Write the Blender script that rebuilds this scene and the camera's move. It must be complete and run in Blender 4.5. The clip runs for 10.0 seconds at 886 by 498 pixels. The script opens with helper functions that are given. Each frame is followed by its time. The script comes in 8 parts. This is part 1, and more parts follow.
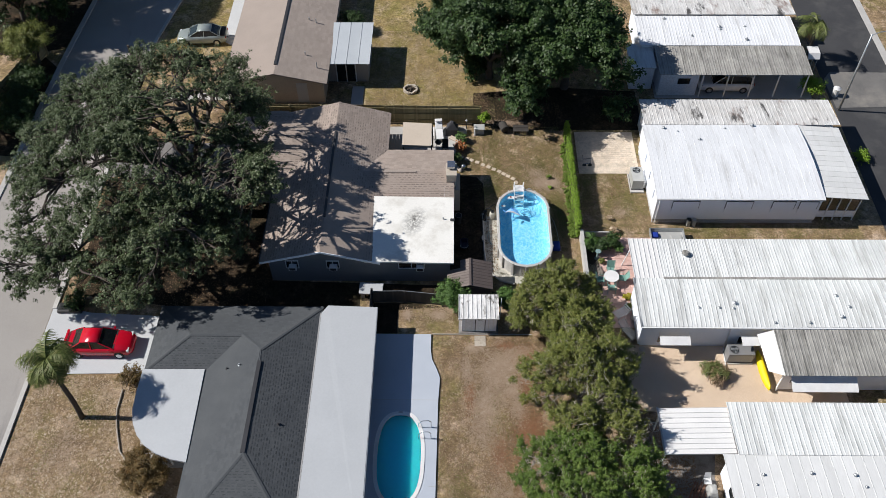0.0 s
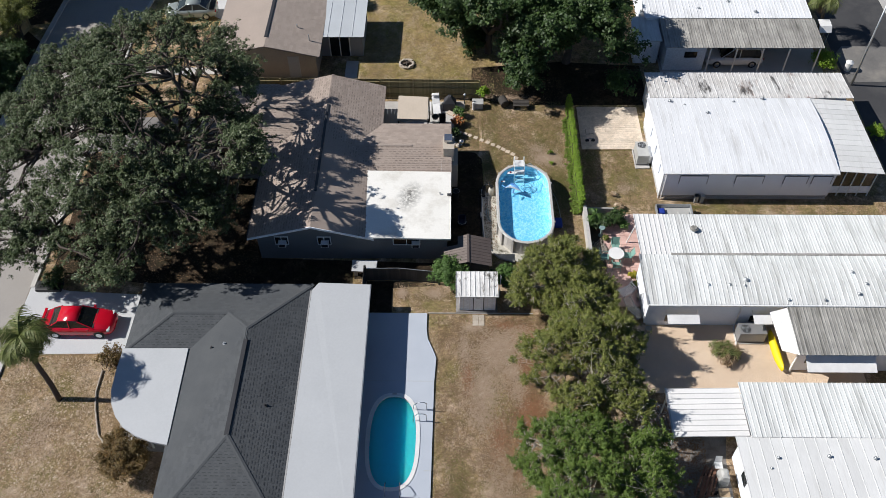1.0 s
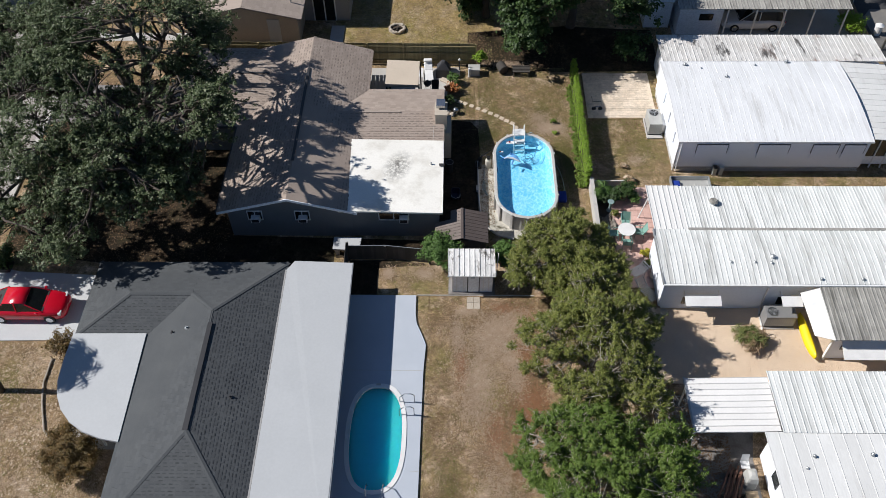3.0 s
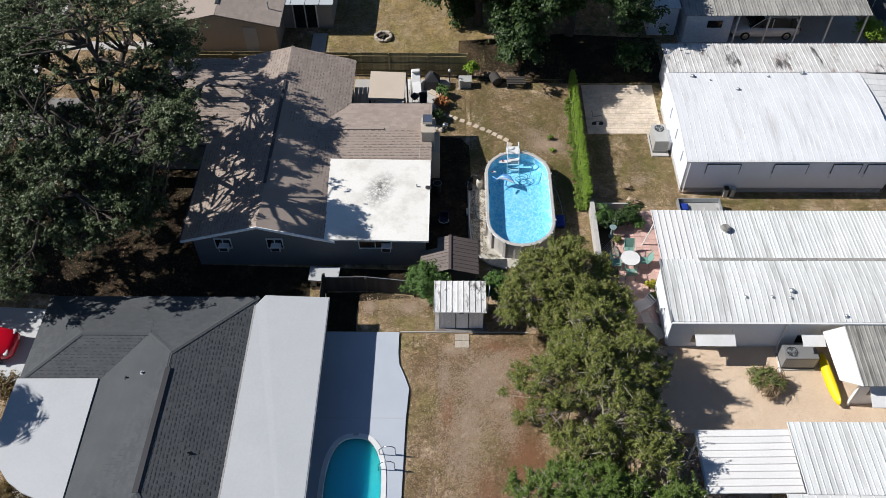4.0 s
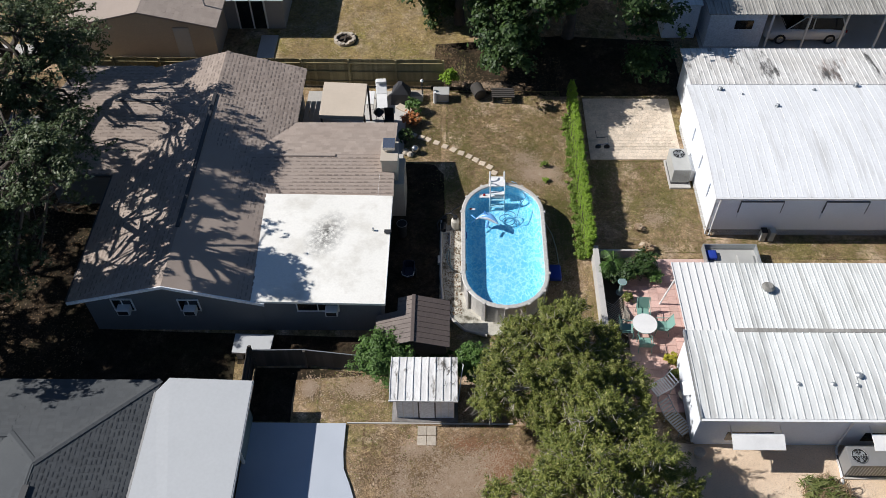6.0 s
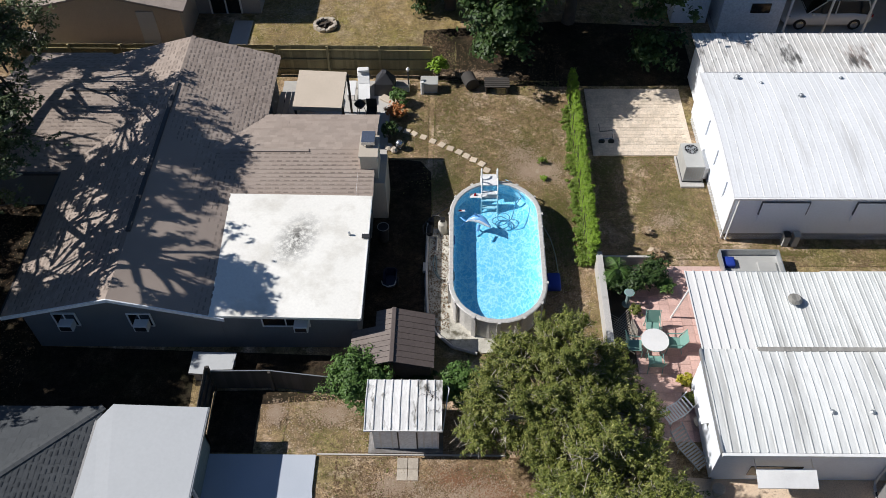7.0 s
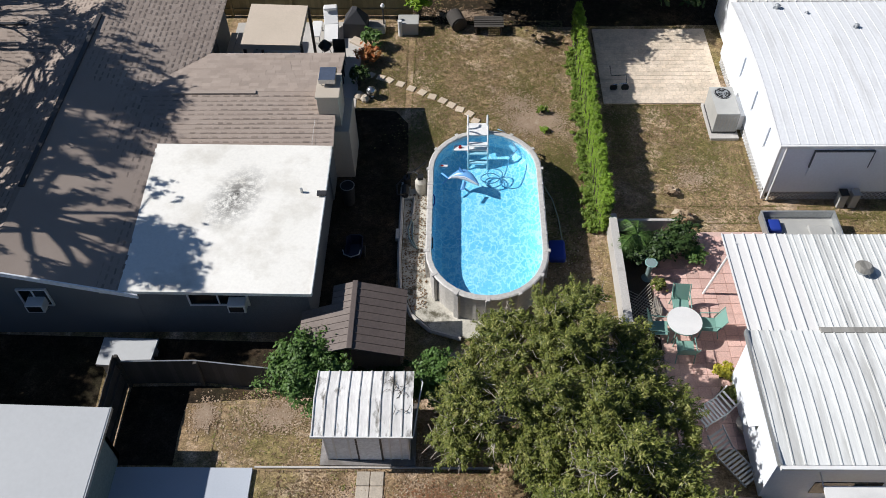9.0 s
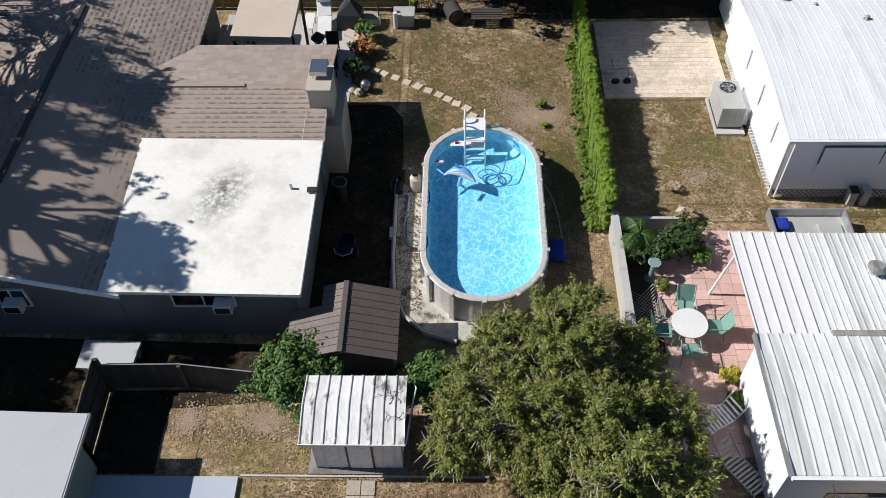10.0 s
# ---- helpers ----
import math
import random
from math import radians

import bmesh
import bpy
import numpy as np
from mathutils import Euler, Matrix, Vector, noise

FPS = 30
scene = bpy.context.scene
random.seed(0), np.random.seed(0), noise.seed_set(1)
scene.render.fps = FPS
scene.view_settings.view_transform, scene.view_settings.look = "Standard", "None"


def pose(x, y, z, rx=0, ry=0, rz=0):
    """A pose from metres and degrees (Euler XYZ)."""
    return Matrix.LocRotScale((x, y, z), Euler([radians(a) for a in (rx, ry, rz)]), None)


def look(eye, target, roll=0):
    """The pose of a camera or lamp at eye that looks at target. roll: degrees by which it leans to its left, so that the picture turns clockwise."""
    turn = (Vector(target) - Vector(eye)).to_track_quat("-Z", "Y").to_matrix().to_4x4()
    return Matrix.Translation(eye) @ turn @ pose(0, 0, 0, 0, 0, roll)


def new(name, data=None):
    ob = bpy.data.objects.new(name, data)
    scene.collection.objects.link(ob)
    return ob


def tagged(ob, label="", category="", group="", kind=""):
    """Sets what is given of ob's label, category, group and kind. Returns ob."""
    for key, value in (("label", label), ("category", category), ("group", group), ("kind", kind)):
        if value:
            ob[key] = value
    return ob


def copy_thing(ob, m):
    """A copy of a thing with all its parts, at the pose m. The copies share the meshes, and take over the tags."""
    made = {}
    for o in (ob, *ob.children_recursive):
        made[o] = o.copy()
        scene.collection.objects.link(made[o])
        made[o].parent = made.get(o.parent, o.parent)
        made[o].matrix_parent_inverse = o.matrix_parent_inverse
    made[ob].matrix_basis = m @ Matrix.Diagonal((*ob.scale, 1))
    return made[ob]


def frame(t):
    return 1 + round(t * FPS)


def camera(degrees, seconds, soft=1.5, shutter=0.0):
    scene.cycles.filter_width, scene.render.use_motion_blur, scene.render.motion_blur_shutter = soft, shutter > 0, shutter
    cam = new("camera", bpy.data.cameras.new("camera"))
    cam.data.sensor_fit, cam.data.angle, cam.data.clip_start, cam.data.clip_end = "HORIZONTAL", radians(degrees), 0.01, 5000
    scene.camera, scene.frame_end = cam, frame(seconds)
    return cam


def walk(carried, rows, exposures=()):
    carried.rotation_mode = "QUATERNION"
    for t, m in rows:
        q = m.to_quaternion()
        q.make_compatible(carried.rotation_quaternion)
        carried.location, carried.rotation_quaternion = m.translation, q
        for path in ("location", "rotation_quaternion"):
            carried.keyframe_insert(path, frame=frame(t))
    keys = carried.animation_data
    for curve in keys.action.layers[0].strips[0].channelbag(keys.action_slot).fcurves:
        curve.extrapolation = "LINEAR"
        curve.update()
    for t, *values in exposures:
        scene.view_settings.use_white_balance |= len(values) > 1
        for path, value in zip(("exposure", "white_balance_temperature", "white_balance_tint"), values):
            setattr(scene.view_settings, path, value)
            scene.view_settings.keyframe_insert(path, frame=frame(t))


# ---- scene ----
cam = camera(55.0, 10.0, 0.8)
PATH = [
    (0, (0.054, 0.036, 47.186), (0.032, 1.324, 45.656), -0.5),
    (0.5, (0.23, 0.505, 45.635), (0.208, 1.793, 44.105), -0.5),
    (1, (0.253, 0.557, 44.142), (0.231, 1.844, 42.611), -0.5),
    (1.5, (0.31, 0.574, 42.629), (0.287, 1.863, 41.1), -0.5),
    (2, (0.388, 0.918, 41.287), (0.364, 2.205, 39.756), -0.5),
    (3.5, (1.174, 4.939, 37.883), (1.146, 6.223, 36.35), -0.8),
    (4, (1.541, 7.182, 36.674), (1.513, 8.468, 35.142), -0.8),
    (4.5, (1.951, 9.559, 35.184), (1.922, 10.844, 33.652), -0.8),
    (5, (2.318, 11.779, 33.659), (2.289, 13.065, 32.128), -0.8),
    (5.5, (2.718, 13.871, 32.142), (2.687, 15.157, 30.611), -0.8),
    (7, (3.614, 18.642, 27.719), (3.581, 19.924, 26.185), -0.9),
    (7.5, (3.869, 19.705, 26.235), (3.832, 20.986, 24.699), -1.1),
    (8, (4.089, 20.599, 24.786), (4.049, 21.88, 23.25), -1.2),
    (8.5, (4.255, 21.323, 23.294), (4.215, 22.604, 21.759), -1.3),
    (9, (4.387, 21.93, 21.832), (4.346, 23.212, 20.298), -1.4),
    (9.5, (4.466, 22.431, 21.059), (4.424, 23.713, 19.525), -1.4),
    (10, (4.498, 22.593, 21.04), (4.458, 23.873, 19.504), -1.3),
]
walk(cam, [(t, look(eye, target, roll)) for t, eye, target, roll in PATH])

# ---- world, sun ----
SUN = Vector((-2.44, 0.2, 2.1)).normalized()
world = bpy.data.worlds.new("sky")
scene.world = world
world.use_nodes = True
sky = world.node_tree.nodes.new("ShaderNodeTexSky")
sky.sky_type = "NISHITA"
sky.sun_disc = False
sky.ozone_density, sky.dust_density = 6.0, 0.3
sky.sun_elevation = math.asin(SUN.z)
sky.sun_rotation = math.atan2(SUN.x, SUN.y)
world.node_tree.links.new(sky.outputs[0], world.node_tree.nodes["Background"].inputs[0])
world.node_tree.nodes["Background"].inputs[1].default_value = 0.055
sun = new("sun", bpy.data.lights.new("sun", "SUN"))
sun.data.energy, sun.data.angle, sun.data.color = 5.0, radians(0.5), (1.0, 0.97, 0.94)
sun.matrix_world = look(tuple(SUN * 80), (0, 0, 0))
scene.view_settings.exposure = 0.1

# ---- materials ----
def tree_of(name):
    m = bpy.data.materials.new(name)
    m.use_nodes = True
    return m, m.node_tree, m.node_tree.nodes["Principled BSDF"]


def noise_of(nt, scale, detail=4.0, stretch=(1, 1, 1), rough=0.6, turn=0.0):
    geo = nt.nodes.new("ShaderNodeNewGeometry")
    mp = nt.nodes.new("ShaderNodeMapping")
    mp.inputs["Scale"].default_value = stretch
    mp.inputs["Rotation"].default_value = (0, 0, turn)
    nt.links.new(geo.outputs["Position"], mp.inputs["Vector"])
    n = nt.nodes.new("ShaderNodeTexNoise")
    n.inputs["Scale"].default_value, n.inputs["Detail"].default_value, n.inputs["Roughness"].default_value = scale, detail, rough
    nt.links.new(mp.outputs[0], n.inputs["Vector"])
    return n.outputs["Fac"]


def ramp_of(nt, value, lo, hi, a=0.0, b=1.0):
    r = nt.nodes.new("ShaderNodeMapRange")
    r.inputs["From Min"].default_value, r.inputs["From Max"].default_value = lo, hi
    r.inputs["To Min"].default_value, r.inputs["To Max"].default_value = a, b
    nt.links.new(value, r.inputs["Value"])
    return r.outputs[0]


def mix_of(nt, fac, a, b, blend="MIX"):
    m = nt.nodes.new("ShaderNodeMix")
    m.data_type, m.blend_type = "RGBA", blend
    for sock, v in (("Factor", fac), ("A", a), ("B", b)):
        s = [i for i in m.inputs if i.name == sock and i.enabled and (sock == "Factor" and i.type == "VALUE" or i.type == "RGBA")][0]
        if isinstance(v, (int, float)):
            s.default_value = v
        elif isinstance(v, tuple):
            s.default_value = (*v, 1)
        else:
            nt.links.new(v, s)
    return [o for o in m.outputs if o.type == "RGBA"][0]


def surf(name, a, b, rough=0.8, big=0.6, fine=18.0, metal=0.0, bump=0.25, stains=(), island=0.0, each=0.0, stretch=(1, 1, 1), spec=0.4, depth=0.02, grain=0.16):
    """A worn surface: two colours mixed at a broad and a fine scale, stains as (colour, scale, from, to, stretch), and a fine relief."""
    m, nt, p = tree_of(name)
    broad = ramp_of(nt, noise_of(nt, big, 5), 0.32, 0.68)
    col = mix_of(nt, broad, a, b)
    speck = ramp_of(nt, noise_of(nt, fine, 5, stretch), 0.3, 0.7, 1 - grain, 1 + grain * 0.8)
    gr = nt.nodes.new("ShaderNodeCombineColor")
    for k in range(3):
        nt.links.new(speck, gr.inputs[k])
    col = mix_of(nt, 1.0, col, gr.outputs[0], "MULTIPLY")
    for colour, scale, lo, hi, st in stains:
        col = mix_of(nt, ramp_of(nt, noise_of(nt, scale, 6, st, 0.65), lo, hi), col, colour)
    for strength, node, out in ((island, "ShaderNodeNewGeometry", "Random Per Island"), (each, "ShaderNodeObjectInfo", "Random")):
        if strength:
            n = nt.nodes.new(node)
            v = ramp_of(nt, n.outputs[out], 0, 1, 1 - strength, 1 + strength)
            cc = nt.nodes.new("ShaderNodeCombineColor")
            for k in range(3):
                nt.links.new(v, cc.inputs[k])
            col = mix_of(nt, 1.0, col, cc.outputs[0], "MULTIPLY")
    nt.links.new(col, p.inputs["Base Color"])
    p.inputs["Roughness"].default_value, p.inputs["Metallic"].default_value = rough, metal
    p.inputs["Specular IOR Level"].default_value = spec
    if bump:
        bp = nt.nodes.new("ShaderNodeBump")
        bp.inputs["Strength"].default_value, bp.inputs["Distance"].default_value = bump, depth
        nt.links.new(noise_of(nt, fine, 6, stretch), bp.inputs["Height"])
        nt.links.new(bp.outputs[0], p.inputs["Normal"])
    return m


def leaf_mat(name, a, b, c, yellow=0.08):
    """Leaves: three greens by leaf, some light through them."""
    m, nt, p = tree_of(name)
    isl = nt.nodes.new("ShaderNodeNewGeometry").outputs["Random Per Island"]
    col = mix_of(nt, ramp_of(nt, isl, 0.0, 0.75), a, b)
    col = mix_of(nt, ramp_of(nt, isl, 1 - yellow, 1), col, c)
    col = mix_of(nt, ramp_of(nt, noise_of(nt, 0.7, 3), 0.35, 0.7, 0.0, 0.55), col, b)
    col = mix_of(nt, ramp_of(nt, noise_of(nt, 3.2, 3), 0.56, 0.72, 0.0, 0.6), col, c)
    col = mix_of(nt, ramp_of(nt, noise_of(nt, 2.6, 3, turn=1.1), 0.5, 0.7, 0.0, 0.6), col, a)
    nt.links.new(col, p.inputs["Base Color"])
    p.inputs["Roughness"].default_value = 0.5
    p.inputs["Specular IOR Level"].default_value = 0.3
    tr = nt.nodes.new("ShaderNodeBsdfTranslucent")
    nt.links.new(col, tr.inputs["Color"])
    mx = nt.nodes.new("ShaderNodeMixShader")
    mx.inputs[0].default_value = 0.22
    out = nt.nodes["Material Output"]
    nt.links.new(p.outputs[0], mx.inputs[1])
    nt.links.new(tr.outputs[0], mx.inputs[2])
    nt.links.new(mx.outputs[0], out.inputs[0])
    return m


def plain(name, col, rough=0.5, metal=0.0, spec=0.5):
    return surf(name, tuple(c * 0.92 for c in col), tuple(min(1, c * 1.06) for c in col), rough, 1.5, 30, metal, 0.05, spec=spec, grain=0.03)


def water_mat(name, tint, wave=2.2):
    m, nt, p = tree_of(name)
    t = nt.nodes.new("ShaderNodeBsdfTransparent")
    t.inputs[0].default_value = (*tint, 1)
    g = nt.nodes.new("ShaderNodeBsdfGlossy")
    g.inputs["Roughness"].default_value = 0.06
    fr = nt.nodes.new("ShaderNodeLayerWeight")
    fr.inputs["Blend"].default_value = 0.5
    bp = nt.nodes.new("ShaderNodeBump")
    bp.inputs["Strength"].default_value, bp.inputs["Distance"].default_value = 0.35, 0.08
    nt.links.new(noise_of(nt, wave, 3), bp.inputs["Height"])
    nt.links.new(bp.outputs[0], g.inputs["Normal"])
    nt.links.new(bp.outputs[0], fr.inputs["Normal"])
    mx = nt.nodes.new("ShaderNodeMixShader")
    pw = nt.nodes.new("ShaderNodeMath")
    pw.operation = "POWER"
    pw.inputs[1].default_value = 5.0
    nt.links.new(fr.outputs["Facing"], pw.inputs[0])
    for i, s in enumerate((ramp_of(nt, pw.outputs[0], 0, 1, 0.02, 1.0), t.outputs[0], g.outputs[0])):
        nt.links.new(s, mx.inputs[i])
    nt.links.new(mx.outputs[0], nt.nodes["Material Output"].inputs[0])
    nt.nodes.remove(p)
    return m


def caustic_liner_mat(name, base, pale):
    """Vinyl liner with caustic light painted on as pale, wandering threads."""
    m, nt, p = tree_of(name)
    col = mix_of(nt, ramp_of(nt, noise_of(nt, 1.3, 3), 0.35, 0.7, 0.0, 0.35), base, pale)
    for scale, turn, wide in ((3.4, 0.4, 0.05), (5.2, 1.7, 0.045)):
        n = noise_of(nt, scale, 2.5, (1.0, 0.75, 1), 0.5, turn)
        off = nt.nodes.new("ShaderNodeMath")
        off.operation = "SUBTRACT"
        off.inputs[1].default_value = 0.5
        nt.links.new(n, off.inputs[0])
        size = nt.nodes.new("ShaderNodeMath")
        size.operation = "ABSOLUTE"
        nt.links.new(off.outputs[0], size.inputs[0])
        col = mix_of(nt, ramp_of(nt, size.outputs[0], 0.0, wide, 0.85, 0.0), col, pale)
    nt.links.new(col, p.inputs["Base Color"])
    p.inputs["Roughness"].default_value = 0.5
    return m


def ground_mat(name, dry, brown, green, bare):
    m, nt, p = tree_of(name)
    col = mix_of(nt, ramp_of(nt, noise_of(nt, 0.28, 6, rough=0.7), 0.38, 0.62), dry, brown)
    col = mix_of(nt, ramp_of(nt, noise_of(nt, 0.3, 7, rough=0.75, turn=0.7), 0.47, 0.62, 0, 0.8), col, green)
    col = mix_of(nt, ramp_of(nt, noise_of(nt, 0.6, 8, rough=0.78, turn=1.9), 0.5, 0.63, 0, 0.85), col, bare)
    for sc, lo, hi in ((1.5, 0.55, 1.5), (5.0, 0.5, 1.54), (20.0, 0.5, 1.48)):
        g = ramp_of(nt, noise_of(nt, sc, 5, rough=0.7), 0.28, 0.72, lo, hi)
        cc = nt.nodes.new("ShaderNodeCombineColor")
        for k in range(3):
            nt.links.new(g, cc.inputs[k])
        col = mix_of(nt, 1.0, col, cc.outputs[0], "MULTIPLY")
    nt.links.new(col, p.inputs["Base Color"])
    p.inputs["Roughness"].default_value, p.inputs["Specular IOR Level"].default_value = 0.95, 0.1
    bp = nt.nodes.new("ShaderNodeBump")
    bp.inputs["Strength"].default_value, bp.inputs["Distance"].default_value = 0.4, 0.02
    nt.links.new(noise_of(nt, 34, 8, rough=0.75), bp.inputs["Height"])
    nt.links.new(bp.outputs[0], p.inputs["Normal"])
    return m


def glass_mat(name, tint):
    m, nt, p = tree_of(name)
    p.inputs["Base Color"].default_value = (*tint, 1)
    p.inputs["Roughness"].default_value, p.inputs["Specular IOR Level"].default_value = 0.08, 0.7
    return m


GRASS = ground_mat("dry_lawn", (0.31, 0.221, 0.13), (0.212, 0.146, 0.084), (0.18, 0.155, 0.06), (0.5, 0.38, 0.28))
GREENER = ground_mat("patchy_lawn", (0.3, 0.22, 0.1), (0.22, 0.17, 0.075), (0.19, 0.17, 0.05), (0.4, 0.31, 0.2))
ASPHALT = surf("asphalt", (0.045, 0.045, 0.048), (0.06, 0.06, 0.062), 0.9, 0.3, 40, bump=0.4, stains=(((0.09, 0.088, 0.085), 0.25, 0.5, 0.7, (1, 1, 1)),))
STREET = surf("old_street", (0.33, 0.305, 0.28), (0.37, 0.345, 0.315), 0.9, 0.25, 30, bump=0.2, stains=(((0.2, 0.19, 0.18), 0.5, 0.6, 0.8, (1, 0.2, 1)),))
CONCRETE = surf("concrete", (0.52, 0.5, 0.47), (0.44, 0.42, 0.39), 0.85, 0.6, 25, bump=0.2, stains=(((0.3, 0.28, 0.25), 0.9, 0.6, 0.8, (1, 1, 1)),))
DRIVE = surf("driveway_concrete", (0.57, 0.58, 0.58), (0.5, 0.51, 0.52), 0.85, 0.4, 25, bump=0.15, stains=(((0.4, 0.4, 0.4), 0.5, 0.62, 0.85, (1, 1, 1)),))
DECK = surf("painted_deck", (0.43, 0.47, 0.53), (0.47, 0.51, 0.57), 0.8, 0.5, 20, bump=0.08, grain=0.035)
WORN_SLAB = surf("lichen_concrete", (0.6, 0.57, 0.5), (0.42, 0.4, 0.34), 0.9, 1.5, 14, bump=0.5, stains=(((0.11, 0.1, 0.07), 2.2, 0.52, 0.66, (1, 1, 1)),))
GRAVEL = surf("shell_gravel", (0.74, 0.59, 0.44), (0.66, 0.51, 0.37), 0.9, 0.8, 30, bump=0.8)
PAVER = surf("paver", (0.68, 0.58, 0.47), (0.6, 0.5, 0.39), 0.9, 1.2, 12, bump=0.3, each=0.09, stains=(((0.44, 0.38, 0.3), 1.6, 0.52, 0.7, (1, 1, 1)),))
PINKTILE = surf("pink_tile", (0.68, 0.46, 0.4), (0.61, 0.4, 0.345), 0.8, 1.5, 20, bump=0.12, each=0.14)
TILE_BED = surf("tile_grout", (0.62, 0.44, 0.385), (0.57, 0.4, 0.35), 0.9, 1.5, 20, bump=0.12)
BROWN_SHINGLE = surf("brown_shingle", (0.34, 0.275, 0.232), (0.385, 0.318, 0.27), 0.95, 0.5, 40, bump=0.3, island=0.12)
GREY_SHINGLE = surf("charcoal_shingle", (0.072, 0.078, 0.084), (0.09, 0.096, 0.1), 0.9, 0.5, 40, bump=0.3, island=0.08)
# band colours: dark granules together with the shade of the tab risers
BROWN_BAND = surf("brown_granule_shade_band", (0.255, 0.205, 0.172), (0.285, 0.232, 0.196), 0.95, 0.5, 40, bump=0.3, island=0.25)
GREY_BAND = surf("charcoal_granule_shade_band", (0.058, 0.062, 0.067), (0.068, 0.073, 0.078), 0.95, 0.5, 40, bump=0.3, island=0.25)
PALE_SHINGLE = surf("tan_shingle", (0.38, 0.315, 0.27), (0.34, 0.285, 0.245), 0.95, 0.5, 40, bump=0.4, island=0.08)
WHITE_ROOF = surf("white_flat_roof", (0.87, 0.85, 0.79), (0.82, 0.8, 0.74), 0.6, 0.5, 10, bump=0.1, stains=(((0.6, 0.57, 0.5), 0.7, 0.5, 0.75, (1, 1, 1)),), grain=0.05)
def add_smudge(m, x, y, rx, ry, colour):
    """A dark weathered smudge of its own shape on the roof coating."""
    nt = m.node_tree
    p = nt.nodes["Principled BSDF"]
    geo = nt.nodes.new("ShaderNodeNewGeometry")
    mp = nt.nodes.new("ShaderNodeMapping")
    mp.vector_type = "TEXTURE"
    mp.inputs["Location"].default_value = (x, y, 0)
    mp.inputs["Rotation"].default_value = (0, 0, -0.35)
    mp.inputs["Scale"].default_value = (rx, ry, 100)
    nt.links.new(geo.outputs["Position"], mp.inputs["Vector"])
    ln = nt.nodes.new("ShaderNodeVectorMath")
    ln.operation = "LENGTH"
    nt.links.new(mp.outputs[0], ln.inputs[0])
    near = ramp_of(nt, ln.outputs["Value"], 0.1, 1.0, 1.0, 0.0)
    spots = ramp_of(nt, noise_of(nt, 4.0, 8, rough=0.8), 0.4, 0.56)
    mul = nt.nodes.new("ShaderNodeMath")
    mul.operation = "MULTIPLY"
    nt.links.new(near, mul.inputs[0])
    nt.links.new(spots, mul.inputs[1])
    old = p.inputs["Base Color"].links[0].from_socket
    nt.links.new(mix_of(nt, mul.outputs[0], old, colour), p.inputs["Base Color"])


add_smudge(WHITE_ROOF, -2.65, 40.15, 0.95, 1.6, (0.1, 0.095, 0.085))
PALE_ROOF = surf("pale_membrane", (0.46, 0.475, 0.485), (0.49, 0.505, 0.515), 0.6, 0.4, 8, bump=0.04, grain=0.035)
COATED = surf("coated_metal_roof", (0.8, 0.81, 0.82), (0.74, 0.75, 0.76), 0.5, 0.4, 10, bump=0.06, each=0.03, stains=(((0.46, 0.45, 0.43), 0.7, 0.52, 0.86, (2.6, 0.3, 1)),), grain=0.06)
OLD_METAL = surf("weathered_roof_sheet", (0.77, 0.78, 0.76), (0.68, 0.69, 0.67), 0.5, 0.5, 9, bump=0.05, each=0.08, stretch=(2, 0.2, 1), grain=0.1, stains=(((0.34, 0.335, 0.31), 0.9, 0.48, 0.8, (2.4, 0.25, 1)),))
GREY_METAL = surf("stained_grey_sheet", (0.4, 0.385, 0.35), (0.27, 0.26, 0.24), 0.7, 0.8, 9, bump=0.1, each=0.12, stretch=(1, 0.2, 1), stains=(((0.12, 0.115, 0.1), 1.0, 0.5, 0.75, (4, 0.4, 1)),))
RUST_METAL = surf("dirty_white_sheet", (0.7, 0.69, 0.67), (0.58, 0.56, 0.53), 0.6, 0.6, 9, bump=0.08, each=0.06, stretch=(1, 0.2, 1), stains=(((0.09, 0.085, 0.08), 0.8, 0.57, 0.66, (1.8, 0.45, 1)), ((0.22, 0.15, 0.12), 0.55, 0.56, 0.7, (1.2, 0.5, 1)), ((0.3, 0.29, 0.28), 1.4, 0.55, 0.8, (3, 0.4, 1))))
NEW_METAL = surf("white_roof_panel", (0.78, 0.77, 0.75), (0.74, 0.73, 0.71), 0.45, 0.5, 10, bump=0.04, each=0.03, grain=0.035)
SHED_METAL = surf("shed_roof_sheet", (0.8, 0.79, 0.77), (0.66, 0.65, 0.63), 0.5, 1.2, 9, bump=0.08, each=0.08, stretch=(2, 0.4, 1), stains=(((0.13, 0.12, 0.1), 1.6, 0.55, 0.66, (1.5, 0.6, 1)),))
SHED_WALL = surf("shed_wall_sheet", (0.88, 0.9, 0.93), (0.82, 0.85, 0.88), 0.5, 1.0, 10, bump=0.05)
WHITE_WALL = surf("white_siding", (0.84, 0.88, 0.94), (0.8, 0.84, 0.9), 0.6, 0.7, 12, bump=0.05, grain=0.035)
TAN_WALL = surf("grey_house_stucco", (0.185, 0.187, 0.188), (0.16, 0.162, 0.163), 0.9, 0.8, 30, bump=0.3)
GREY_WALL = surf("grey_stucco", (0.34, 0.335, 0.33), (0.3, 0.295, 0.29), 0.9, 0.7, 30, bump=0.3)
TEAL_WALL = surf("teal_siding", (0.23, 0.31, 0.31), (0.2, 0.27, 0.27), 0.7, 0.8, 15, bump=0.1)
TRIM = plain("white_trim", (0.78, 0.78, 0.77), 0.5)
DARKTRIM = plain("dark_trim", (0.035, 0.035, 0.038), 0.5)
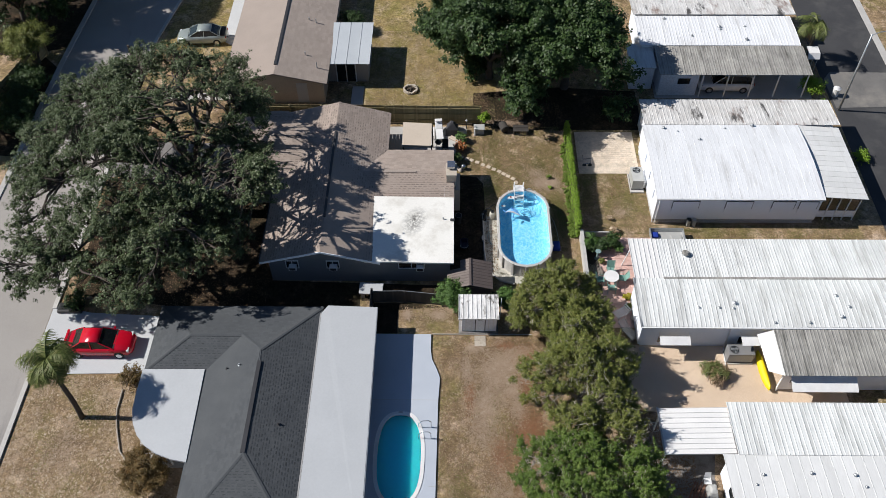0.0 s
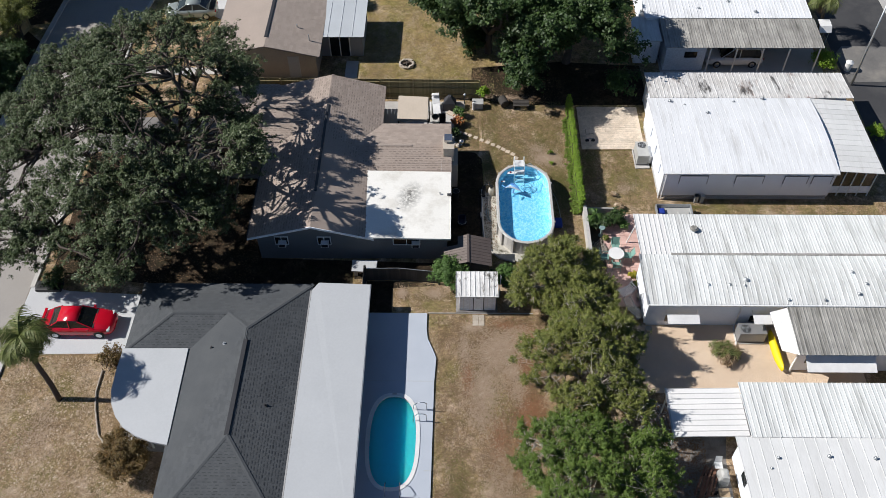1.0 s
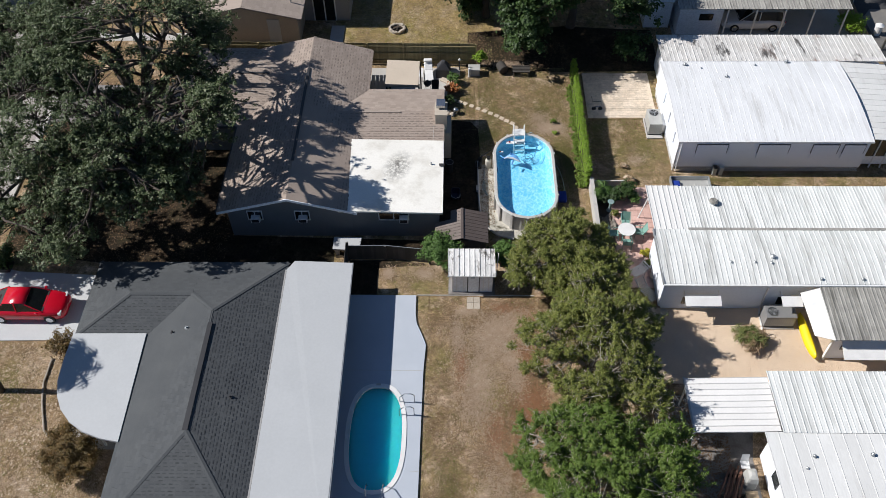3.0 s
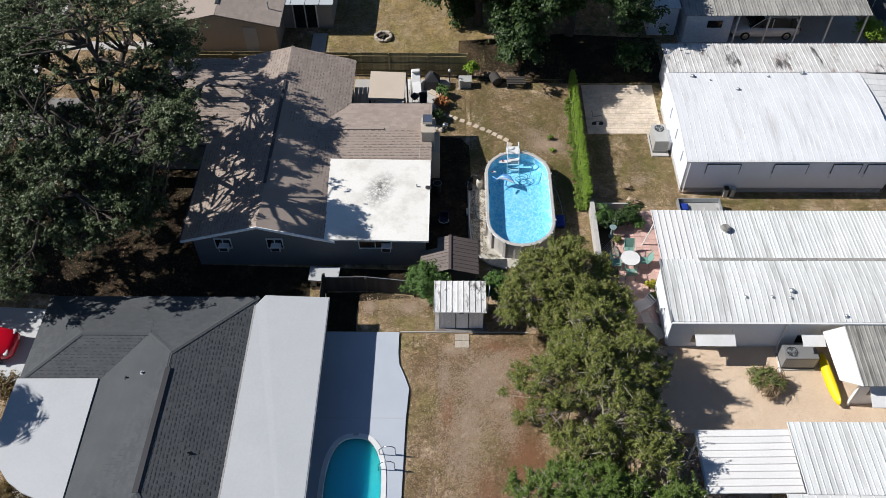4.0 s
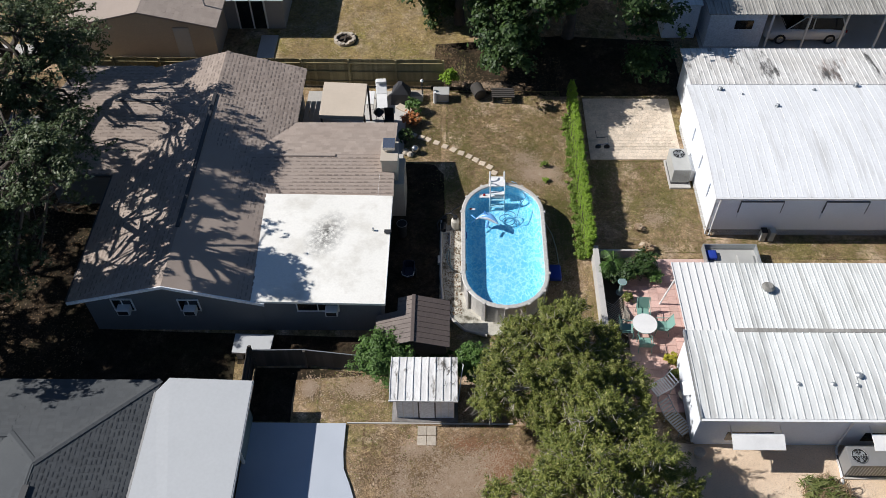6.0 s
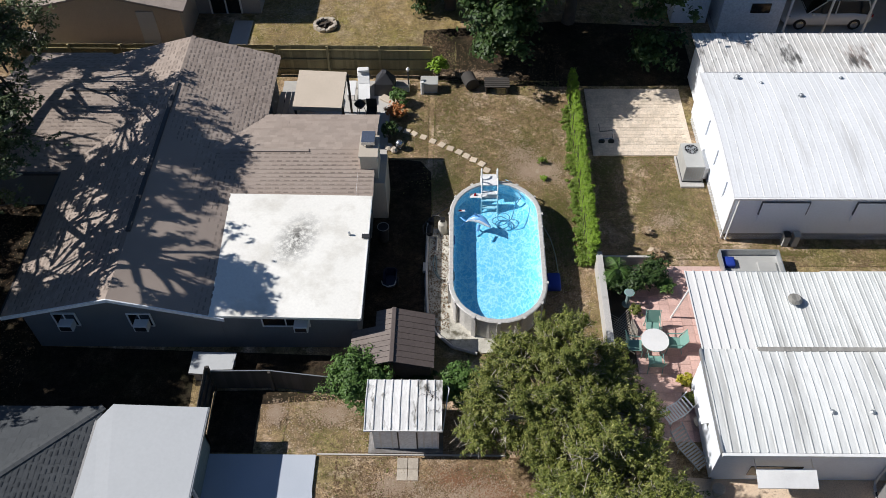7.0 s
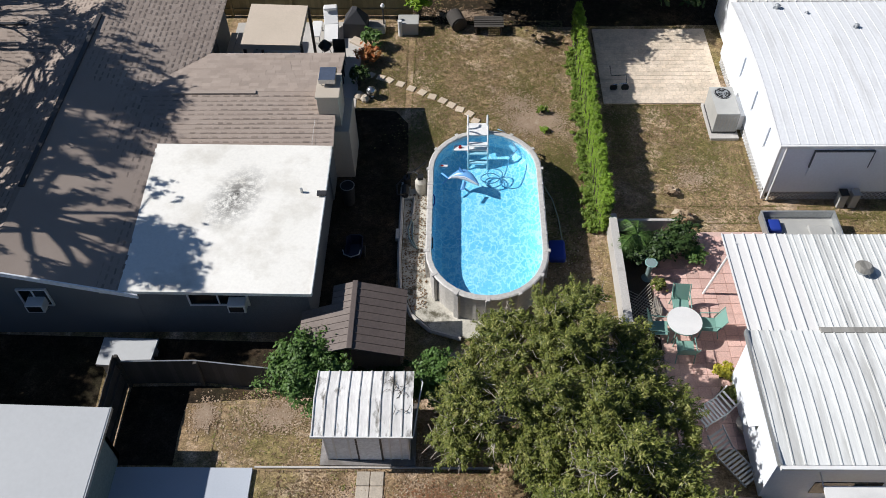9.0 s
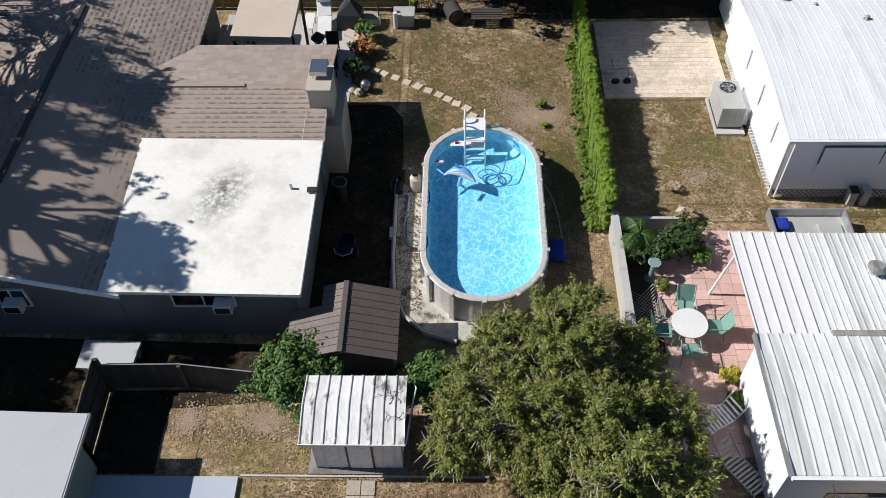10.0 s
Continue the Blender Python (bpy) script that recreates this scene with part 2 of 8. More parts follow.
BROWN_METAL = surf("brown_metal_sheet", (0.125, 0.1, 0.09), (0.105, 0.084, 0.076), 0.55, 0.8, 12, bump=0.08)
# paler copy of the brown sheet, with sunlight in its colour
BROWN_METAL_SUNLIT = surf("sunlit_brown_sheet", (0.2, 0.165, 0.145), (0.16, 0.13, 0.115), 0.6, 0.8, 12, bump=0.08)
WOOD_FENCE = surf("weathered_fence", (0.33, 0.28, 0.15), (0.26, 0.215, 0.115), 0.9, 0.8, 14, bump=0.3, each=0.2, stretch=(6, 6, 0.6))
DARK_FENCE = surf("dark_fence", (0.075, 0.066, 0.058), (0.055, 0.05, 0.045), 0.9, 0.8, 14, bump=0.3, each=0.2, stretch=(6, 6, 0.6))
BARK = surf("bark", (0.1, 0.082, 0.068), (0.07, 0.058, 0.048), 0.95, 2.0, 14, bump=0.8, stretch=(2, 2, 0.5))
PALE_BARK = surf("pale_twig", (0.44, 0.4, 0.34), (0.34, 0.3, 0.25), 0.95, 2.0, 14, bump=0.5)
OAK_LEAF = leaf_mat("oak_leaf", (0.045, 0.07, 0.026), (0.095, 0.13, 0.055), (0.36, 0.38, 0.25), 0.13)
DARK_LEAF = leaf_mat("broad_leaf", (0.02, 0.044, 0.012), (0.05, 0.092, 0.024), (0.13, 0.19, 0.055), 0.1)
OLIVE_LEAF = leaf_mat("olive_leaf", (0.06, 0.083, 0.017), (0.19, 0.215, 0.042), (0.48, 0.45, 0.16), 0.16)
GREEN_LEAF = leaf_mat("green_leaf", (0.055, 0.115, 0.024), (0.1, 0.185, 0.042), (0.19, 0.28, 0.085), 0.1)
HEDGE_LEAF = leaf_mat("hedge_leaf", (0.15, 0.27, 0.02), (0.22, 0.34, 0.03), (0.32, 0.4, 0.07), 0.1)
RUSTY_LEAF = leaf_mat("rusty_leaf", (0.15, 0.085, 0.028), (0.12, 0.09, 0.028), (0.28, 0.15, 0.045), 0.2)
PALM_LEAF = leaf_mat("palm_leaf", (0.08, 0.11, 0.025), (0.16, 0.185, 0.055), (0.28, 0.26, 0.11), 0.15)
DEAD_LEAF = leaf_mat("dead_frond", (0.22, 0.15, 0.07), (0.17, 0.11, 0.055), (0.3, 0.2, 0.1), 0.2)
STRAW = leaf_mat("straw_blade", (0.37, 0.255, 0.155), (0.21, 0.14, 0.08), (0.52, 0.4, 0.28), 0.2)
LITTER = leaf_mat("leaf_litter", (0.13, 0.08, 0.042), (0.19, 0.12, 0.066), (0.3, 0.21, 0.13), 0.15)
STONE = surf("pale_stone", (0.5, 0.44, 0.36), (0.4, 0.35, 0.29), 0.9, 4, 20, bump=0.5, each=0.15)
STEPSTONE = surf("stepping_stone", (0.62, 0.52, 0.4), (0.55, 0.45, 0.34), 0.9, 4, 20, bump=0.3, each=0.1)
# the pale colour is the water's caustic light, put into the liner
LINER = caustic_liner_mat("caustic_pool_liner", (0.28, 0.67, 0.85), (0.9, 0.97, 0.99))
GUNITE = surf("painted_basin", (0.03, 0.74, 0.8), (0.05, 0.8, 0.86), 0.6, 0.5, 10, bump=0.05)
WATER = water_mat("pool_water", (0.66, 0.91, 1.0), 3.0)
STILL_WATER = surf("milky_pool_water", (0.04, 0.64, 0.93), (0.045, 0.68, 0.95), 0.12, 0.5, 4, 0.0, 0.1, spec=0.5, grain=0.02)
wp = STILL_WATER.node_tree.nodes["Principled BSDF"]
wp.inputs["Subsurface Weight"].default_value, wp.inputs["Subsurface Scale"].default_value = 1.0, 0.6
wp.inputs["Subsurface Radius"].default_value = (0.5, 3.0, 3.4)
POOL_WALL = surf("pool_wall_panel", (0.55, 0.53, 0.5), (0.5, 0.48, 0.45), 0.5, 1.0, 10, bump=0.05)
PVC = plain("white_plastic", (0.75, 0.75, 0.74), 0.4)
GALV = surf("galvanised_metal", (0.5, 0.52, 0.53), (0.42, 0.44, 0.45), 0.4, 1.5, 15, 0.6, 0.05)
STEEL = surf("polished_steel", (0.55, 0.57, 0.6), (0.5, 0.52, 0.55), 0.25, 1.5, 15, 0.9, 0.02)
BEIGE = surf("beige_stucco", (0.5, 0.44, 0.36), (0.46, 0.4, 0.33), 0.9, 1.0, 25, bump=0.2)
CANVAS = surf("tan_canvas", (0.57, 0.485, 0.39), (0.53, 0.45, 0.36), 0.9, 0.8, 30, bump=0.1)
ACGREY = plain("condenser_grey", (0.42, 0.42, 0.4), 0.5)
BLACK = plain("black_plastic", (0.012, 0.012, 0.013), 0.5)
RUBBER = plain("rubber", (0.016, 0.016, 0.016), 0.85)
GLASS = glass_mat("dark_glass", (0.012, 0.015, 0.017))
REDPAINT = plain("red_car_paint", (0.52, 0.005, 0.022), 0.18, 0.0, 0.7)
SILVERPAINT = plain("silver_car_paint", (0.36, 0.4, 0.38), 0.25, 0.3, 0.6)
WHITEPAINT = plain("white_car_paint", (0.7, 0.7, 0.7), 0.2, 0.0, 0.6)
REDGLASS = plain("tail_lamp_red", (0.3, 0.01, 0.01), 0.2)
CLEAR = plain("lamp_lens", (0.6, 0.62, 0.63), 0.15)
YELLOW = plain("yellow_plastic", (0.75, 0.58, 0.01), 0.4)
BLUETOY = plain("blue_vinyl", (0.16, 0.4, 0.75), 0.3)
HOSE_BLUE = plain("faded_blue_hose", (0.2, 0.36, 0.5), 0.4)
BLUECLOTH = plain("blue_tarp", (0.01, 0.04, 0.3), 0.7)
GREENCHAIR = plain("sea_green_mesh", (0.19, 0.35, 0.3), 0.6)
SILT = surf("dark_mulch", (0.06, 0.045, 0.03), (0.09, 0.064, 0.042), 0.95, 0.8, 16, bump=0.6)
STONE_CHIP = leaf_mat("gravel_chip", (0.68, 0.54, 0.41), (0.54, 0.41, 0.3), (0.82, 0.72, 0.6), 0.3)
BLEACHED = leaf_mat("bleached_straw", (0.55, 0.43, 0.3), (0.3, 0.2, 0.11), (0.75, 0.64, 0.5), 0.3)
# soil colour that holds the shade of houses, fences and crowns
SHADE_SOIL = ground_mat("shade_toned_soil", (0.04, 0.029, 0.02), (0.026, 0.02, 0.014), (0.03, 0.027, 0.014), (0.075, 0.05, 0.03))
FLOWER = leaf_mat("orange_leaf", (0.5, 0.13, 0.05), (0.35, 0.16, 0.05), (0.6, 0.3, 0.1), 0.2)
COVER = plain("grey_cover", (0.045, 0.045, 0.05), 0.6)
DARK_AC = plain("dark_grey_cabinet", (0.22, 0.22, 0.22), 0.5)
BOWL = plain("glazed_bowl", (0.3, 0.5, 0.46), 0.25)
BRACKET = plain("shutter_bracket", (0.1, 0.11, 0.13), 0.5)

SAND_FLAKE = leaf_mat("sandy_flake", (0.5, 0.38, 0.28), (0.4, 0.29, 0.2), (0.62, 0.52, 0.4), 0.2)
RED_FLAKE = leaf_mat("red_soil_flake", (0.34, 0.17, 0.09), (0.28, 0.14, 0.075), (0.4, 0.22, 0.13), 0.2)
WEED_FLAKE = leaf_mat("weed_flake", (0.13, 0.13, 0.04), (0.18, 0.16, 0.055), (0.25, 0.22, 0.08), 0.2)
MID_LEAF = leaf_mat("mid_leaf", (0.12, 0.2, 0.025), (0.17, 0.25, 0.035), (0.25, 0.3, 0.07), 0.1)
NAVY = plain("navy_plastic", (0.006, 0.008, 0.03), 0.5)
MATT_METAL = surf("chalky_roof_sheet", (0.74, 0.74, 0.72), (0.67, 0.67, 0.65), 0.6, 0.4, 10, bump=0.05, each=0.05, stretch=(2, 0.2, 1), grain=0.06, stains=(((0.52, 0.51, 0.48), 0.8, 0.55, 0.85, (2.4, 0.3, 1)),))
YELLOW_LEAF = leaf_mat("yellow_leaf", (0.5, 0.4, 0.03), (0.35, 0.36, 0.05), (0.65, 0.5, 0.04), 0.3)
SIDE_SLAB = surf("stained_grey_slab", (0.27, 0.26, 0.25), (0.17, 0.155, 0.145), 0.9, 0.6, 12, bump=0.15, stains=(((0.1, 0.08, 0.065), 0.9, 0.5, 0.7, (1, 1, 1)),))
APRON = surf("worn_apron", (0.2, 0.19, 0.175), (0.13, 0.125, 0.12), 0.9, 0.35, 20, bump=0.2, stains=(((0.26, 0.24, 0.21), 0.4, 0.5, 0.7, (1, 1, 1)),))
RED_BOARD = surf("reddish_board", (0.2, 0.1, 0.065), (0.15, 0.08, 0.055), 0.8, 1.0, 14, bump=0.2, each=0.25)
STRAWBOARD = surf("tan_board", (0.42, 0.31, 0.2), (0.36, 0.27, 0.17), 0.85, 1.0, 14, bump=0.15)
SHRUB_LEAF = leaf_mat("shrub_leaf", (0.055, 0.1, 0.015), (0.118, 0.185, 0.03), (0.27, 0.34, 0.08), 0.12)
AWNING_METAL = surf("blue_grey_panel", (0.5, 0.53, 0.55), (0.46, 0.49, 0.51), 0.5, 0.5, 10, bump=0.04, each=0.05, grain=0.05)

# ---- building blocks ----
def world_of(ob):
    return ob.matrix_basis.copy() if ob.parent is None else world_of(ob.parent) @ ob.matrix_parent_inverse @ ob.matrix_basis


def hang(ob, parent):
    if parent is not None:
        ob.parent = parent
        ob.matrix_parent_inverse = world_of(parent).inverted()
    return ob


def thing(name, at, label, category, group="", kind=""):
    ob = new(name)
    ob.location = at
    return tagged(ob, label, category, group, kind)


def mesh_of(name, bm, material, smooth=False):
    bmesh.ops.recalc_face_normals(bm, faces=bm.faces[:])
    me = bpy.data.meshes.new(name)
    bm.to_mesh(me)
    bm.free()
    me.materials.append(material)
    if smooth:
        me.shade_smooth()
    return me


def part(name, bm, material, parent=None, label="", smooth=False):
    ob = new(name, mesh_of(name, bm, material, smooth))
    hang(ob, parent)
    return tagged(ob, label)


def setting(name, bm, material, label, category, smooth=False):
    return tagged(new(name, mesh_of(name, bm, material, smooth)), label, category, kind="structure")


def box(bm, x0, y0, z0, x1, y1, z1, bevel=0.0):
    c = [bm.verts.new(p) for p in ((x0, y0, z0), (x1, y0, z0), (x1, y1, z0), (x0, y1, z0), (x0, y0, z1), (x1, y0, z1), (x1, y1, z1), (x0, y1, z1))]
    fs = [bm.faces.new([c[i] for i in f]) for f in ((3, 2, 1, 0), (4, 5, 6, 7), (0, 1, 5, 4), (1, 2, 6, 5), (2, 3, 7, 6), (3, 0, 4, 7))]
    if bevel:
        bmesh.ops.bevel(bm, geom=list({e for f in fs for e in f.edges}), offset=bevel, segments=2, affect="EDGES", profile=0.6)
    return bm


def boxed(*a, bevel=0.0):
    return box(bmesh.new(), *a, bevel=bevel)


def plate(bm, pts, thick):
    """A sheet with the given upper corners, thick metres deep."""
    top = [bm.verts.new(p) for p in pts]
    low = [bm.verts.new((p[0], p[1], p[2] - thick)) for p in pts]
    n = len(pts)
    bm.faces.new(top)
    bm.faces.new(low[::-1])
    for i in range(n):
        bm.faces.new((top[i], low[i], low[(i + 1) % n], top[(i + 1) % n]))
    return bm


def tube(bm, p, q, r, r2=None, n=8, caps=True):
    p, q = Vector(p), Vector(q)
    d = (q - p).normalized()
    a = d.orthogonal().normalized()
    b = d.cross(a)
    r2 = r if r2 is None else r2
    rings = []
    for c, rad in ((p, r), (q, r2)):
        rings.append([bm.verts.new(c + rad * (math.cos(2 * math.pi * i / n) * a + math.sin(2 * math.pi * i / n) * b)) for i in range(n)])
    for i in range(n):
        bm.faces.new((rings[0][i], rings[0][(i + 1) % n], rings[1][(i + 1) % n], rings[1][i]))
    if caps:
        bm.faces.new(rings[0][::-1])
        bm.faces.new(rings[1])
    return bm


def pipe(bm, pts, r, n=8, r_end=None):
    """A tube along a line of points."""
    pts = [Vector(p) for p in pts]
    r_end = r if r_end is None else r_end
    ref = Vector((0.31, 0.22, 0.93)).normalized()
    rings = []
    for i, p in enumerate(pts):
        d = (pts[min(i + 1, len(pts) - 1)] - pts[max(i - 1, 0)]).normalized()
        a = d.cross(ref)
        a = a.normalized() if a.length > 1e-4 else d.orthogonal().normalized()
        b = d.cross(a)
        rad = r + (r_end - r) * i / (len(pts) - 1)
        rings.append([bm.verts.new(p + rad * (math.cos(2 * math.pi * k / n) * a + math.sin(2 * math.pi * k / n) * b)) for k in range(n)])
    for u, v in zip(rings, rings[1:]):
        for k in range(n):
            bm.faces.new((u[k], u[(k + 1) % n], v[(k + 1) % n], v[k]))
    bm.faces.new(rings[0][::-1])
    bm.faces.new(rings[-1])
    return bm


def disc(bm, x, y, z0, z1, r, n=20, rx=1.0, ry=1.0, r2=None):
    r2 = r if r2 is None else r2
    lo = [bm.verts.new((x + rx * r * math.cos(2 * math.pi * i / n), y + ry * r * math.sin(2 * math.pi * i / n), z0)) for i in range(n)]
    hi = [bm.verts.new((x + rx * r2 * math.cos(2 * math.pi * i / n), y + ry * r2 * math.sin(2 * math.pi * i / n), z1)) for i in range(n)]
    bm.faces.new(lo[::-1])
    bm.faces.new(hi)
    for i in range(n):
        bm.faces.new((lo[i], lo[(i + 1) % n], hi[(i + 1) % n], hi[i]))
    return bm


def prism(bm, pts, z0, z1):
    return plate(bm, [(x, y, z1) for x, y in pts], z1 - z0)


def wall_box(name, x0, y0, x1, y1, z0, z1, material, parent, label=""):
    return part(name, boxed(x0, y0, z0, x1, y1, z1), material, parent, label)


def sheet_roof(parent, x0, x1, ys, zs, pitch, material, rib=0.035, ribw=0.06, mid=True, name="roof_panel", across=False, thick=0.03):
    """Ribbed metal sheets side by side. ys, zs: the line of the sheets up the slope. across: ribs run along x instead."""
    n = max(1, round((x1 - x0) / pitch))
    w = (x1 - x0) / n
    prof = [(0, rib), (ribw * 0.6, rib), (ribw, 0)]
    if mid:
        prof += [(w / 2 - 0.04, 0), (w / 2 - 0.015, rib * 0.45), (w / 2 + 0.015, rib * 0.45), (w / 2 + 0.04, 0)]
    prof += [(w - ribw * 0.3, 0), (w - 0.004, rib * 0.8), (w - 0.004, -thick), (0, -thick)]
    bm = bmesh.new()
    rows = []
    for y, z in zip(ys, zs):
        rows.append([bm.verts.new(((u, y - ys[0], z - zs[0] + h) if not across else (y - ys[0], u, z - zs[0] + h))) for u, h in prof])
    for a, b in zip(rows, rows[1:]):
        for i in range(len(prof)):
            j = (i + 1) % len(prof)
            bm.faces.new((a[i], a[j], b[j], b[i]))
    bm.faces.new(rows[0][::-1])
    bm.faces.new(rows[-1])
    me = mesh_of(name, bm, material)
    for k in range(n):
        ob = new(name, me)
        ob.location = (x0 + k * w, ys[0], zs[0]) if not across else (ys[0], x0 + k * w, zs[0])
        hang(ob, parent)


def inside(pts, u, v):
    """Whether (u, v) lies in a polygon given anticlockwise and convex."""
    return all((b[0] - a[0]) * (v - a[1]) - (b[1] - a[1]) * (u - a[0]) >= -1e-6 for a, b in zip(pts, pts[1:] + pts[:1]))


def shingle_face(parent, name, corners, eave, course, tab, material, near=0, seed=1, thick=0.016, band=None):
    """Shingles in courses on one roof face. corners: anticlockwise from above; eave: the way along the courses. near: that many tabs are pieces of their own."""
    rnd = random.Random(seed)
    pts = [Vector(c) for c in corners]
    nrm = (pts[1] - pts[0]).cross(pts[2] - pts[0]).normalized()
    u = Vector(eave).normalized()
    u = (u - nrm * u.dot(nrm)).normalized()
    v = nrm.cross(u).normalized()
    if v.z < 0:
        u, v = -u, -v
    o = pts[0]
    flat = [((p - o).dot(u), (p - o).dot(v)) for p in pts]
    u0, u1 = min(f[0] for f in flat), max(f[0] for f in flat)
    v0, v1 = min(f[1] for f in flat), max(f[1] for f in flat)
    verts, faces, spots = [], [], []
    k = 0
    vv = v0
    while vv < v1:
        uu = u0 - rnd.uniform(0, tab)
        while uu < u1:
            w = tab * rnd.uniform(0.92, 1.08)
            t = thick * rnd.choice((0.25, 0.3, 0.35, 0.45))
            if inside(flat, uu + w / 2, vv + course / 2):
                a = max(uu, u0)
                b = min(uu + w - 0.006, u1)
                spots.append((a, b, vv, t))
            uu += w
        vv += course
    mid = Vector((1.0, 41.0, 3.0))
    spots.sort(key=lambda s: ((o + u * s[0] + v * s[2]) - mid).length)
    unit = None
    for n, (a, b, vv, t) in enumerate(spots):
        if n < near:
            if unit is None:
                unit = mesh_of("shingle", boxed(0, -0.012, -0.002, 1, course + 0.015, 1), material)
            ob = new("shingle", unit)
            m = Matrix((u, v, nrm)).transposed().to_4x4()
            tilt = Matrix.Rotation(-0.06, 4, "X")
            ob.matrix_basis = Matrix.Translation(o + u * a + v * vv + nrm * 0.004) @ m @ tilt @ Matrix.Diagonal((b - a, 1, t, 1))
            hang(ob, parent)
            continue
        base = len(verts)
        for du in (a, b):
            for dv, h in ((vv - 0.01, 0.0), (vv - 0.01, t), (vv + course, 0.004)):
                verts.append(o + u * du + v * dv + nrm * (h + 0.003))
        faces += [(base + 1, base + 4, base + 5, base + 2), (base, base + 3, base + 4, base + 1), (base, base + 1, base + 2), (base + 3, base + 5, base + 4)]
    me = bpy.data.meshes.new(name)
    me.from_pydata(verts, [], faces)
    me.materials.append(material)
    ob = hang(new(name, me), parent)
    tagged(ob, kind="stuff")
    if band is None:
        return ob
    # darker granule bands between the upper tabs, which also hold the risers' shade
    verts, faces = [], []
    for a, b, vv, t in spots:
        if rnd.random() < 0.92:
            c, w = a + (b - a) * rnd.uniform(0.0, 0.15), (b - a) * rnd.uniform(0.5, 0.72)
            k = len(verts)
            h = rnd.uniform(0.22, 0.36) * course
            verts += [o + u * x + v * y + nrm * z for x, y, z in ((c, vv - 0.005, t + 0.012), (c + w, vv - 0.005, t + 0.012), (c + w, vv + h, t + 0.011), (c, vv + h, t + 0.011))]
            faces.append((k, k + 1, k + 2, k + 3))
    me = bpy.data.meshes.new("granule_shade_banding")
    me.from_pydata(verts, [], faces)
    me.materials.append(band)
    tagged(hang(new("granule_shade_banding", me), parent), kind="stuff")
    return ob


def gable_tri(bm, a, b, c, th):
    """A triangular wall through three points, th metres thick along y."""
    f = [bm.verts.new(p) for p in (a, b, c)]
    g = [bm.verts.new((p[0], p[1] + th, p[2])) for p in (a, b, c)]
    bm.faces.new(f)
    bm.faces.new(g[::-1])
    for i in range(3):
        bm.faces.new((f[i], g[i], g[(i + 1) % 3], f[(i + 1) % 3]))
    return bm


# ---- plants ----
def leaves(name, centres, radii, count, size, material, parent, seed, flat=0.75, shell=0.55, droop=0.0, aspect=0.5, sprigs=14, sprig=0.3, shoot=0.0):
    """One mesh of single leaves gathered in sprigs on tufts round the centres. shoot: the sprigs draw out into upright shoots."""
    g = np.random.default_rng(seed)
    centres, radii = np.array(centres, float), np.array(radii, float)
    pick = g.choice(len(centres), count, p=radii**2 / (radii**2).sum())
    way = g.normal(size=(len(centres), sprigs, 3))
    way /= np.linalg.norm(way, axis=2)[:, :, None]
    way[:, :, 2] = np.where(way[:, :, 2] < -0.35, -way[:, :, 2], way[:, :, 2])
    if shoot:
        way[:, :, 2] += shoot
        way /= np.linalg.norm(way, axis=2)[:, :, None]
    reach = (shell + (1 - shell) * g.random((len(centres), sprigs))) * (1 + 0.3 * g.normal(size=(len(centres), sprigs))).clip(0.5, 1.7)
    which = (sprigs * g.random(count) ** 1.25).astype(int)
    d = way[pick, which]
    out = g.normal(size=(count, 3)) * np.array([1, 1, 0.8])
    p = centres[pick] + d * (radii[pick] * reach[pick, which])[:, None] * np.array([1, 1, flat])
    p = p + out * (radii[pick] * sprig * 0.55)[:, None] + d * (radii[pick] * sprig * 0.6 * (g.random(count) - 0.3))[:, None]
    if shoot:
        u = g.random(count) ** 0.8
        p = centres[pick] + d * (radii[pick] * (0.25 + 1.15 * u * reach[pick, which]))[:, None]
        p = p + out * (radii[pick] * sprig * (1.15 - 0.85 * u))[:, None]
    n = d * 0.4 + out * 0.3 + g.normal(size=(count, 3)) * 0.4 + np.array([-0.35, 0, 0.65])
    n /= np.linalg.norm(n, axis=1)[:, None]
    t = np.cross(n, g.normal(size=(count, 3)))
    if shoot:
        t = d + out * 0.55
        t -= n * (t * n).sum(1)[:, None]
    t /= np.linalg.norm(t, axis=1)[:, None]
    t[:, 2] -= droop
    s = np.cross(n, t)
    ln = size * (0.6 + 0.8 * g.random(count))[:, None]
    w = ln * aspect
    quad = np.stack([p - t * ln * 0.5, p + s * w * 0.5 + n * ln * 0.06, p + t * ln * 0.5, p - s * w * 0.5 + n * ln * 0.06], 1)
    me = bpy.data.meshes.new(name)
    me.vertices.add(count * 4)
    me.vertices.foreach_set("co", quad.reshape(-1).astype(np.float32))
    me.loops.add(count * 4)
    me.loops.foreach_set("vertex_index", np.arange(count * 4, dtype=np.int32))
    me.polygons.add(count)
    me.polygons.foreach_set("loop_start", np.arange(0, count * 4, 4, dtype=np.int32))
    me.update(calc_edges=True)
    me.materials.append(material)
    ob = new(name, me)
    hang(ob, parent)
    return ob


def crown_spots(cx, cy, z0, z1, rx, ry, n, seed, edge=0.25, low=0.15):
    """Centres of tufts in a domed, uneven crown."""
    rnd = random.Random(seed)
    out = []
    while len(out) < n:
        a, r = rnd.uniform(0, 2 * math.pi), math.sqrt(rnd.random())
        wob = 1 + edge * math.sin(3 * a + seed) * 0.6 + edge * math.sin(5 * a + 2 * seed) * 0.5
        x, y = cx + rx * r * wob * math.cos(a), cy + ry * r * wob * math.sin(a)
        top = z0 + (z1 - z0) * max(0.0, 1 - (r * 0.93) ** 3) ** 0.6
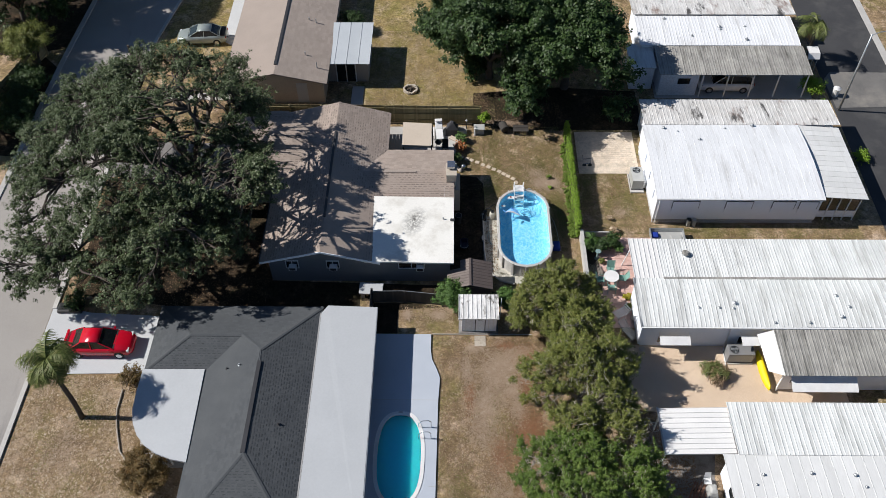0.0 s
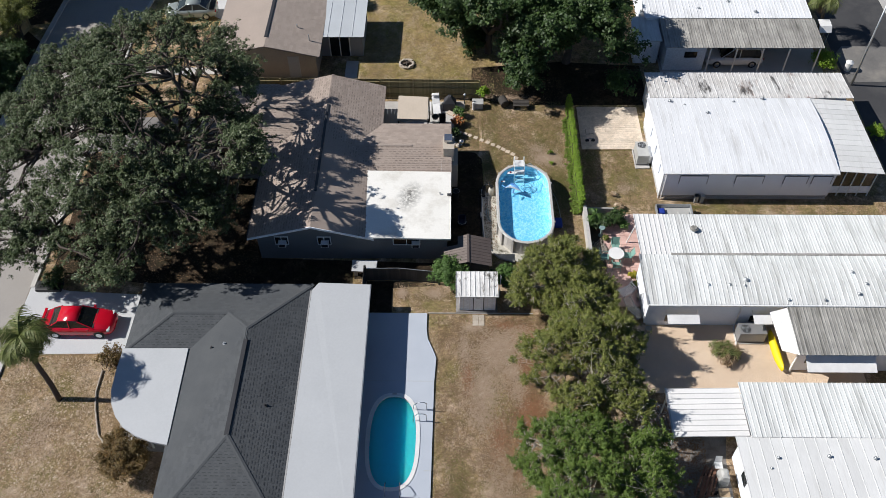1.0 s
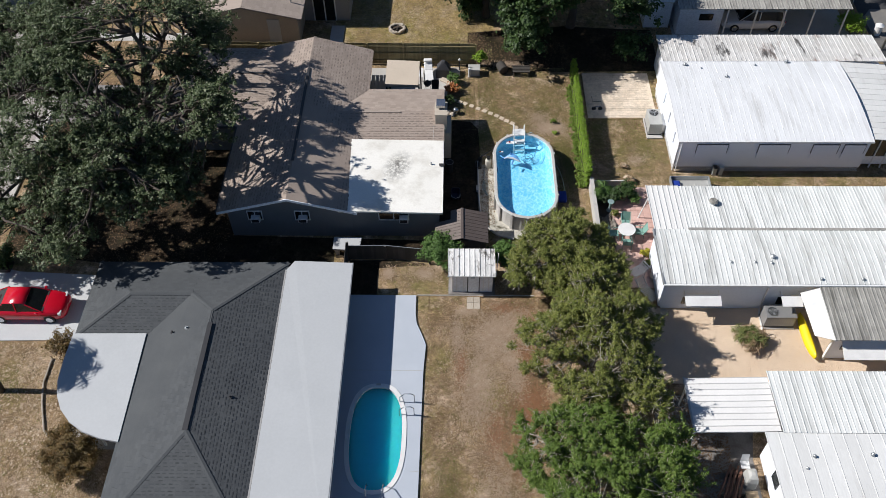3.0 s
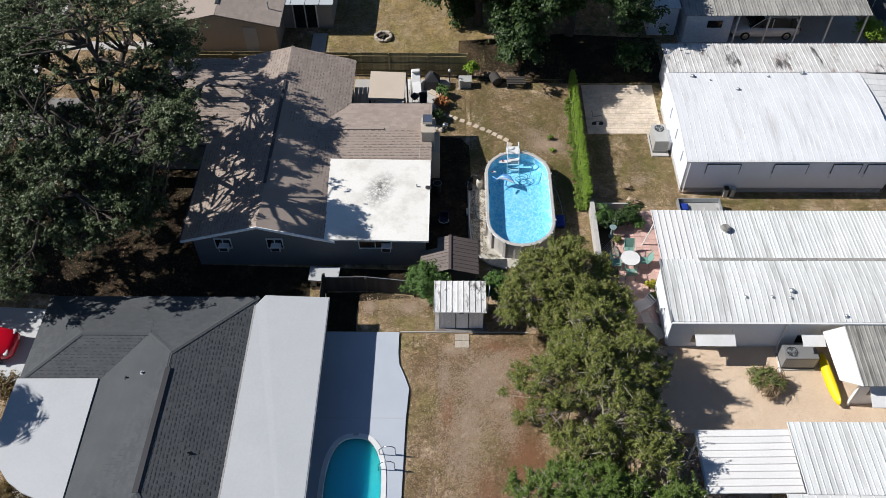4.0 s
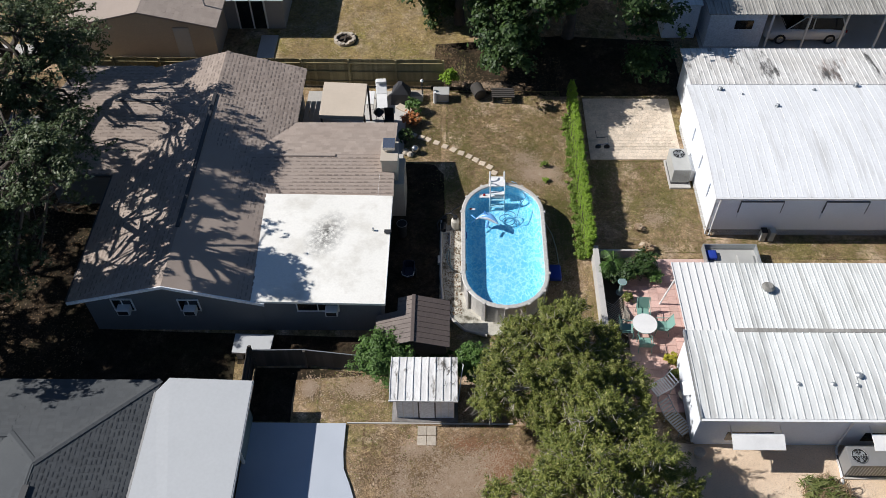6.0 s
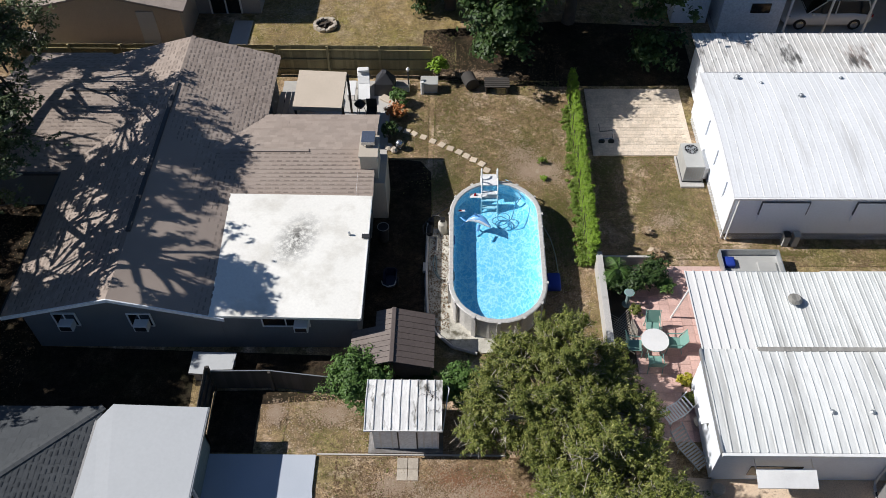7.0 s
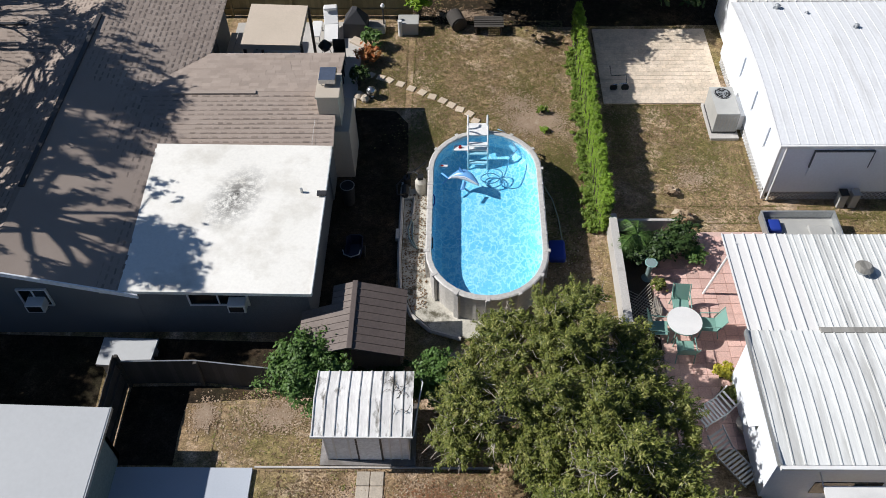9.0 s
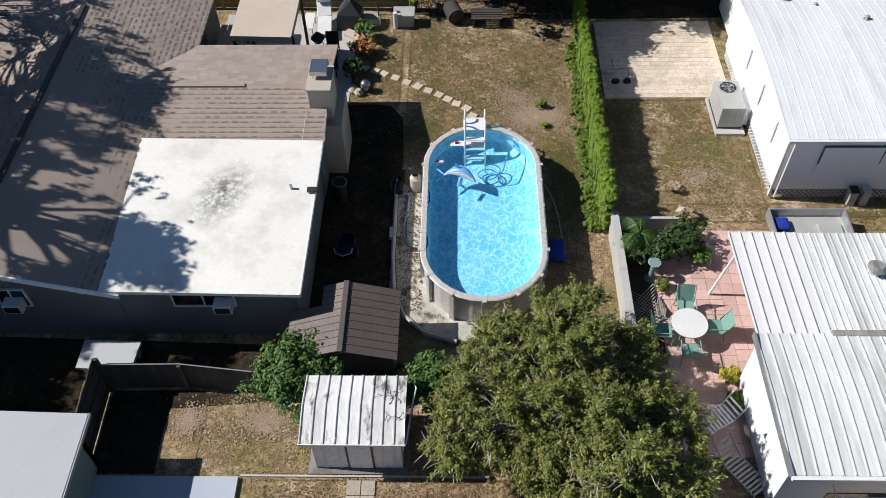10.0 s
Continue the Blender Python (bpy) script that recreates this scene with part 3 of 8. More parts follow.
        z = top - (top - z0) * (low * rnd.random() if rnd.random() < 0.72 else rnd.random())
        out.append((x, y, z))
    return out


def opened(spots, holes, size, seed):
    """The tufts left when gaps are opened in a crown."""
    rnd = random.Random(seed)
    gaps = [(Vector(rnd.choice(spots)), size * rnd.uniform(0.7, 1.3)) for _ in range(holes)]
    return [s for s in spots if all((Vector(s) - c).length > r for c, r in gaps)]


def limbs(name, base, fork, spots, material, parent, r0, seed, share=0.6, main=6):
    """Trunk and limbs out to the tufts; returns nothing."""
    rnd = random.Random(seed)
    base, fork = Vector(base), Vector(fork)
    bm = bmesh.new()
    lean = (fork - base) * 0.5 + Vector((rnd.uniform(-0.1, 0.1), rnd.uniform(-0.1, 0.1), 0))
    pipe(bm, [base - Vector((0, 0, 0.1)), base + Vector((0, 0, 0.15)), base + lean, fork], r0 * 1.35, 10, r0 * 0.85)
    part("trunk", bm, material, parent, smooth=True)
    groups = [[] for _ in range(main)]
    for s in spots:
        a = math.atan2(s[1] - fork.y, s[0] - fork.x)
        groups[int((a + math.pi) / (2 * math.pi) * main) % main].append(Vector(s))
    for gsp in groups:
        if not gsp:
            continue
        bm = bmesh.new()
        far = sum(gsp, Vector()) / len(gsp)
        knee = fork.lerp(far, 0.55) + Vector((rnd.uniform(-0.4, 0.4), rnd.uniform(-0.4, 0.4), -0.03 * (far - fork).length))
        end = far + (far - fork) * 0.35
        pipe(bm, [fork - Vector((0, 0, 0.15)), fork.lerp(knee, 0.5) + Vector((0, 0, 0.2)), knee, knee.lerp(end, 0.5) + Vector((rnd.uniform(-0.4, 0.4), rnd.uniform(-0.4, 0.4), 0.1)), end], r0 * 0.55, 7, r0 * 0.12)
        for s in gsp:
            if rnd.random() > share:
                continue
            q = fork.lerp(knee, rnd.uniform(0.6, 1.0)) if rnd.random() < 0.4 else knee.lerp(end, rnd.uniform(0.1, 0.9))
            m = q.lerp(s, 0.5) + Vector((rnd.uniform(-0.3, 0.3), rnd.uniform(-0.3, 0.3), rnd.uniform(-0.1, 0.3)))
            pipe(bm, [q, m, s], r0 * 0.2, 5, r0 * 0.04)
        part("limb", bm, material, parent, smooth=True)


def tree(name, label, base, fork, spots, tuft, count, size, leaf, bark, r0, seed, flat=0.75, shell=0.5, share=0.6, aspect=0.5, group="", twigs=0, sprigs=14, sprig=0.3, shoot=0.0):
    root = thing(name, base, label, "tree", group)
    limbs(name, base, fork, spots, bark, root, r0, seed, share)
    rnd = random.Random(seed + 5)
    leaves("crown", spots, [tuft * rnd.uniform(0.65, 1.25) for _ in spots], count, size, leaf, root, seed, flat, shell, aspect=aspect, sprigs=sprigs, sprig=sprig, shoot=shoot)
    if twigs:
        bm = bmesh.new()
        for s in spots:
            s = Vector(s)
            for _ in range(twigs):
                d = Vector((rnd.gauss(0, 1), rnd.gauss(0, 1), rnd.gauss(0.5, 0.7))).normalized() * tuft * rnd.uniform(0.7, 1.12)
                pipe(bm, [s, s + d * 0.5 + Vector((rnd.gauss(0, 0.06), rnd.gauss(0, 0.06), 0)), s + d], 0.016, 3, 0.007)
        tagged(part("twigwork", bm, bark, root), kind="stuff")
    return root


def palm(name, label, base, top, fronds, length, seed, leaf=None, dead=4):
    rnd = random.Random(seed)
    root = thing(name, base, label, "palm tree")
    base, top = Vector(base), Vector(top)
    bm = bmesh.new()
    pts = [base.lerp(top, i / 8) + Vector((0.04 * math.sin(i * 0.7), 0.03 * math.sin(i), 0)) for i in range(9)]
    pts[0] = base - Vector((0, 0, 0.1))
    pts[8] = top
    pipe(bm, pts, 0.17, 10, 0.12)
    part("trunk", bm, BARK, root, "grey ringed trunk", smooth=True)
    for k in range(fronds + dead):
        gone = k >= fronds
        a = 2 * math.pi * k / fronds * 1.0 + rnd.uniform(-0.25, 0.25) + (0.5 if gone else 0)
        up = rnd.uniform(-0.7, -0.3) if gone else rnd.uniform(-0.35, 1.15)
        ln = length * rnd.uniform(0.75, 1.1)
        bm = bmesh.new()
        d = Vector((math.cos(a), math.sin(a), 0))
        side = Vector((-d.y, d.x, 0))
        spine = []
        p = top.copy()
        slope = up
        for i in range(9):
            spine.append(p.copy())
            p = p + (d * math.cos(slope) + Vector((0, 0, math.sin(slope)))) * ln / 8
            slope -= 0.24
        pipe(bm, spine, 0.025, 4, 0.008)
        for i in range(1, 9):
            for j in range(4):
                q = spine[i - 1].lerp(spine[i], j / 4)
                wid = ln * 0.28 * math.sin(math.pi * min(1, (i - 1 + j / 4) / 8 * 0.9 + 0.1)) + 0.08
                for sg in (-1, 1):
                    tip = q + side * sg * wid + (spine[i] - spine[i - 1]) * 1.1 - Vector((0, 0, wid * rnd.uniform(0.2, 1.0)))
                    w2 = (spine[i] - spine[i - 1]).normalized() * (0.035 if length > 1.5 else 0.014)
                    bm.faces.new([bm.verts.new(x) for x in (q - w2, q + w2, tip)])
        part("frond", bm, DEAD_LEAF if gone else (leaf or PALM_LEAF), root, "dry brown frond" if gone else "")
    return root


def bush(name, label, x, y, r, h, count, size, leaf, seed, category="bush", n=14, ry=None, z=0.0, spread=0.55, aspect=0.5):
    rnd = random.Random(seed)
    ry = ry or r
    root = thing(name, (x, y, z), label, category)
    spots = []
    for k in range(n):
        a, q = rnd.uniform(0, 2 * math.pi), math.sqrt(rnd.random()) * 0.72
        spots.append((x + r * q * math.cos(a), y + ry * q * math.sin(a), z + h * (0.35 + 0.4 * (1 - q * q) * rnd.uniform(0.6, 1.1))))
    bm = bmesh.new()
    for s in spots:
        pipe(bm, [(x + rnd.uniform(-0.1, 0.1) * r, y + rnd.uniform(-0.1, 0.1) * r, z - 0.03), (x * 0.5 + s[0] * 0.5, y * 0.5 + s[1] * 0.5, z + (s[2] - z) * 0.6), s], 0.02 + 0.015 * r, 5, 0.008)
    part("stems", bm, BARK, root)
    leaves("foliage", spots, [min(r, ry) * spread * rnd.uniform(0.7, 1.2) for _ in spots], count, size, leaf, root, seed, 0.8, 0.45, aspect=aspect)
    return root

# ---- ground, street, paving ----
POOL_IN = (-3.1, 23.35, 1.48, 3.0)


def sheet_with_hole(outer, hole, z):
    bm = bmesh.new()
    edges = []
    for ring in (outer, hole):
        vs = [bm.verts.new((x, y, z)) for x, y in ring]
        edges += [bm.edges.new((a, b)) for a, b in zip(vs, vs[1:] + vs[:1])]
    bmesh.ops.triangle_fill(bm, use_beauty=True, use_dissolve=False, edges=edges, normal=(0, 0, 1))
    return bm


def superoval(cx, cy, rx, ry, n=40, k=2.6):
    out = []
    for i in range(n):
        a = 2 * math.pi * i / n
        c, s = math.cos(a), math.sin(a)
        out.append((cx + rx * math.copysign(abs(c) ** (2 / k), c), cy + ry * math.copysign(abs(s) ** (2 / k), s)))
    return out


def stadium(cx, cy, rx, half, n=12):
    """Oval with straight sides: rx is the end's radius, half the straight half length."""
    out = []
    for sgn in (1, -1):
        for i in range(n + 1):
            a = math.pi * i / n
            out.append((cx + sgn * rx * math.cos(a), cy + sgn * (half + rx * math.sin(a))))
    return out


bm = sheet_with_hole([(-900, -900), (900, -900), (900, 900), (-900, 900)], [(-4.75, 20.2), (-1.45, 20.2), (-1.45, 26.6), (-4.75, 26.6)], 0.0)
setting("ground", bm, GRASS, "dry brown lawn and bare sandy soil", "ground")

bm = bmesh.new()
prism(bm, [(-8.0, 53.7), (3.6, 53.9), (4.5, 75.0), (-9.5, 75.0)], -0.05, 0.006)
setting("lawn_patch", bm, GREENER, "yellow-green back lawn behind the wooden fence", "lawn")
bm = bmesh.new()
prism(bm, [(-26.6, 62.4), (-17, 62.4), (-15, 80.0), (-25.2, 80.0)], -0.05, 0.006)
setting("lawn_patch", bm, GREENER, "sunlit front lawn beside the street", "lawn")

street = thing("road", (-31, 30, 0), "pale worn asphalt residential street", "road", kind="structure")
bm = bmesh.new()
plate(bm, [(-27.35, -40, 0.012), (-27.35, 58, 0.012), (-27.5, 63, 0.012), (-26.2, 72, 0.012), (-24.0, 110, 0.012), (-33.0, 110, 0.012), (-34.6, 61, 0.012), (-34.6, -40, 0.012)], 0.05)
part("carriageway", bm, STREET, street)
bm = bmesh.new()
for (x0, y0), (x1, y1) in (((-27.35, -40), (-27.35, 29.0)), ((-27.35, 34.2), (-27.35, 58)), ((-27.35, 58), (-27.5, 63)), ((-27.5, 63), (-26.2, 72)), ((-26.2, 72), (-24, 110))):
    plate(bm, [(x0, y0, 0.1), (x0 + 0.3, y0, 0.12), (x1 + 0.3, y1, 0.12), (x1, y1, 0.1)], 0.15)
part("kerb", bm, CONCRETE, street, "pale concrete kerb")
bm = bmesh.new()
for (x0, y0), (x1, y1) in (((-34.6, -40), (-34.6, 61)), ((-34.6, 61), (-33, 110))):
    plate(bm, [(x0 - 0.4, y0, 0.12), (x0, y0, 0.1), (x1, y1, 0.1), (x1 - 0.4, y1, 0.12)], 0.15)
part("kerb", bm, CONCRETE, street, "pale concrete kerb")

lane = thing("road", (35, 50, 0), "dark asphalt lane with tree shadows", "road", kind="structure")
bm = bmesh.new()
prism(bm, [(31.4, -40), (37.6, -40), (38.5, 110), (33.4, 110), (32.0, 60)], -0.05, 0.012)
part("carriageway", bm, ASPHALT, lane)
bm = bmesh.new()
prism(bm, [(37.6, -40), (38.2, -40), (39.1, 110), (38.5, 110)], -0.05, 0.05)
part("verge_edge", bm, CONCRETE, lane, "sandy pale verge")

bm = bmesh.new()
prism(bm, [(-27.3, 29.0), (-19.0, 29.15), (-16.0, 29.15), (-16.0, 33.2), (-19.0, 33.6), (-24.6, 33.9), (-26.4, 34.3), (-27.3, 35.0)], -0.05, 0.045)
setting("driveway", bm, DRIVE, "pale concrete driveway with leaf shadows", "driveway")
# a darker slab colour carries the oak's shade on this driveway
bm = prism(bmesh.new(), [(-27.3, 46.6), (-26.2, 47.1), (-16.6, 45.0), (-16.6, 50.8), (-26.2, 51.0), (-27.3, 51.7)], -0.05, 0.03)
setting("driveway", bm, SIDE_SLAB, "stained concrete driveway toned dark for the oak's shade", "driveway")
bm = prism(bmesh.new(), [(-26.8, 56.1), (-18.6, 56.3), (-18.6, 57.1), (-26.8, 57.2)], -0.05, 0.03)
setting("driveway", bm, CONCRETE, "pale concrete walk to the tan house", "walkway")

deck = thing("patio", (-3, 26, 0), "pale grey-blue painted concrete pool deck", "pool deck", kind="structure")
outer = [(-5.25, 17.2), (-0.92, 17.2), (-0.86, 22.0), (-0.8, 27.2), (-0.7, 28.9), (-0.95, 29.6), (-1.25, 30.3), (-1.33, 31.0), (-1.33, 32.25), (-5.25, 32.25)]
hole = superoval(POOL_IN[0], POOL_IN[1], POOL_IN[2] - 0.02, POOL_IN[3] - 0.02)
bm = sheet_with_hole(outer, hole, 0.1)
part("slab", bm, DECK, deck)
bm = bmesh.new()
vs = [(x, y) for x, y in outer]
for (x0, y0), (x1, y1) in zip(vs, vs[1:] + vs[:1]):
    bm.faces.new([bm.verts.new(p) for p in ((x0, y0, 0.1), (x0, y0, -0.05), (x1, y1, -0.05), (x1, y1, 0.1))])
part("slab_edge", bm, DECK, deck)
for y, x0 in ((27.25, -5.2), (21.5, -1.3)):
    part("expansion_joint", boxed(x0, y - 0.014, 0.095, -0.85, y + 0.014, 0.104), ACGREY, deck)

inpool = thing("swimming_pool", (-3.1, 23.35, 0), "oval in-ground pool with turquoise water and white coping", "swimming pool")
rings = [superoval(POOL_IN[0], POOL_IN[1], POOL_IN[2] - d, POOL_IN[3] - d) for d in (0.0, 0.0, 0.05, 0.35)]
bm = bmesh.new()
lay = [[bm.verts.new((x, y, z)) for x, y in r] for r, z in zip(rings, (0.1, 0.0, -0.8, -1.2))]
for a, b in zip(lay, lay[1:]):
    for i in range(len(a)):
        bm.faces.new((a[i], a[(i + 1) % len(a)], b[(i + 1) % len(a)], b[i]))
bm.faces.new(lay[-1])
part("basin", bm, GUNITE, inpool, "turquoise painted basin")
bm = bmesh.new()
o, i_ = superoval(POOL_IN[0], POOL_IN[1], POOL_IN[2] + 0.07, POOL_IN[3] + 0.07), superoval(POOL_IN[0], POOL_IN[1], POOL_IN[2] - 0.16, POOL_IN[3] - 0.14)
vo, vi = [bm.verts.new((x, y, 0.135)) for x, y in o], [bm.verts.new((x, y, 0.135)) for x, y in i_]
vo2, vi2 = [bm.verts.new((x, y, 0.095)) for x, y in o], [bm.verts.new((x, y, -0.1)) for x, y in i_]
for i in range(len(o)):
    j = (i + 1) % len(o)
    bm.faces.new((vo[i], vo[j], vi[j], vi[i]))
    bm.faces.new((vi[i], vi[j], vi2[j], vi2[i]))
    bm.faces.new((vo2[i], vo2[j], vo[j], vo[i]))
part("coping", bm, PVC, inpool, "white rounded coping")
bm = bmesh.new()
lay = [[bm.verts.new((x, y, z)) for x, y in superoval(POOL_IN[0], POOL_IN[1], POOL_IN[2] - d, POOL_IN[3] - d + 0.02)] for d, z in ((0.15, -0.02), (0.15, -0.7), (0.45, -1.1))]
for r0, r1 in zip(lay, lay[1:]):
    for i in range(len(r0)):
        bm.faces.new((r0[i], r0[(i + 1) % len(r0)], r1[(i + 1) % len(r0)], r1[i]))
bm.faces.new(lay[0])
bm.faces.new(lay[-1][::-1])
part("water", bm, STILL_WATER, inpool, "still milky turquoise water")
part("skimmer", boxed(-3.25, 26.3, 0.1, -3.0, 26.42, 0.14), CONCRETE, inpool)

handrail = thing("pool_handrail", (-1.5, 24.8, 0.1), "chrome pool handrails beside the in-ground pool", "handrail")
for y in (25.35, 24.6):
    bm = bmesh.new()
    pipe(bm, [(-1.2, y, 0.08), (-1.2, y, 0.75), (-1.35, y, 0.9), (-1.7, y, 0.88), (-1.95, y, 0.55), (-1.98, y, -0.3)], 0.024, 8)
    part("rail", bm, STEEL, handrail, smooth=True)
for z in (-0.1, -0.3):
    part("tread", boxed(-2.03, 24.6, z, -1.9, 25.35, z + 0.03), PVC, handrail)

bm = bmesh.new()
prism(bm, [(11.0, 31.6), (12.4, 31.5), (25, 31.5), (25, 26.3), (12.2, 26.6), (11.4, 27.6)], -0.05, 0.02)
setting("gravel_yard", bm, GRAVEL, "pale tan shell gravel yard", "gravel")

patio = thing("pavement", (12, 49.5, 0), "cream brick-paver patio beside the mobile home", "patio", kind="structure")
part("bed", boxed(9.95, 47.5, -0.05, 14.65, 52.3, 0.03), PAVER, patio)
tilepatio = thing("pavement", (12, 36, 0), "pink square-tile patio", "patio", kind="structure")
part("bed", boxed(10.5, 32.9, -0.05, 12.6, 40.9, 0.025), TILE_BED, tilepatio)
part("bed", boxed(12.6, 35.5, -0.05, 15.5, 40.9, 0.025), TILE_BED, tilepatio)

apron = thing("pavement", (3.4, 39, 0), "stained concrete strip round the above-ground pool", "concrete strip", kind="structure")
pts = [(2.42, 42.9), (2.45, 39.8), (2.55, 38.4), (2.9, 37.5), (3.5, 36.9), (4.6, 36.55), (5.8, 36.7), (5.8, 38.0), (4.2, 38.4), (3.5, 39.5), (3.4, 42.9)]
bm = bmesh.new()
prism(bm, pts[::-1], -0.05, 0.06)
part("slab", bm, WORN_SLAB, apron)
bm = bmesh.new()
pipe(bm, [(2.34, 42.9, 0.1), (2.36, 39.8, 0.1), (2.46, 38.35, 0.1), (2.82, 37.42, 0.1), (3.45, 36.8, 0.1), (4.4, 36.5, 0.1)], 0.07, 6)
part("edging", bm, CONCRETE, apron, "pale low edging")

bm = bmesh.new()
prism(bm, [(-1.3, 32.28), (5.4, 32.28), (5.4, 32.33), (-1.3, 32.33)], -0.05, 0.05)
setting("lawn_edging", bm, CONCRETE, "thin concrete edging strip across the lawn", "edging")
slabs = thing("pavement", (1.95, 31.7, 0), "small concrete step slabs before the shed door", "paving", kind="structure")
for x in (1.55, 1.93):
    for y in (31.35, 31.78):
        part("paver", boxed(x, y, -0.03, x + 0.36, y + 0.41, 0.04, bevel=0.01), STONE, slabs)
bm = boxed(0.5, 32.36, -0.03, 3.15, 34.3, 0.05)
setting("shed_base", bm, SIDE_SLAB, "worn dirty concrete shed base", "concrete slab")


# ---- charcoal-roofed house ----
def grey_house():
    h = thing("house", (-12, 25, 0), "single-storey house with charcoal shingle hip roof", "house")
    wall_box("wall", -15.0, 17.6, -8.45, 32.4, 0, 2.2, GREY_WALL, h)
    wall_box("wall", -18.5, 28.3, -15.0, 32.4, 0, 2.2, GREY_WALL, h)
    a, r, rs = (-8.4, 32.95, 2.15), (-11.7, 28.95, 3.2), (-11.7, 22.0, 3.2)
    se, sw, we = (-8.4, 17.2, 2.15), (-15.2, 17.2, 2.2), (-15.2, 27.95, 2.2)
    nw, pk, v, wsw = (-18.95, 32.95, 2.15), (-16.4, 30.25, 2.86), (-13.1, 30.25, 2.86), (-18.95, 27.95, 2.2)
    faces = (([a, r, rs, se], (0, 1, 0)), ([nw, pk, v, (v[0], 32.95, 2.15)], (1, 0, 0)), ([(v[0], 32.95, 2.15), v, r, a], (1, 0, 0)), ([we, sw, rs, r, v], (0, 1, 0)), ([wsw, we, v, pk], (1, 0, 0)), ([nw, wsw, pk], (0, 1, 0)), ([se, rs, sw], (1, 0, 0)))
    for k, (f, eave) in enumerate(faces):
        area = sum(((Vector(f[i]) - Vector(f[0])).cross(Vector(f[i + 1]) - Vector(f[0]))).z for i in range(1, len(f) - 1))
        f = f if area > 0 else f[::-1]
        bm = bmesh.new()
        plate(bm, f, 0.12)
        p = part("roof", bm, GREY_SHINGLE, h, "charcoal shingle roof")
        shingle_face(p, "shingles", f, eave, 0.16, 0.3, GREY_SHINGLE, 0, 20 + k, 0.018, None if k in (1, 2, 3, 5) else GREY_BAND)
    for p, q in ((a, r), (nw, pk), (wsw, pk), (pk, v), (v, r), (rs, se), (rs, sw)):
        d = Vector(q) - Vector(p)
        n = max(2, int(d.length / 0.28))
        sd = Vector((-d.y, d.x, 0)).normalized() * 0.13
        for i in range(n):
            bm = bmesh.new()
            c, e = Vector(p) + d * i / n, Vector(p) + d * (i + 1.1) / n
            plate(bm, [c - sd + Vector((0, 0, 0.015)), c + Vector((0, 0, 0.05)), e + Vector((0, 0, 0.035)), e - sd], 0.03)
            plate(bm, [c + Vector((0, 0, 0.05)), c + sd + Vector((0, 0, 0.015)), e + sd, e + Vector((0, 0, 0.035))], 0.03)
            part("hip_cap", bm, GREY_SHINGLE, h)
    bm = bmesh.new()
    plate(bm, [(-11.85, 22.0, 3.25), (-11.6, 22.0, 3.25), (-11.55, 28.1, 3.25), (-11.78, 28.1, 3.25)], 0.06)
    part("ridge_vent", bm, DARKTRIM, h, "black ridge vent")
    for x, y, z in ((-12.95, 28.0, 2.86), (-13.7, 27.86, 2.64), (-10.05, 24.08, 2.68)):
        pale = -13.5 < x < -12
        bm = disc(bmesh.new(), x, y, z - 0.1, z + 0.16, 0.045, 10)
        disc(bm, x, y, z - 0.02, z + 0.03, 0.11, 10)
        part("vent_pipe", bm, GALV if pale else DARKTRIM, h, "pale vent pipe" if pale else "black vent pipe")
    # pale flat patio roof
    bm = bmesh.new()
    plate(bm, [(-8.43, 17.0, 2.24), (-4.86, 17.0, 2.1), (-4.84, 32.98, 2.1), (-8.05, 33.0, 2.24), (-8.43, 32.4, 2.24)], 0.1)
    p = part("patio_roof", bm, PALE_ROOF, h, "pale grey flat patio roof")
    part("fascia", boxed(-4.86, 17.0, 1.96, -4.8, 33.0, 2.085), GALV, h, "thin metal edge")
    wall_box("wall", -5.25, 30.6, -5.1, 32.6, 0.1, 2.02, TEAL_WALL, h, "teal-grey end panel")
    wall_box("wall", -8.4, 32.45, -5.1, 32.6, 0.1, 2.05, TEAL_WALL, h, "teal-grey end panel")
    for y in (30.5, 27.6, 24.7, 21.8, 18.9, 17.3):
        part("post", boxed(-5.2, y - 0.05, 0.1, -5.1, y + 0.05, 2.02), TRIM, h)
    part("door", boxed(-8.44, 25.4, 0.1, -8.4, 28.0, 2.1), GLASS, h, "dark sliding patio door")
    # white carport roof with a rounded corner
    pts = [(-15.2, 28.05)]
    pts += [(-19.02, 28.02), (-19.05, 26.4), (-19.0, 25.2), (-18.75, 24.3), (-18.35, 23.55), (-17.75, 22.9), (-16.95, 22.38), (-16.0, 22.02), (-15.1, 21.85)]
    bm = bmesh.new()
    prism(bm, pts, 2.16, 2.3)
    part("porch_roof", bm, PALE_ROOF, h, "white flat porch roof with one rounded corner")
    for x, y in ((-18.6, 27.5), (-18.3, 24.5), (-16.6, 22.8)):
        part("post", disc(bmesh.new(), x, y, 0, 2.17, 0.06, 10), TRIM, h)
    part("door", boxed(-15.05, 25.0, 0.1, -15.0, 25.95, 2.1), TRIM, h, "white front door")
    part("porch_slab", boxed(-18.9, 22.6, -0.03, -15.0, 28.2, 0.08), CONCRETE, h)
    for y in (18.8, 22.6):
        part("window", boxed(-15.05, y, 0.9, -15.0, y + 1.2, 2.0), GLASS, h)
    return h


grey_house()


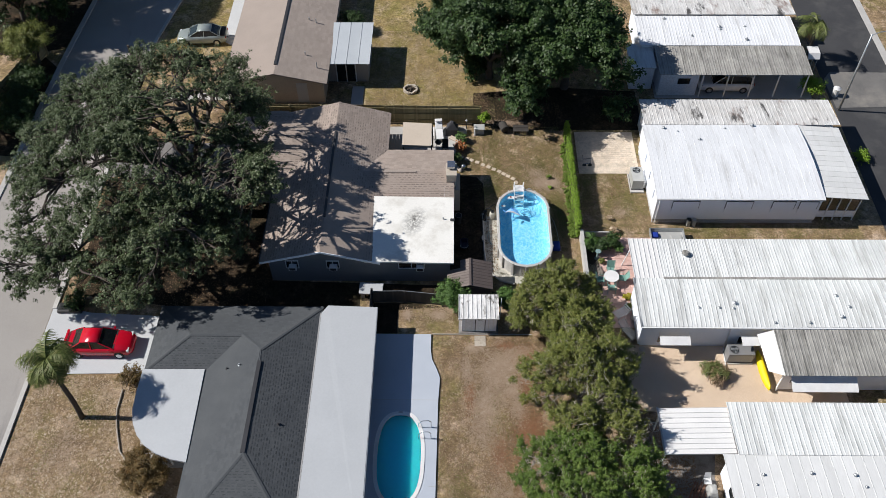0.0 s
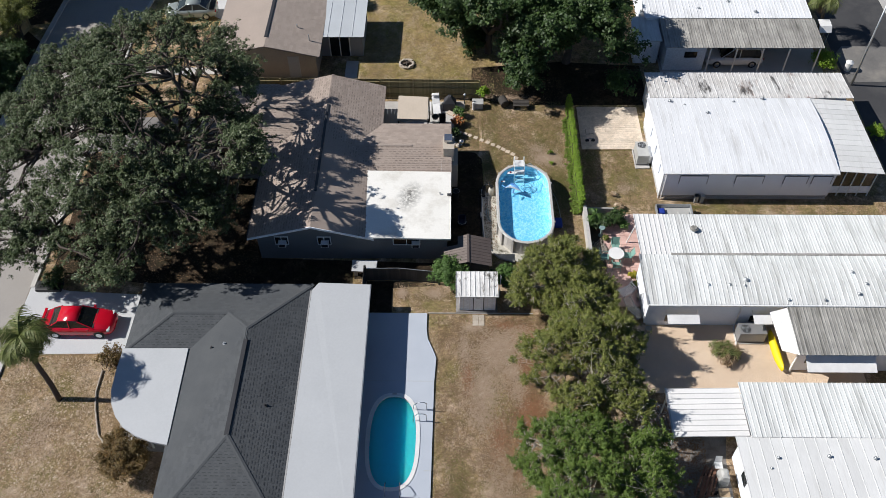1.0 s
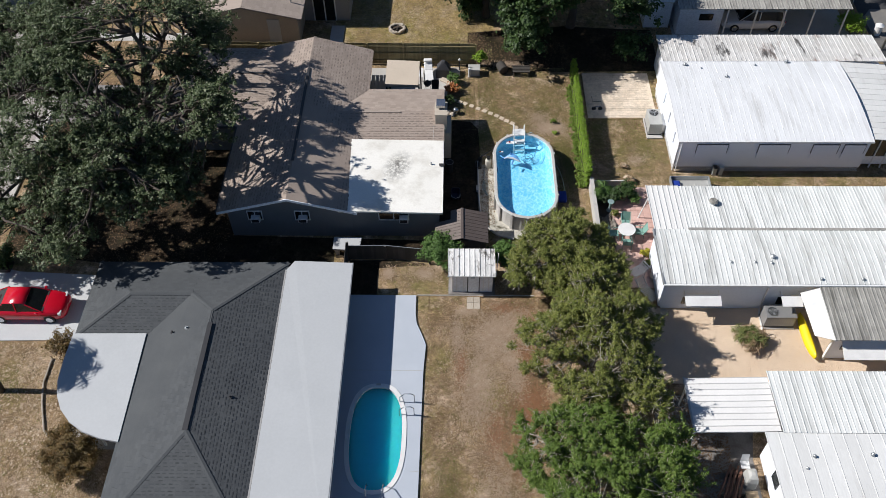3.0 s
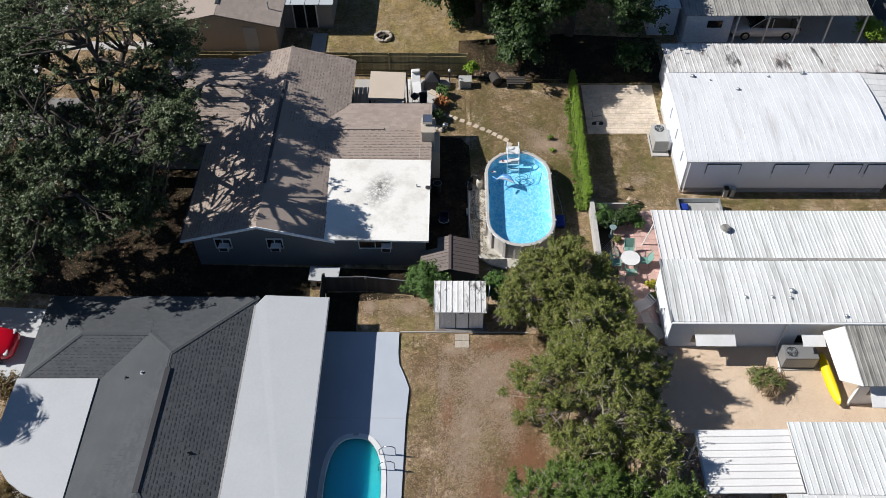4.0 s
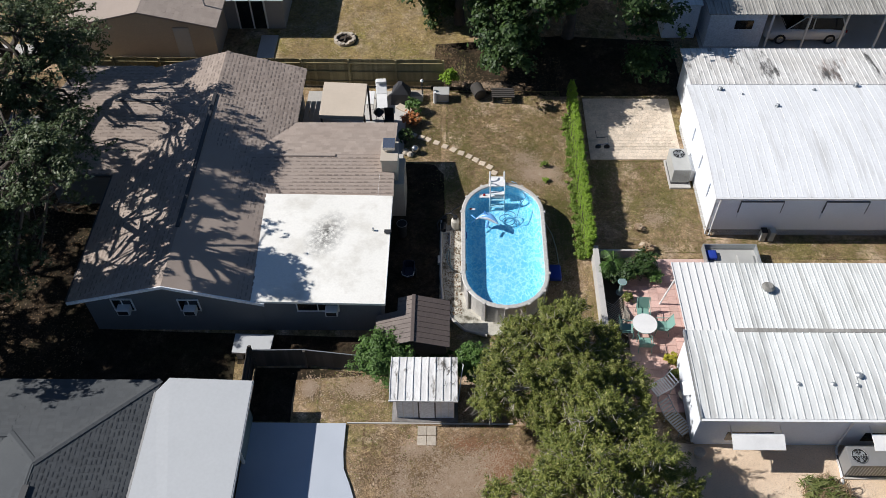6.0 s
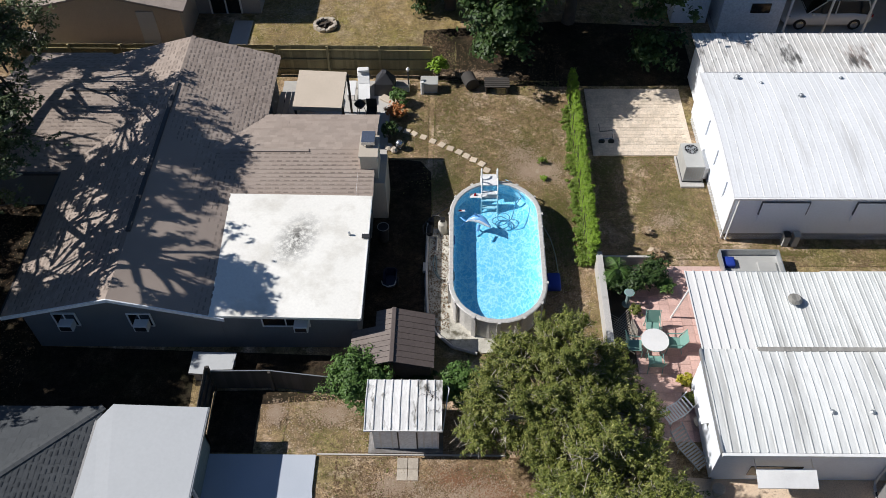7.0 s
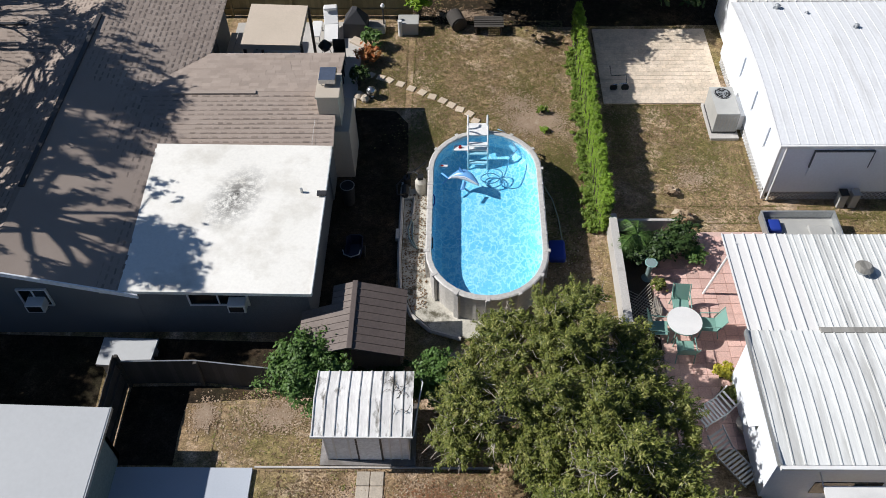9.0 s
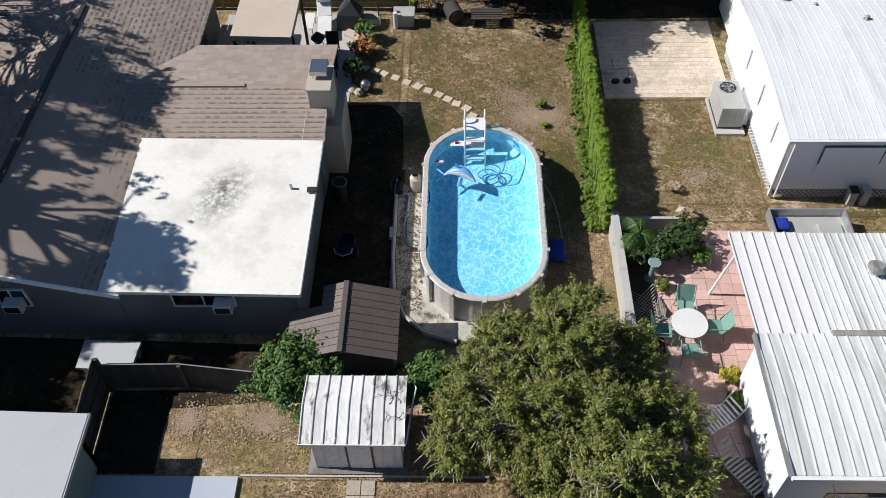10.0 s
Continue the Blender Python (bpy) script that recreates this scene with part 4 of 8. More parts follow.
# ---- brown-roofed house ----
def window_unit(parent, x, y, z, w, hgt, south=True):
    win = part("window", boxed(x - w / 2, y - 0.03, z, x + w / 2, y + 0.02, z + hgt), GLASS, parent)
    bm = bmesh.new()
    for a in ((x - w / 2 - 0.05, z - 0.05, x + w / 2 + 0.05, z), (x - w / 2 - 0.05, z + hgt, x + w / 2 + 0.05, z + hgt + 0.05), (x - w / 2 - 0.05, z, x - w / 2, z + hgt), (x + w / 2, z, x + w / 2 + 0.05, z + hgt), (x - 0.02, z, x + 0.02, z + hgt)):
        box(bm, a[0], y - 0.06, a[1], a[2], y + 0.01, a[3])
    part("window_frame", bm, TRIM, win)
    return win


def air_conditioner(parent_y, x, z, group="window air conditioners"):
    ac = thing("window_air_conditioner", (x, parent_y, z), "pale box window air conditioner in the stucco wall", "air conditioner", group)
    y = parent_y
    part("casing", boxed(x - 0.26, y - 0.36, z, x + 0.26, y, z + 0.34, bevel=0.02), PVC, ac)
    part("grille", boxed(x - 0.21, y - 0.372, z + 0.05, x + 0.21, y - 0.36, z + 0.29), BLACK, ac, "dark rear grille")
    bm = bmesh.new()
    for s in (-0.2, 0.2):
        tube(bm, (x + s, y, z - 0.2), (x + s, y - 0.3, z), 0.012, n=5)
    part("bracket", bm, GALV, ac)
    return ac


def brown_house():
    h = thing("house", (-6, 44, 0), "single-storey stucco house with brown shingle gable roof", "house")
    wall_box("wall", -12.55, 36.8, -5.2, 51.4, 0, 2.42, TAN_WALL, h)
    wall_box("wall", -5.2, 42.4, -0.05, 47.25, 0, 2.42, TAN_WALL, h)
    wall_box("wall", -5.2, 36.82, -0.1, 42.4, 0, 2.32, TAN_WALL, h)
    rz, xr = 3.6, -8.82
    ws, rs, es = (-13.05, 36.4, 2.45), (xr, 36.4, rz), (-4.85, 36.4, 2.45)
    wn, rn, en = (-13.05, 51.75, 2.5), (xr, 51.75, rz), (-4.87, 51.75, 2.5)
    # east face is cut off where the lower white roof and the wing join it
    ewn = (-4.85, 47.55, 2.45)
    vr = (-6.75, 44.75, 2.97)
    ews = (-4.85, 42.5, 2.45)
    faces = [([ws, rs, rn, wn], (0, 1, 0), 0), ([es, ews, vr, ewn, en, rn, rs], (0, 1, 0), 0)]
    w_ne, w_re, w_se = (0.14, 47.55, 2.45), (0.14, 44.75, 2.97), (0.18, 42.5, 2.46)
    faces += [([ewn, vr, w_re, w_ne], (1, 0, 0), 0), ([ews, w_se, w_re, vr], (1, 0, 0), 300)]
    for k, (f, eave, near) in enumerate(faces):
        area = sum(((Vector(f[i]) - Vector(f[0])).cross(Vector(f[i + 1]) - Vector(f[0]))).z for i in range(1, len(f) - 1))
        f = f if area > 0 else f[::-1]
        bm = bmesh.new()
        plate(bm, f, 0.1)
        p = part("roof", bm, BROWN_SHINGLE, h, "brown shingle roof")
        if k == 1:
            for q, piece in enumerate(([es, ews, vr, (xr, 44.75, rz), rs], [vr, ewn, en, rn, (xr, 44.75, rz)])):
                shingle_face(p, "shingles", piece, eave, 0.19, 0.34, BROWN_SHINGLE, 0, 41 + q, 0.016, BROWN_BAND)
        else:
            shingle_face(p, "shingles", f, eave, 0.19, 0.34, BROWN_SHINGLE, near, 50 + k, 0.016, None if k == 2 else BROWN_BAND)
    # garage wing on the street side
    gx, gy, gz, cut = -16.95, 47.95, 3.5, -9.2
    for k, f in enumerate(([(gx, 43.9, 2.45), (-13.05, 43.9, 2.45), (cut, gy, gz), (gx, gy, gz)], [(gx, gy, gz), (cut, gy, gz), (-13.05, 52.0, 2.45), (gx, 52.0, 2.45)])):
        bm = bmesh.new()
        plate(bm, f, 0.1)
        p = part("roof", bm, BROWN_SHINGLE, h, "brown shingle garage roof")
        shingle_face(p, "shingles", f, (1, 0, 0), 0.19, 0.34, BROWN_SHINGLE, 0, 61 + k, 0.016, BROWN_BAND)
    wall_box("wall", -16.55, 44.3, -12.55, 51.6, 0, 2.42, TAN_WALL, h)
    bm = bmesh.new()
    gable_tri(bm, (0, 0, 0), (7.3, 0, 0), (3.65, 0, 0.95), 0.2)
    bm.transform(Matrix.Translation((-16.35, 44.3, 2.42)) @ Matrix.Rotation(math.pi / 2, 4, "Z"))
    part("gable", bm, TAN_WALL, h)
    part("garage_door", boxed(-16.6, 45.4, 0.03, -16.55, 50.4, 2.15), TRIM, h, "white panelled garage door")
    part("ridge_vent", boxed(-13.7, gy - 0.07, gz - 0.02, -11.4, gy + 0.07, gz + 0.05, bevel=0.015), DARKTRIM, h, "dark metal ridge vent")
    part("gutter", boxed(gx, 43.8, 2.34, -13.1, 43.9, 2.44), DARKTRIM, h, "dark eave gutter")
    part("gutter", boxed(-13.15, 36.5, 2.34, -13.05, 43.8, 2.44), DARKTRIM, h, "dark eave gutter")
    bm = bmesh.new()
    gable_tri(bm, (-12.6, 36.8, 2.42), (-5.2, 36.8, 2.42), (-8.82, 36.8, 3.45), 0.2)
    part("gable", bm, TAN_WALL, h)
    bm = bmesh.new()
    gable_tri(bm, (-12.6, 51.2, 2.42), (-5.2, 51.2, 2.42), (-8.82, 51.2, 3.45), 0.2)
    part("gable", bm, TAN_WALL, h)
    bm = bmesh.new()
    for p, q in ((ws, rs), (rs, es)):
        plate(bm, [Vector(p) + Vector((0, -0.03, 0.03)), Vector(q) + Vector((0, -0.03, 0.03)), Vector(q) + Vector((0, 0.02, 0.03)), Vector(p) + Vector((0, 0.02, 0.03))], 0.16)
    part("bargeboard", bm, SHED_WALL, h, "pale blue-grey gable trim")
    bm = bmesh.new()
    box(bm, xr - 0.09, 39.6, rz - 0.02, xr + 0.09, 48.35, rz + 0.06, bevel=0.02)
    part("ridge_vent", bm, DARKTRIM, h, "dark metal ridge vent")
    bm = bmesh.new()
    box(bm, -5.55, 44.62, 2.94, -2.62, 44.78, 3.01, bevel=0.02)
    part("ridge_vent", bm, PALE_SHINGLE, h, "brown metal ridge vent")
    # flat white roof over the added room
    bm = bmesh.new()
    plate(bm, [(-5.93, 36.43, 2.62), (0.12, 36.43, 2.47), (0.13, 42.52, 2.51), (-5.9, 42.47, 2.68)], 0.12)
    part("flat_roof", bm, WHITE_ROOF, h, "bright white coated flat roof")
    part("fascia", boxed(0.12, 36.43, 2.36, 0.15, 42.52, 2.5), TRIM, h)
    bm = disc(bmesh.new(), -0.6, 40.4, 2.45, 2.68, 0.045, 8)
    part("vent_pipe", bm, GALV, h)
    bm = disc(bmesh.new(), -0.05, 40.3, 2.45, 2.6, 0.06, 8)
    box(bm, -0.1, 40.2, 2.55, 0.2, 40.38, 2.62)
    part("vent_pipe", bm, DARKTRIM, h)
    # chimney against the gable end
    ch = part("chimney", boxed(-0.4, 43.8, 0, 0.32, 45.0, 3.45, bevel=0.015), BEIGE, h, "beige stucco chimney")
    part("shoulder", boxed(-0.4, 43.55, 0.0, 0.6, 45.3, 2.2, bevel=0.02), BEIGE, ch)
    part("crown", boxed(-0.44, 43.76, 3.45, 0.36, 45.04, 3.52, bevel=0.01), BEIGE, ch)
    bm = bmesh.new()
    for x in (-0.26, 0.14):
        for y in (44.38, 44.86):
            tube(bm, (x, y, 3.5), (x, y, 3.67), 0.015, n=5)
    part("cap_stand", bm, GALV, ch)
    part("chimney_cap", boxed(-0.34, 44.28, 3.66, 0.22, 44.96, 3.84, bevel=0.02), STEEL, ch, "shiny metal chimney cap")
    for x, w in ((-10.95, 0.8), (-8.15, 0.8), (-2.75, 1.7)):
        window_unit(h, x, 36.8 if x < -5 else 36.82, 1.5, w, 0.7)
    part("door", boxed(-5.2, 47.6, 0.05, -5.14, 49.4, 2.1), GLASS, h, "dark patio door")
    part("window", boxed(-3.6, 47.23, 0.9, -2.0, 47.28, 2.0), GLASS, h)
    # small wires and drip edge
    bm = bmesh.new()
    tube(bm, (-0.52, 42.5, 2.54), (-0.5, 43.6, 2.78), 0.004, n=5)
    part("cable", bm, TRIM, h, "thin pale cable on the roof")
    return h


brown_house()
for x, z in ((-10.9, 1.55), (-8.1, 1.55), (-2.15, 1.55)):
    air_conditioner(36.78, x, z)


# ---- house behind the fence ----
def back_house():
    h = thing("house", (-14.5, 60, 0), "tan stucco house with pale tan shingle gable roof", "house")
    wall_box("wall", -18.6, 55.9, -10.75, 78, 0, 2.5, BEIGE, h)
    f1 = [(-19.0, 55.4, 2.45), (-14.6, 55.4, 3.45), (-14.6, 78.4, 3.45), (-19.0, 78.4, 2.45)][::-1]
    f2 = [(-14.6, 55.4, 3.45), (-10.35, 55.4, 2.45), (-10.35, 78.4, 2.45), (-14.6, 78.4, 3.45)]
    for k, f in enumerate((f1, f2)):
        bm = bmesh.new()
        plate(bm, f, 0.12)
        p = part("roof", bm, PALE_SHINGLE, h, "pale tan shingle roof")
        shingle_face(p, "shingles", f, (0, 1, 0), 0.24, 0.5, PALE_SHINGLE, 0, 70 + k)
    bm = bmesh.new()
    gable_tri(bm, (-18.6, 55.9, 2.5), (-10.75, 55.9, 2.5), (-14.6, 55.9, 3.35), 0.2)
    part("gable", bm, BEIGE, h)
    part("ridge_vent", boxed(-14.72, 56.6, 3.42, -14.48, 75, 3.5), DARKTRIM, h, "dark ridge vent")
    part("door", boxed(-13.0, 55.86, 0.1, -12.1, 55.92, 2.1), PALE_ROOF, h, "pale side door")
    for x, y in ((-12.6, 63.5), (-12.0, 63.3), (-12.4, 58.6), (-11.3, 57.2)):
        part("vent_pipe", disc(bmesh.new(), x, y, 2.6, 3.25, 0.05, 8), GALV, h)
    # screened room with a white panel roof
    wall_box("wall", -10.75, 58.7, -7.25, 58.85, 0.05, 2.35, GREY_WALL, h, "pale grey porch wall")
    wall_box("wall", -7.4, 58.85, -7.25, 63.4, 0.05, 2.35, GREY_WALL, h, "pale grey porch wall")
    part("door", boxed(-9.9, 58.64, 0.12, -8.3, 58.7, 2.15), GLASS, h, "dark green sliding door")
    bm = bmesh.new()
    for x in (-9.95, -9.1, -8.3):
        box(bm, x - 0.04, 58.6, 0.1, x + 0.04, 58.7, 2.2)
    box(bm, -9.98, 58.6, 2.12, -8.26, 58.7, 2.2)
    part("door_frame", bm, TRIM, h)
    sheet_roof(h, -11.0, -7.0, [58.05, 63.85], [2.42, 2.5], 1.0, AWNING_METAL, 0.03, 0.05, False, "roof_panel")
    part("step_slab", boxed(-8.6, 55.6, -0.03, -7.6, 58.0, 0.08), CONCRETE, h)
    return h


back_house()


# ---- mobile homes ----
def hung_window(parent, x, y, z, w, hgt):
    """A shuttered window under a pale awning."""
    aw = part("window_awning", plate(bmesh.new(), [(x - w / 2, y - 0.98, z - 0.16), (x + w / 2, y - 0.98, z - 0.16), (x + w / 2, y - 0.4, z + 0.04), (x - w / 2, y - 0.4, z + 0.04)], 0.03), PVC, parent, "white panel awning")
    for sx in (x - w / 2 + 0.04, x + w / 2 - 0.04):
        part("awning_arm", tube(bmesh.new(), (sx, y, z - 0.05), (sx, y - 0.95, z - 0.17), 0.018, n=5), TRIM, parent)
    part("window", boxed(x - w / 2 + 0.1, y - 0.02, z - hgt - 0.35, x + w / 2 - 0.1, y + 0.01, z - 0.62), GLASS, parent)
    return aw


def shutter(parent, x, y, z, w, hgt):
    s = part("shutter", boxed(x - w / 2, y - 0.06, z, x + w / 2, y, z + hgt), WHITE_WALL, parent, "pale closed shutter")
    bm = bmesh.new()
    box(bm, x - w / 2 - 0.03, y - 0.08, z + hgt, x + w / 2 + 0.03, y, z + hgt + 0.035)
    for sx in (x - w / 2 - 0.03, x + w / 2):
        box(bm, sx, y - 0.075, z + hgt * 0.35, sx + 0.03, y, z + hgt)
    part("shutter_frame", bm, BRACKET, s, "dark grey shutter arms")


def roof_vent(x, y, z, size=0.12, cap=True):
    v = thing("roof_vent", (x, y, z), "small metal vent on a ribbed metal roof", "roof vent", "roof vents")
    bm = disc(bmesh.new(), x, y, z - 0.05, z + size * 1.6, size * 0.6, 10)
    disc(bm, x, y, z - 0.01, z + 0.025, size * 1.5, 12)
    part("pipe", bm, GALV, v)
    if cap:
        part("cap", disc(bmesh.new(), x, y, z + size * 1.6, z + size * 2.1, size * 1.2, 12, r2=size * 0.5), GALV, v)
    return v


def lattice(parent, x0, x1, y, z0, z1, along="x"):
    bm = bmesh.new()
    n = int((x1 - x0) / 0.16)
    for i in range(n):
        a = x0 + i * 0.16
        for p, q in (((a, z0), (min(a + (z1 - z0), x1), z1)), ((min(a + (z1 - z0), x1), z0), (a, z1))):
            if along == "x":
                tube(bm, (p[0], y, p[1]), (q[0], y, q[1]), 0.014, n=4, caps=False)
            else:
                tube(bm, (y, p[0], p[1]), (y, q[0], q[1]), 0.014, n=4, caps=False)
    return part("skirting", bm, TRIM, parent, "white lattice skirting")


def arch(y0, y1, z0, z1, rise, n=10):
    ys = [y0 + (y1 - y0) * i / n for i in range(n + 1)]
    return ys, [z0 + (z1 - z0) * i / n + rise * math.sin(math.pi * i / n) for i in range(n + 1)]


def home_b():
    h = thing("mobile_home", (20.7, 46, 0), "white mobile home with a coated, slightly arched metal roof", "mobile home")
    wall_box("wall", 14.85, 42.4, 26.7, 50.1, 0.42, 2.75, WHITE_WALL, h)
    part("underside", boxed(15.0, 42.6, 0.0, 26.5, 50.0, 0.42), DARKTRIM, h)
    lattice(h, 14.9, 26.7, 42.42, 0.02, 0.42)
    lattice(h, 42.45, 50.0, 14.87, 0.02, 0.42, "y")
    ys, zs = arch(42.22, 50.1, 2.8, 2.8, 0.28)
    sheet_roof(h, 14.7, 26.75, ys, zs, 0.6, COATED, 0.01, 0.035, True)
    bm = bmesh.new()
    front = [(14.86, y, z - 0.02) for y, z in zip(ys, zs)]
    lowf = [(14.86, y, 2.7) for y in ys]
    for x in (14.86, 26.6):
        a, b = [bm.verts.new((x, y, z - 0.03)) for y, z in zip(ys[1:-1], zs[1:-1])], [bm.verts.new((x, y, 2.7)) for y in ys[1:-1]]
        for i in range(len(a) - 1):
            bm.faces.new((a[i], a[i + 1], b[i + 1], b[i]))
    part("end_wall", bm, WHITE_WALL, h)
    part("gutter", boxed(14.7, 42.14, 2.68, 26.75, 42.24, 2.79), TRIM, h, "white gutter")
    part("corner_trim", boxed(14.8, 42.36, 0.1, 14.88, 42.44, 2.72), TRIM, h)
    part("downpipe", tube(bmesh.new(), (15.0, 42.33, 0.1), (15.0, 42.3, 2.7), 0.035), TRIM, h)
    for x, w in ((16.95, 1.9), (20.8, 1.9), (24.0, 1.6), (25.8, 1.3)):
        shutter(h, x, 42.4, 1.25, w, 1.1)
    for y in (43.6, 45.5, 47.4):
        bm = boxed(14.8, y, 1.45, 14.85, y + 0.9, 2.3)
        part("shutter", bm, WHITE_WALL, h, "white closed shutter")
        part("shutter_frame", boxed(14.78, y - 0.03, 1.42, 14.81, y, 2.3), WHITE_WALL, h)
    # lower roofs behind and beside
    sheet_roof(h, 14.95, 30.05, [50.15, 53.35], [2.78, 2.6], 0.55, RUST_METAL, 0.03, 0.06, True)
    wall_box("wall", 15.2, 50.1, 29.6, 53.0, 0.2, 2.55, SHED_WALL, h, "pale blue-grey side wall")
    sheet_roof(h, 42.45, 50.15, [26.78, 30.0], [2.74, 2.5], 0.55, MATT_METAL, 0.02, 0.05, False, across=True)
    wall_box("wall", 26.75, 42.75, 29.7, 42.9, 0.35, 1.0, SHED_WALL, h)
    part("screen", boxed(26.75, 42.78, 1.0, 29.7, 42.84, 2.45), GLASS, h, "dark porch screen")
    part("screen", boxed(29.62, 42.85, 1.0, 29.68, 50.0, 2.45), GLASS, h, "dark porch screen")
    wall_box("wall", 29.6, 42.85, 29.72, 50.0, 0.35, 1.0, SHED_WALL, h)
    for x in (26.8, 27.5, 28.2, 28.9, 29.66):
        part("post", boxed(x - 0.035, 42.7, 0.05, x + 0.035, 42.77, 2.5), TRIM, h)
    return h


home_b()
for x, y, z, s in ((16.3, 49.6, 2.84, 0.1), (17.3, 49.2, 2.87, 0.06), (18.8, 48.2, 2.98, 0.08), (23.2, 49.95, 2.82, 0.1), (21.0, 49.6, 2.85, 0.06)):
    roof_vent(x, y, z, s)


def home_a():
    h = thing("mobile_home", (23, 61, 0), "white mobile home with a carport of stained grey sheets", "mobile home")
    wall_box("wall", 16.2, 60.4, 29.4, 66.5, 0.3, 2.7, WHITE_WALL, h)
    ys, zs = arch(60.3, 64.4, 2.72, 2.85, 0.08, 4)
    sheet_roof(h, 16.0, 29.7, ys, zs, 0.55, COATED, 0.025, 0.05, True)
    sheet_roof(h, 15.9, 30.2, [64.4, 68.6], [3.0, 2.8], 0.55, RUST_METAL, 0.025, 0.05, True)
    sheet_roof(h, 17.2, 29.85, [56.7, 60.3], [2.42, 2.66], 0.42, GREY_METAL, 0.035, 0.06, True)
    for x in (20.9, 23.0, 25.1, 27.2, 29.6):
        part("post", boxed(x - 0.05, 56.8, 0, x + 0.05, 56.9, 2.4), TRIM, h)
    wall_box("wall", 17.4, 56.95, 20.6, 60.3, 0.05, 2.4, SHED_WALL, h, "pale blue-grey utility room")
    part("window", boxed(18.9, 56.9, 1.3, 19.9, 56.96, 1.85), GLASS, h)
    part("carport_slab", boxed(17.2, 56.6, -0.03, 30.5, 60.4, 0.03), CONCRETE, h)
    bm = bmesh.new()
    plate(bm, [(14.9, 57.7, 2.35), (17.1, 57.7, 2.35), (17.1, 60.9, 2.45), (14.9, 60.9, 2.45)], 0.08)
    part("side_roof", bm, OLD_METAL, h, "grey-white lean-to roof")
    wall_box("wall", 15.1, 57.8, 17.0, 60.8, 0.05, 2.3, SHED_WALL, h)
    return h


home_a()
for x, y, s in ((23.2, 62.7, 0.13), (23.2, 62.4, 0.1), (20.6, 61.5, 0.08), (25.2, 61.0, 0.1), (18.6, 63.9, 0.12), (25.4, 62.8, 0.08)):
    roof_vent(x, y, 2.85, s, False)


def home_c():
    h = thing("mobile_home", (20, 34.5, 0), "long white mobile home with weathered ribbed metal roof", "mobile home")
    wall_box("wall", 12.25, 31.45, 31.0, 35.05, 0.25, 2.55, WHITE_WALL, h)
    wall_box("wall", 15.6, 35.05, 31.0, 38.6, 0.25, 2.3, WHITE_WALL, h)
    part("underside", boxed(12.43, 31.5, 0.0, 30.9, 35.4, 0.25), WHITE_WALL, h)
    part("underside", boxed(15.7, 35.4, 0.0, 30.9, 38.4, 0.25), WHITE_WALL, h)
    ys, zs = arch(31.2, 35.12, 2.62, 2.62, 0.12, 6)
    sheet_roof(h, 12.12, 31.2, ys, zs, 0.29, OLD_METAL, 0.028, 0.045, False)
    sheet_roof(h, 14.12, 31.2, [35.14, 38.78], [2.5, 2.35], 0.4, OLD_METAL, 0.03, 0.05, True)
    sheet_roof(h, 12.22, 14.12, [35.14, 38.8], [2.5, 2.36], 0.32, NEW_METAL, 0.04, 0.05, False)
    part("ridge_flashing", boxed(14.1, 35.03, 2.58, 31.2, 35.21, 2.66, bevel=0.015), GREY_METAL, h, "grey stained flashing")
    part("end_trim", boxed(12.08, 31.2, 2.5, 12.14, 35.12, 2.7), GALV, h)
    part("gutter", boxed(12.12, 31.1, 2.5, 31.2, 31.22, 2.6), TRIM, h, "white gutter")
    for x, w in ((14.35, 1.95), (19.15, 1.1)):
        hung_window(h, x, 31.45, 1.75, w, 0.9)
    part("window_awning", plate(bmesh.new(), [(12.0, 33.45, 1.45), (12.0, 32.85, 1.45), (12.25, 32.85, 1.52), (12.25, 33.45, 1.52)], 0.03), TRIM, h, "small white side awning")
    for y0 in (38.3,):
        bm = bmesh.new()
        tube(bm, (12.1, y0, 0.03), (12.6, y0 + 0.1, 2.4), 0.04)
        part("post", bm, TRIM, h, "slanting white patio post")
    # stained lean-to roof and pale side screen
    sheet_roof(h, 20.45, 31.2, [27.82, 31.1], [2.3, 2.5], 0.45, GREY_METAL, 0.035, 0.06, True)
    bm = bmesh.new()
    plate(bm, [(19.45, 30.9, 2.25), (19.75, 28.5, 1.75), (20.5, 27.85, 2.26), (20.5, 31.1, 2.45)], 0.05)
    part("side_awning", bm, TRIM, h, "white sloping canvas side awning")
    wall_box("wall", 20.6, 28.2, 31.0, 28.3, 0.05, 2.2, WHITE_WALL, h)
    aw = bmesh.new()
    plate(aw, [(21.05, 27.25, 1.35), (25.1, 27.25, 1.35), (25.1, 28.2, 1.75), (21.05, 28.2, 1.75)], 0.04)
    part("window_awning", aw, TRIM, h, "long white awning")
    part("window", boxed(21.2, 28.16, 0.9, 25.0, 28.2, 1.6), GLASS, h)
    part("post", boxed(20.55, 28.1, 0.0, 20.65, 28.2, 2.25), TRIM, h)
    return h


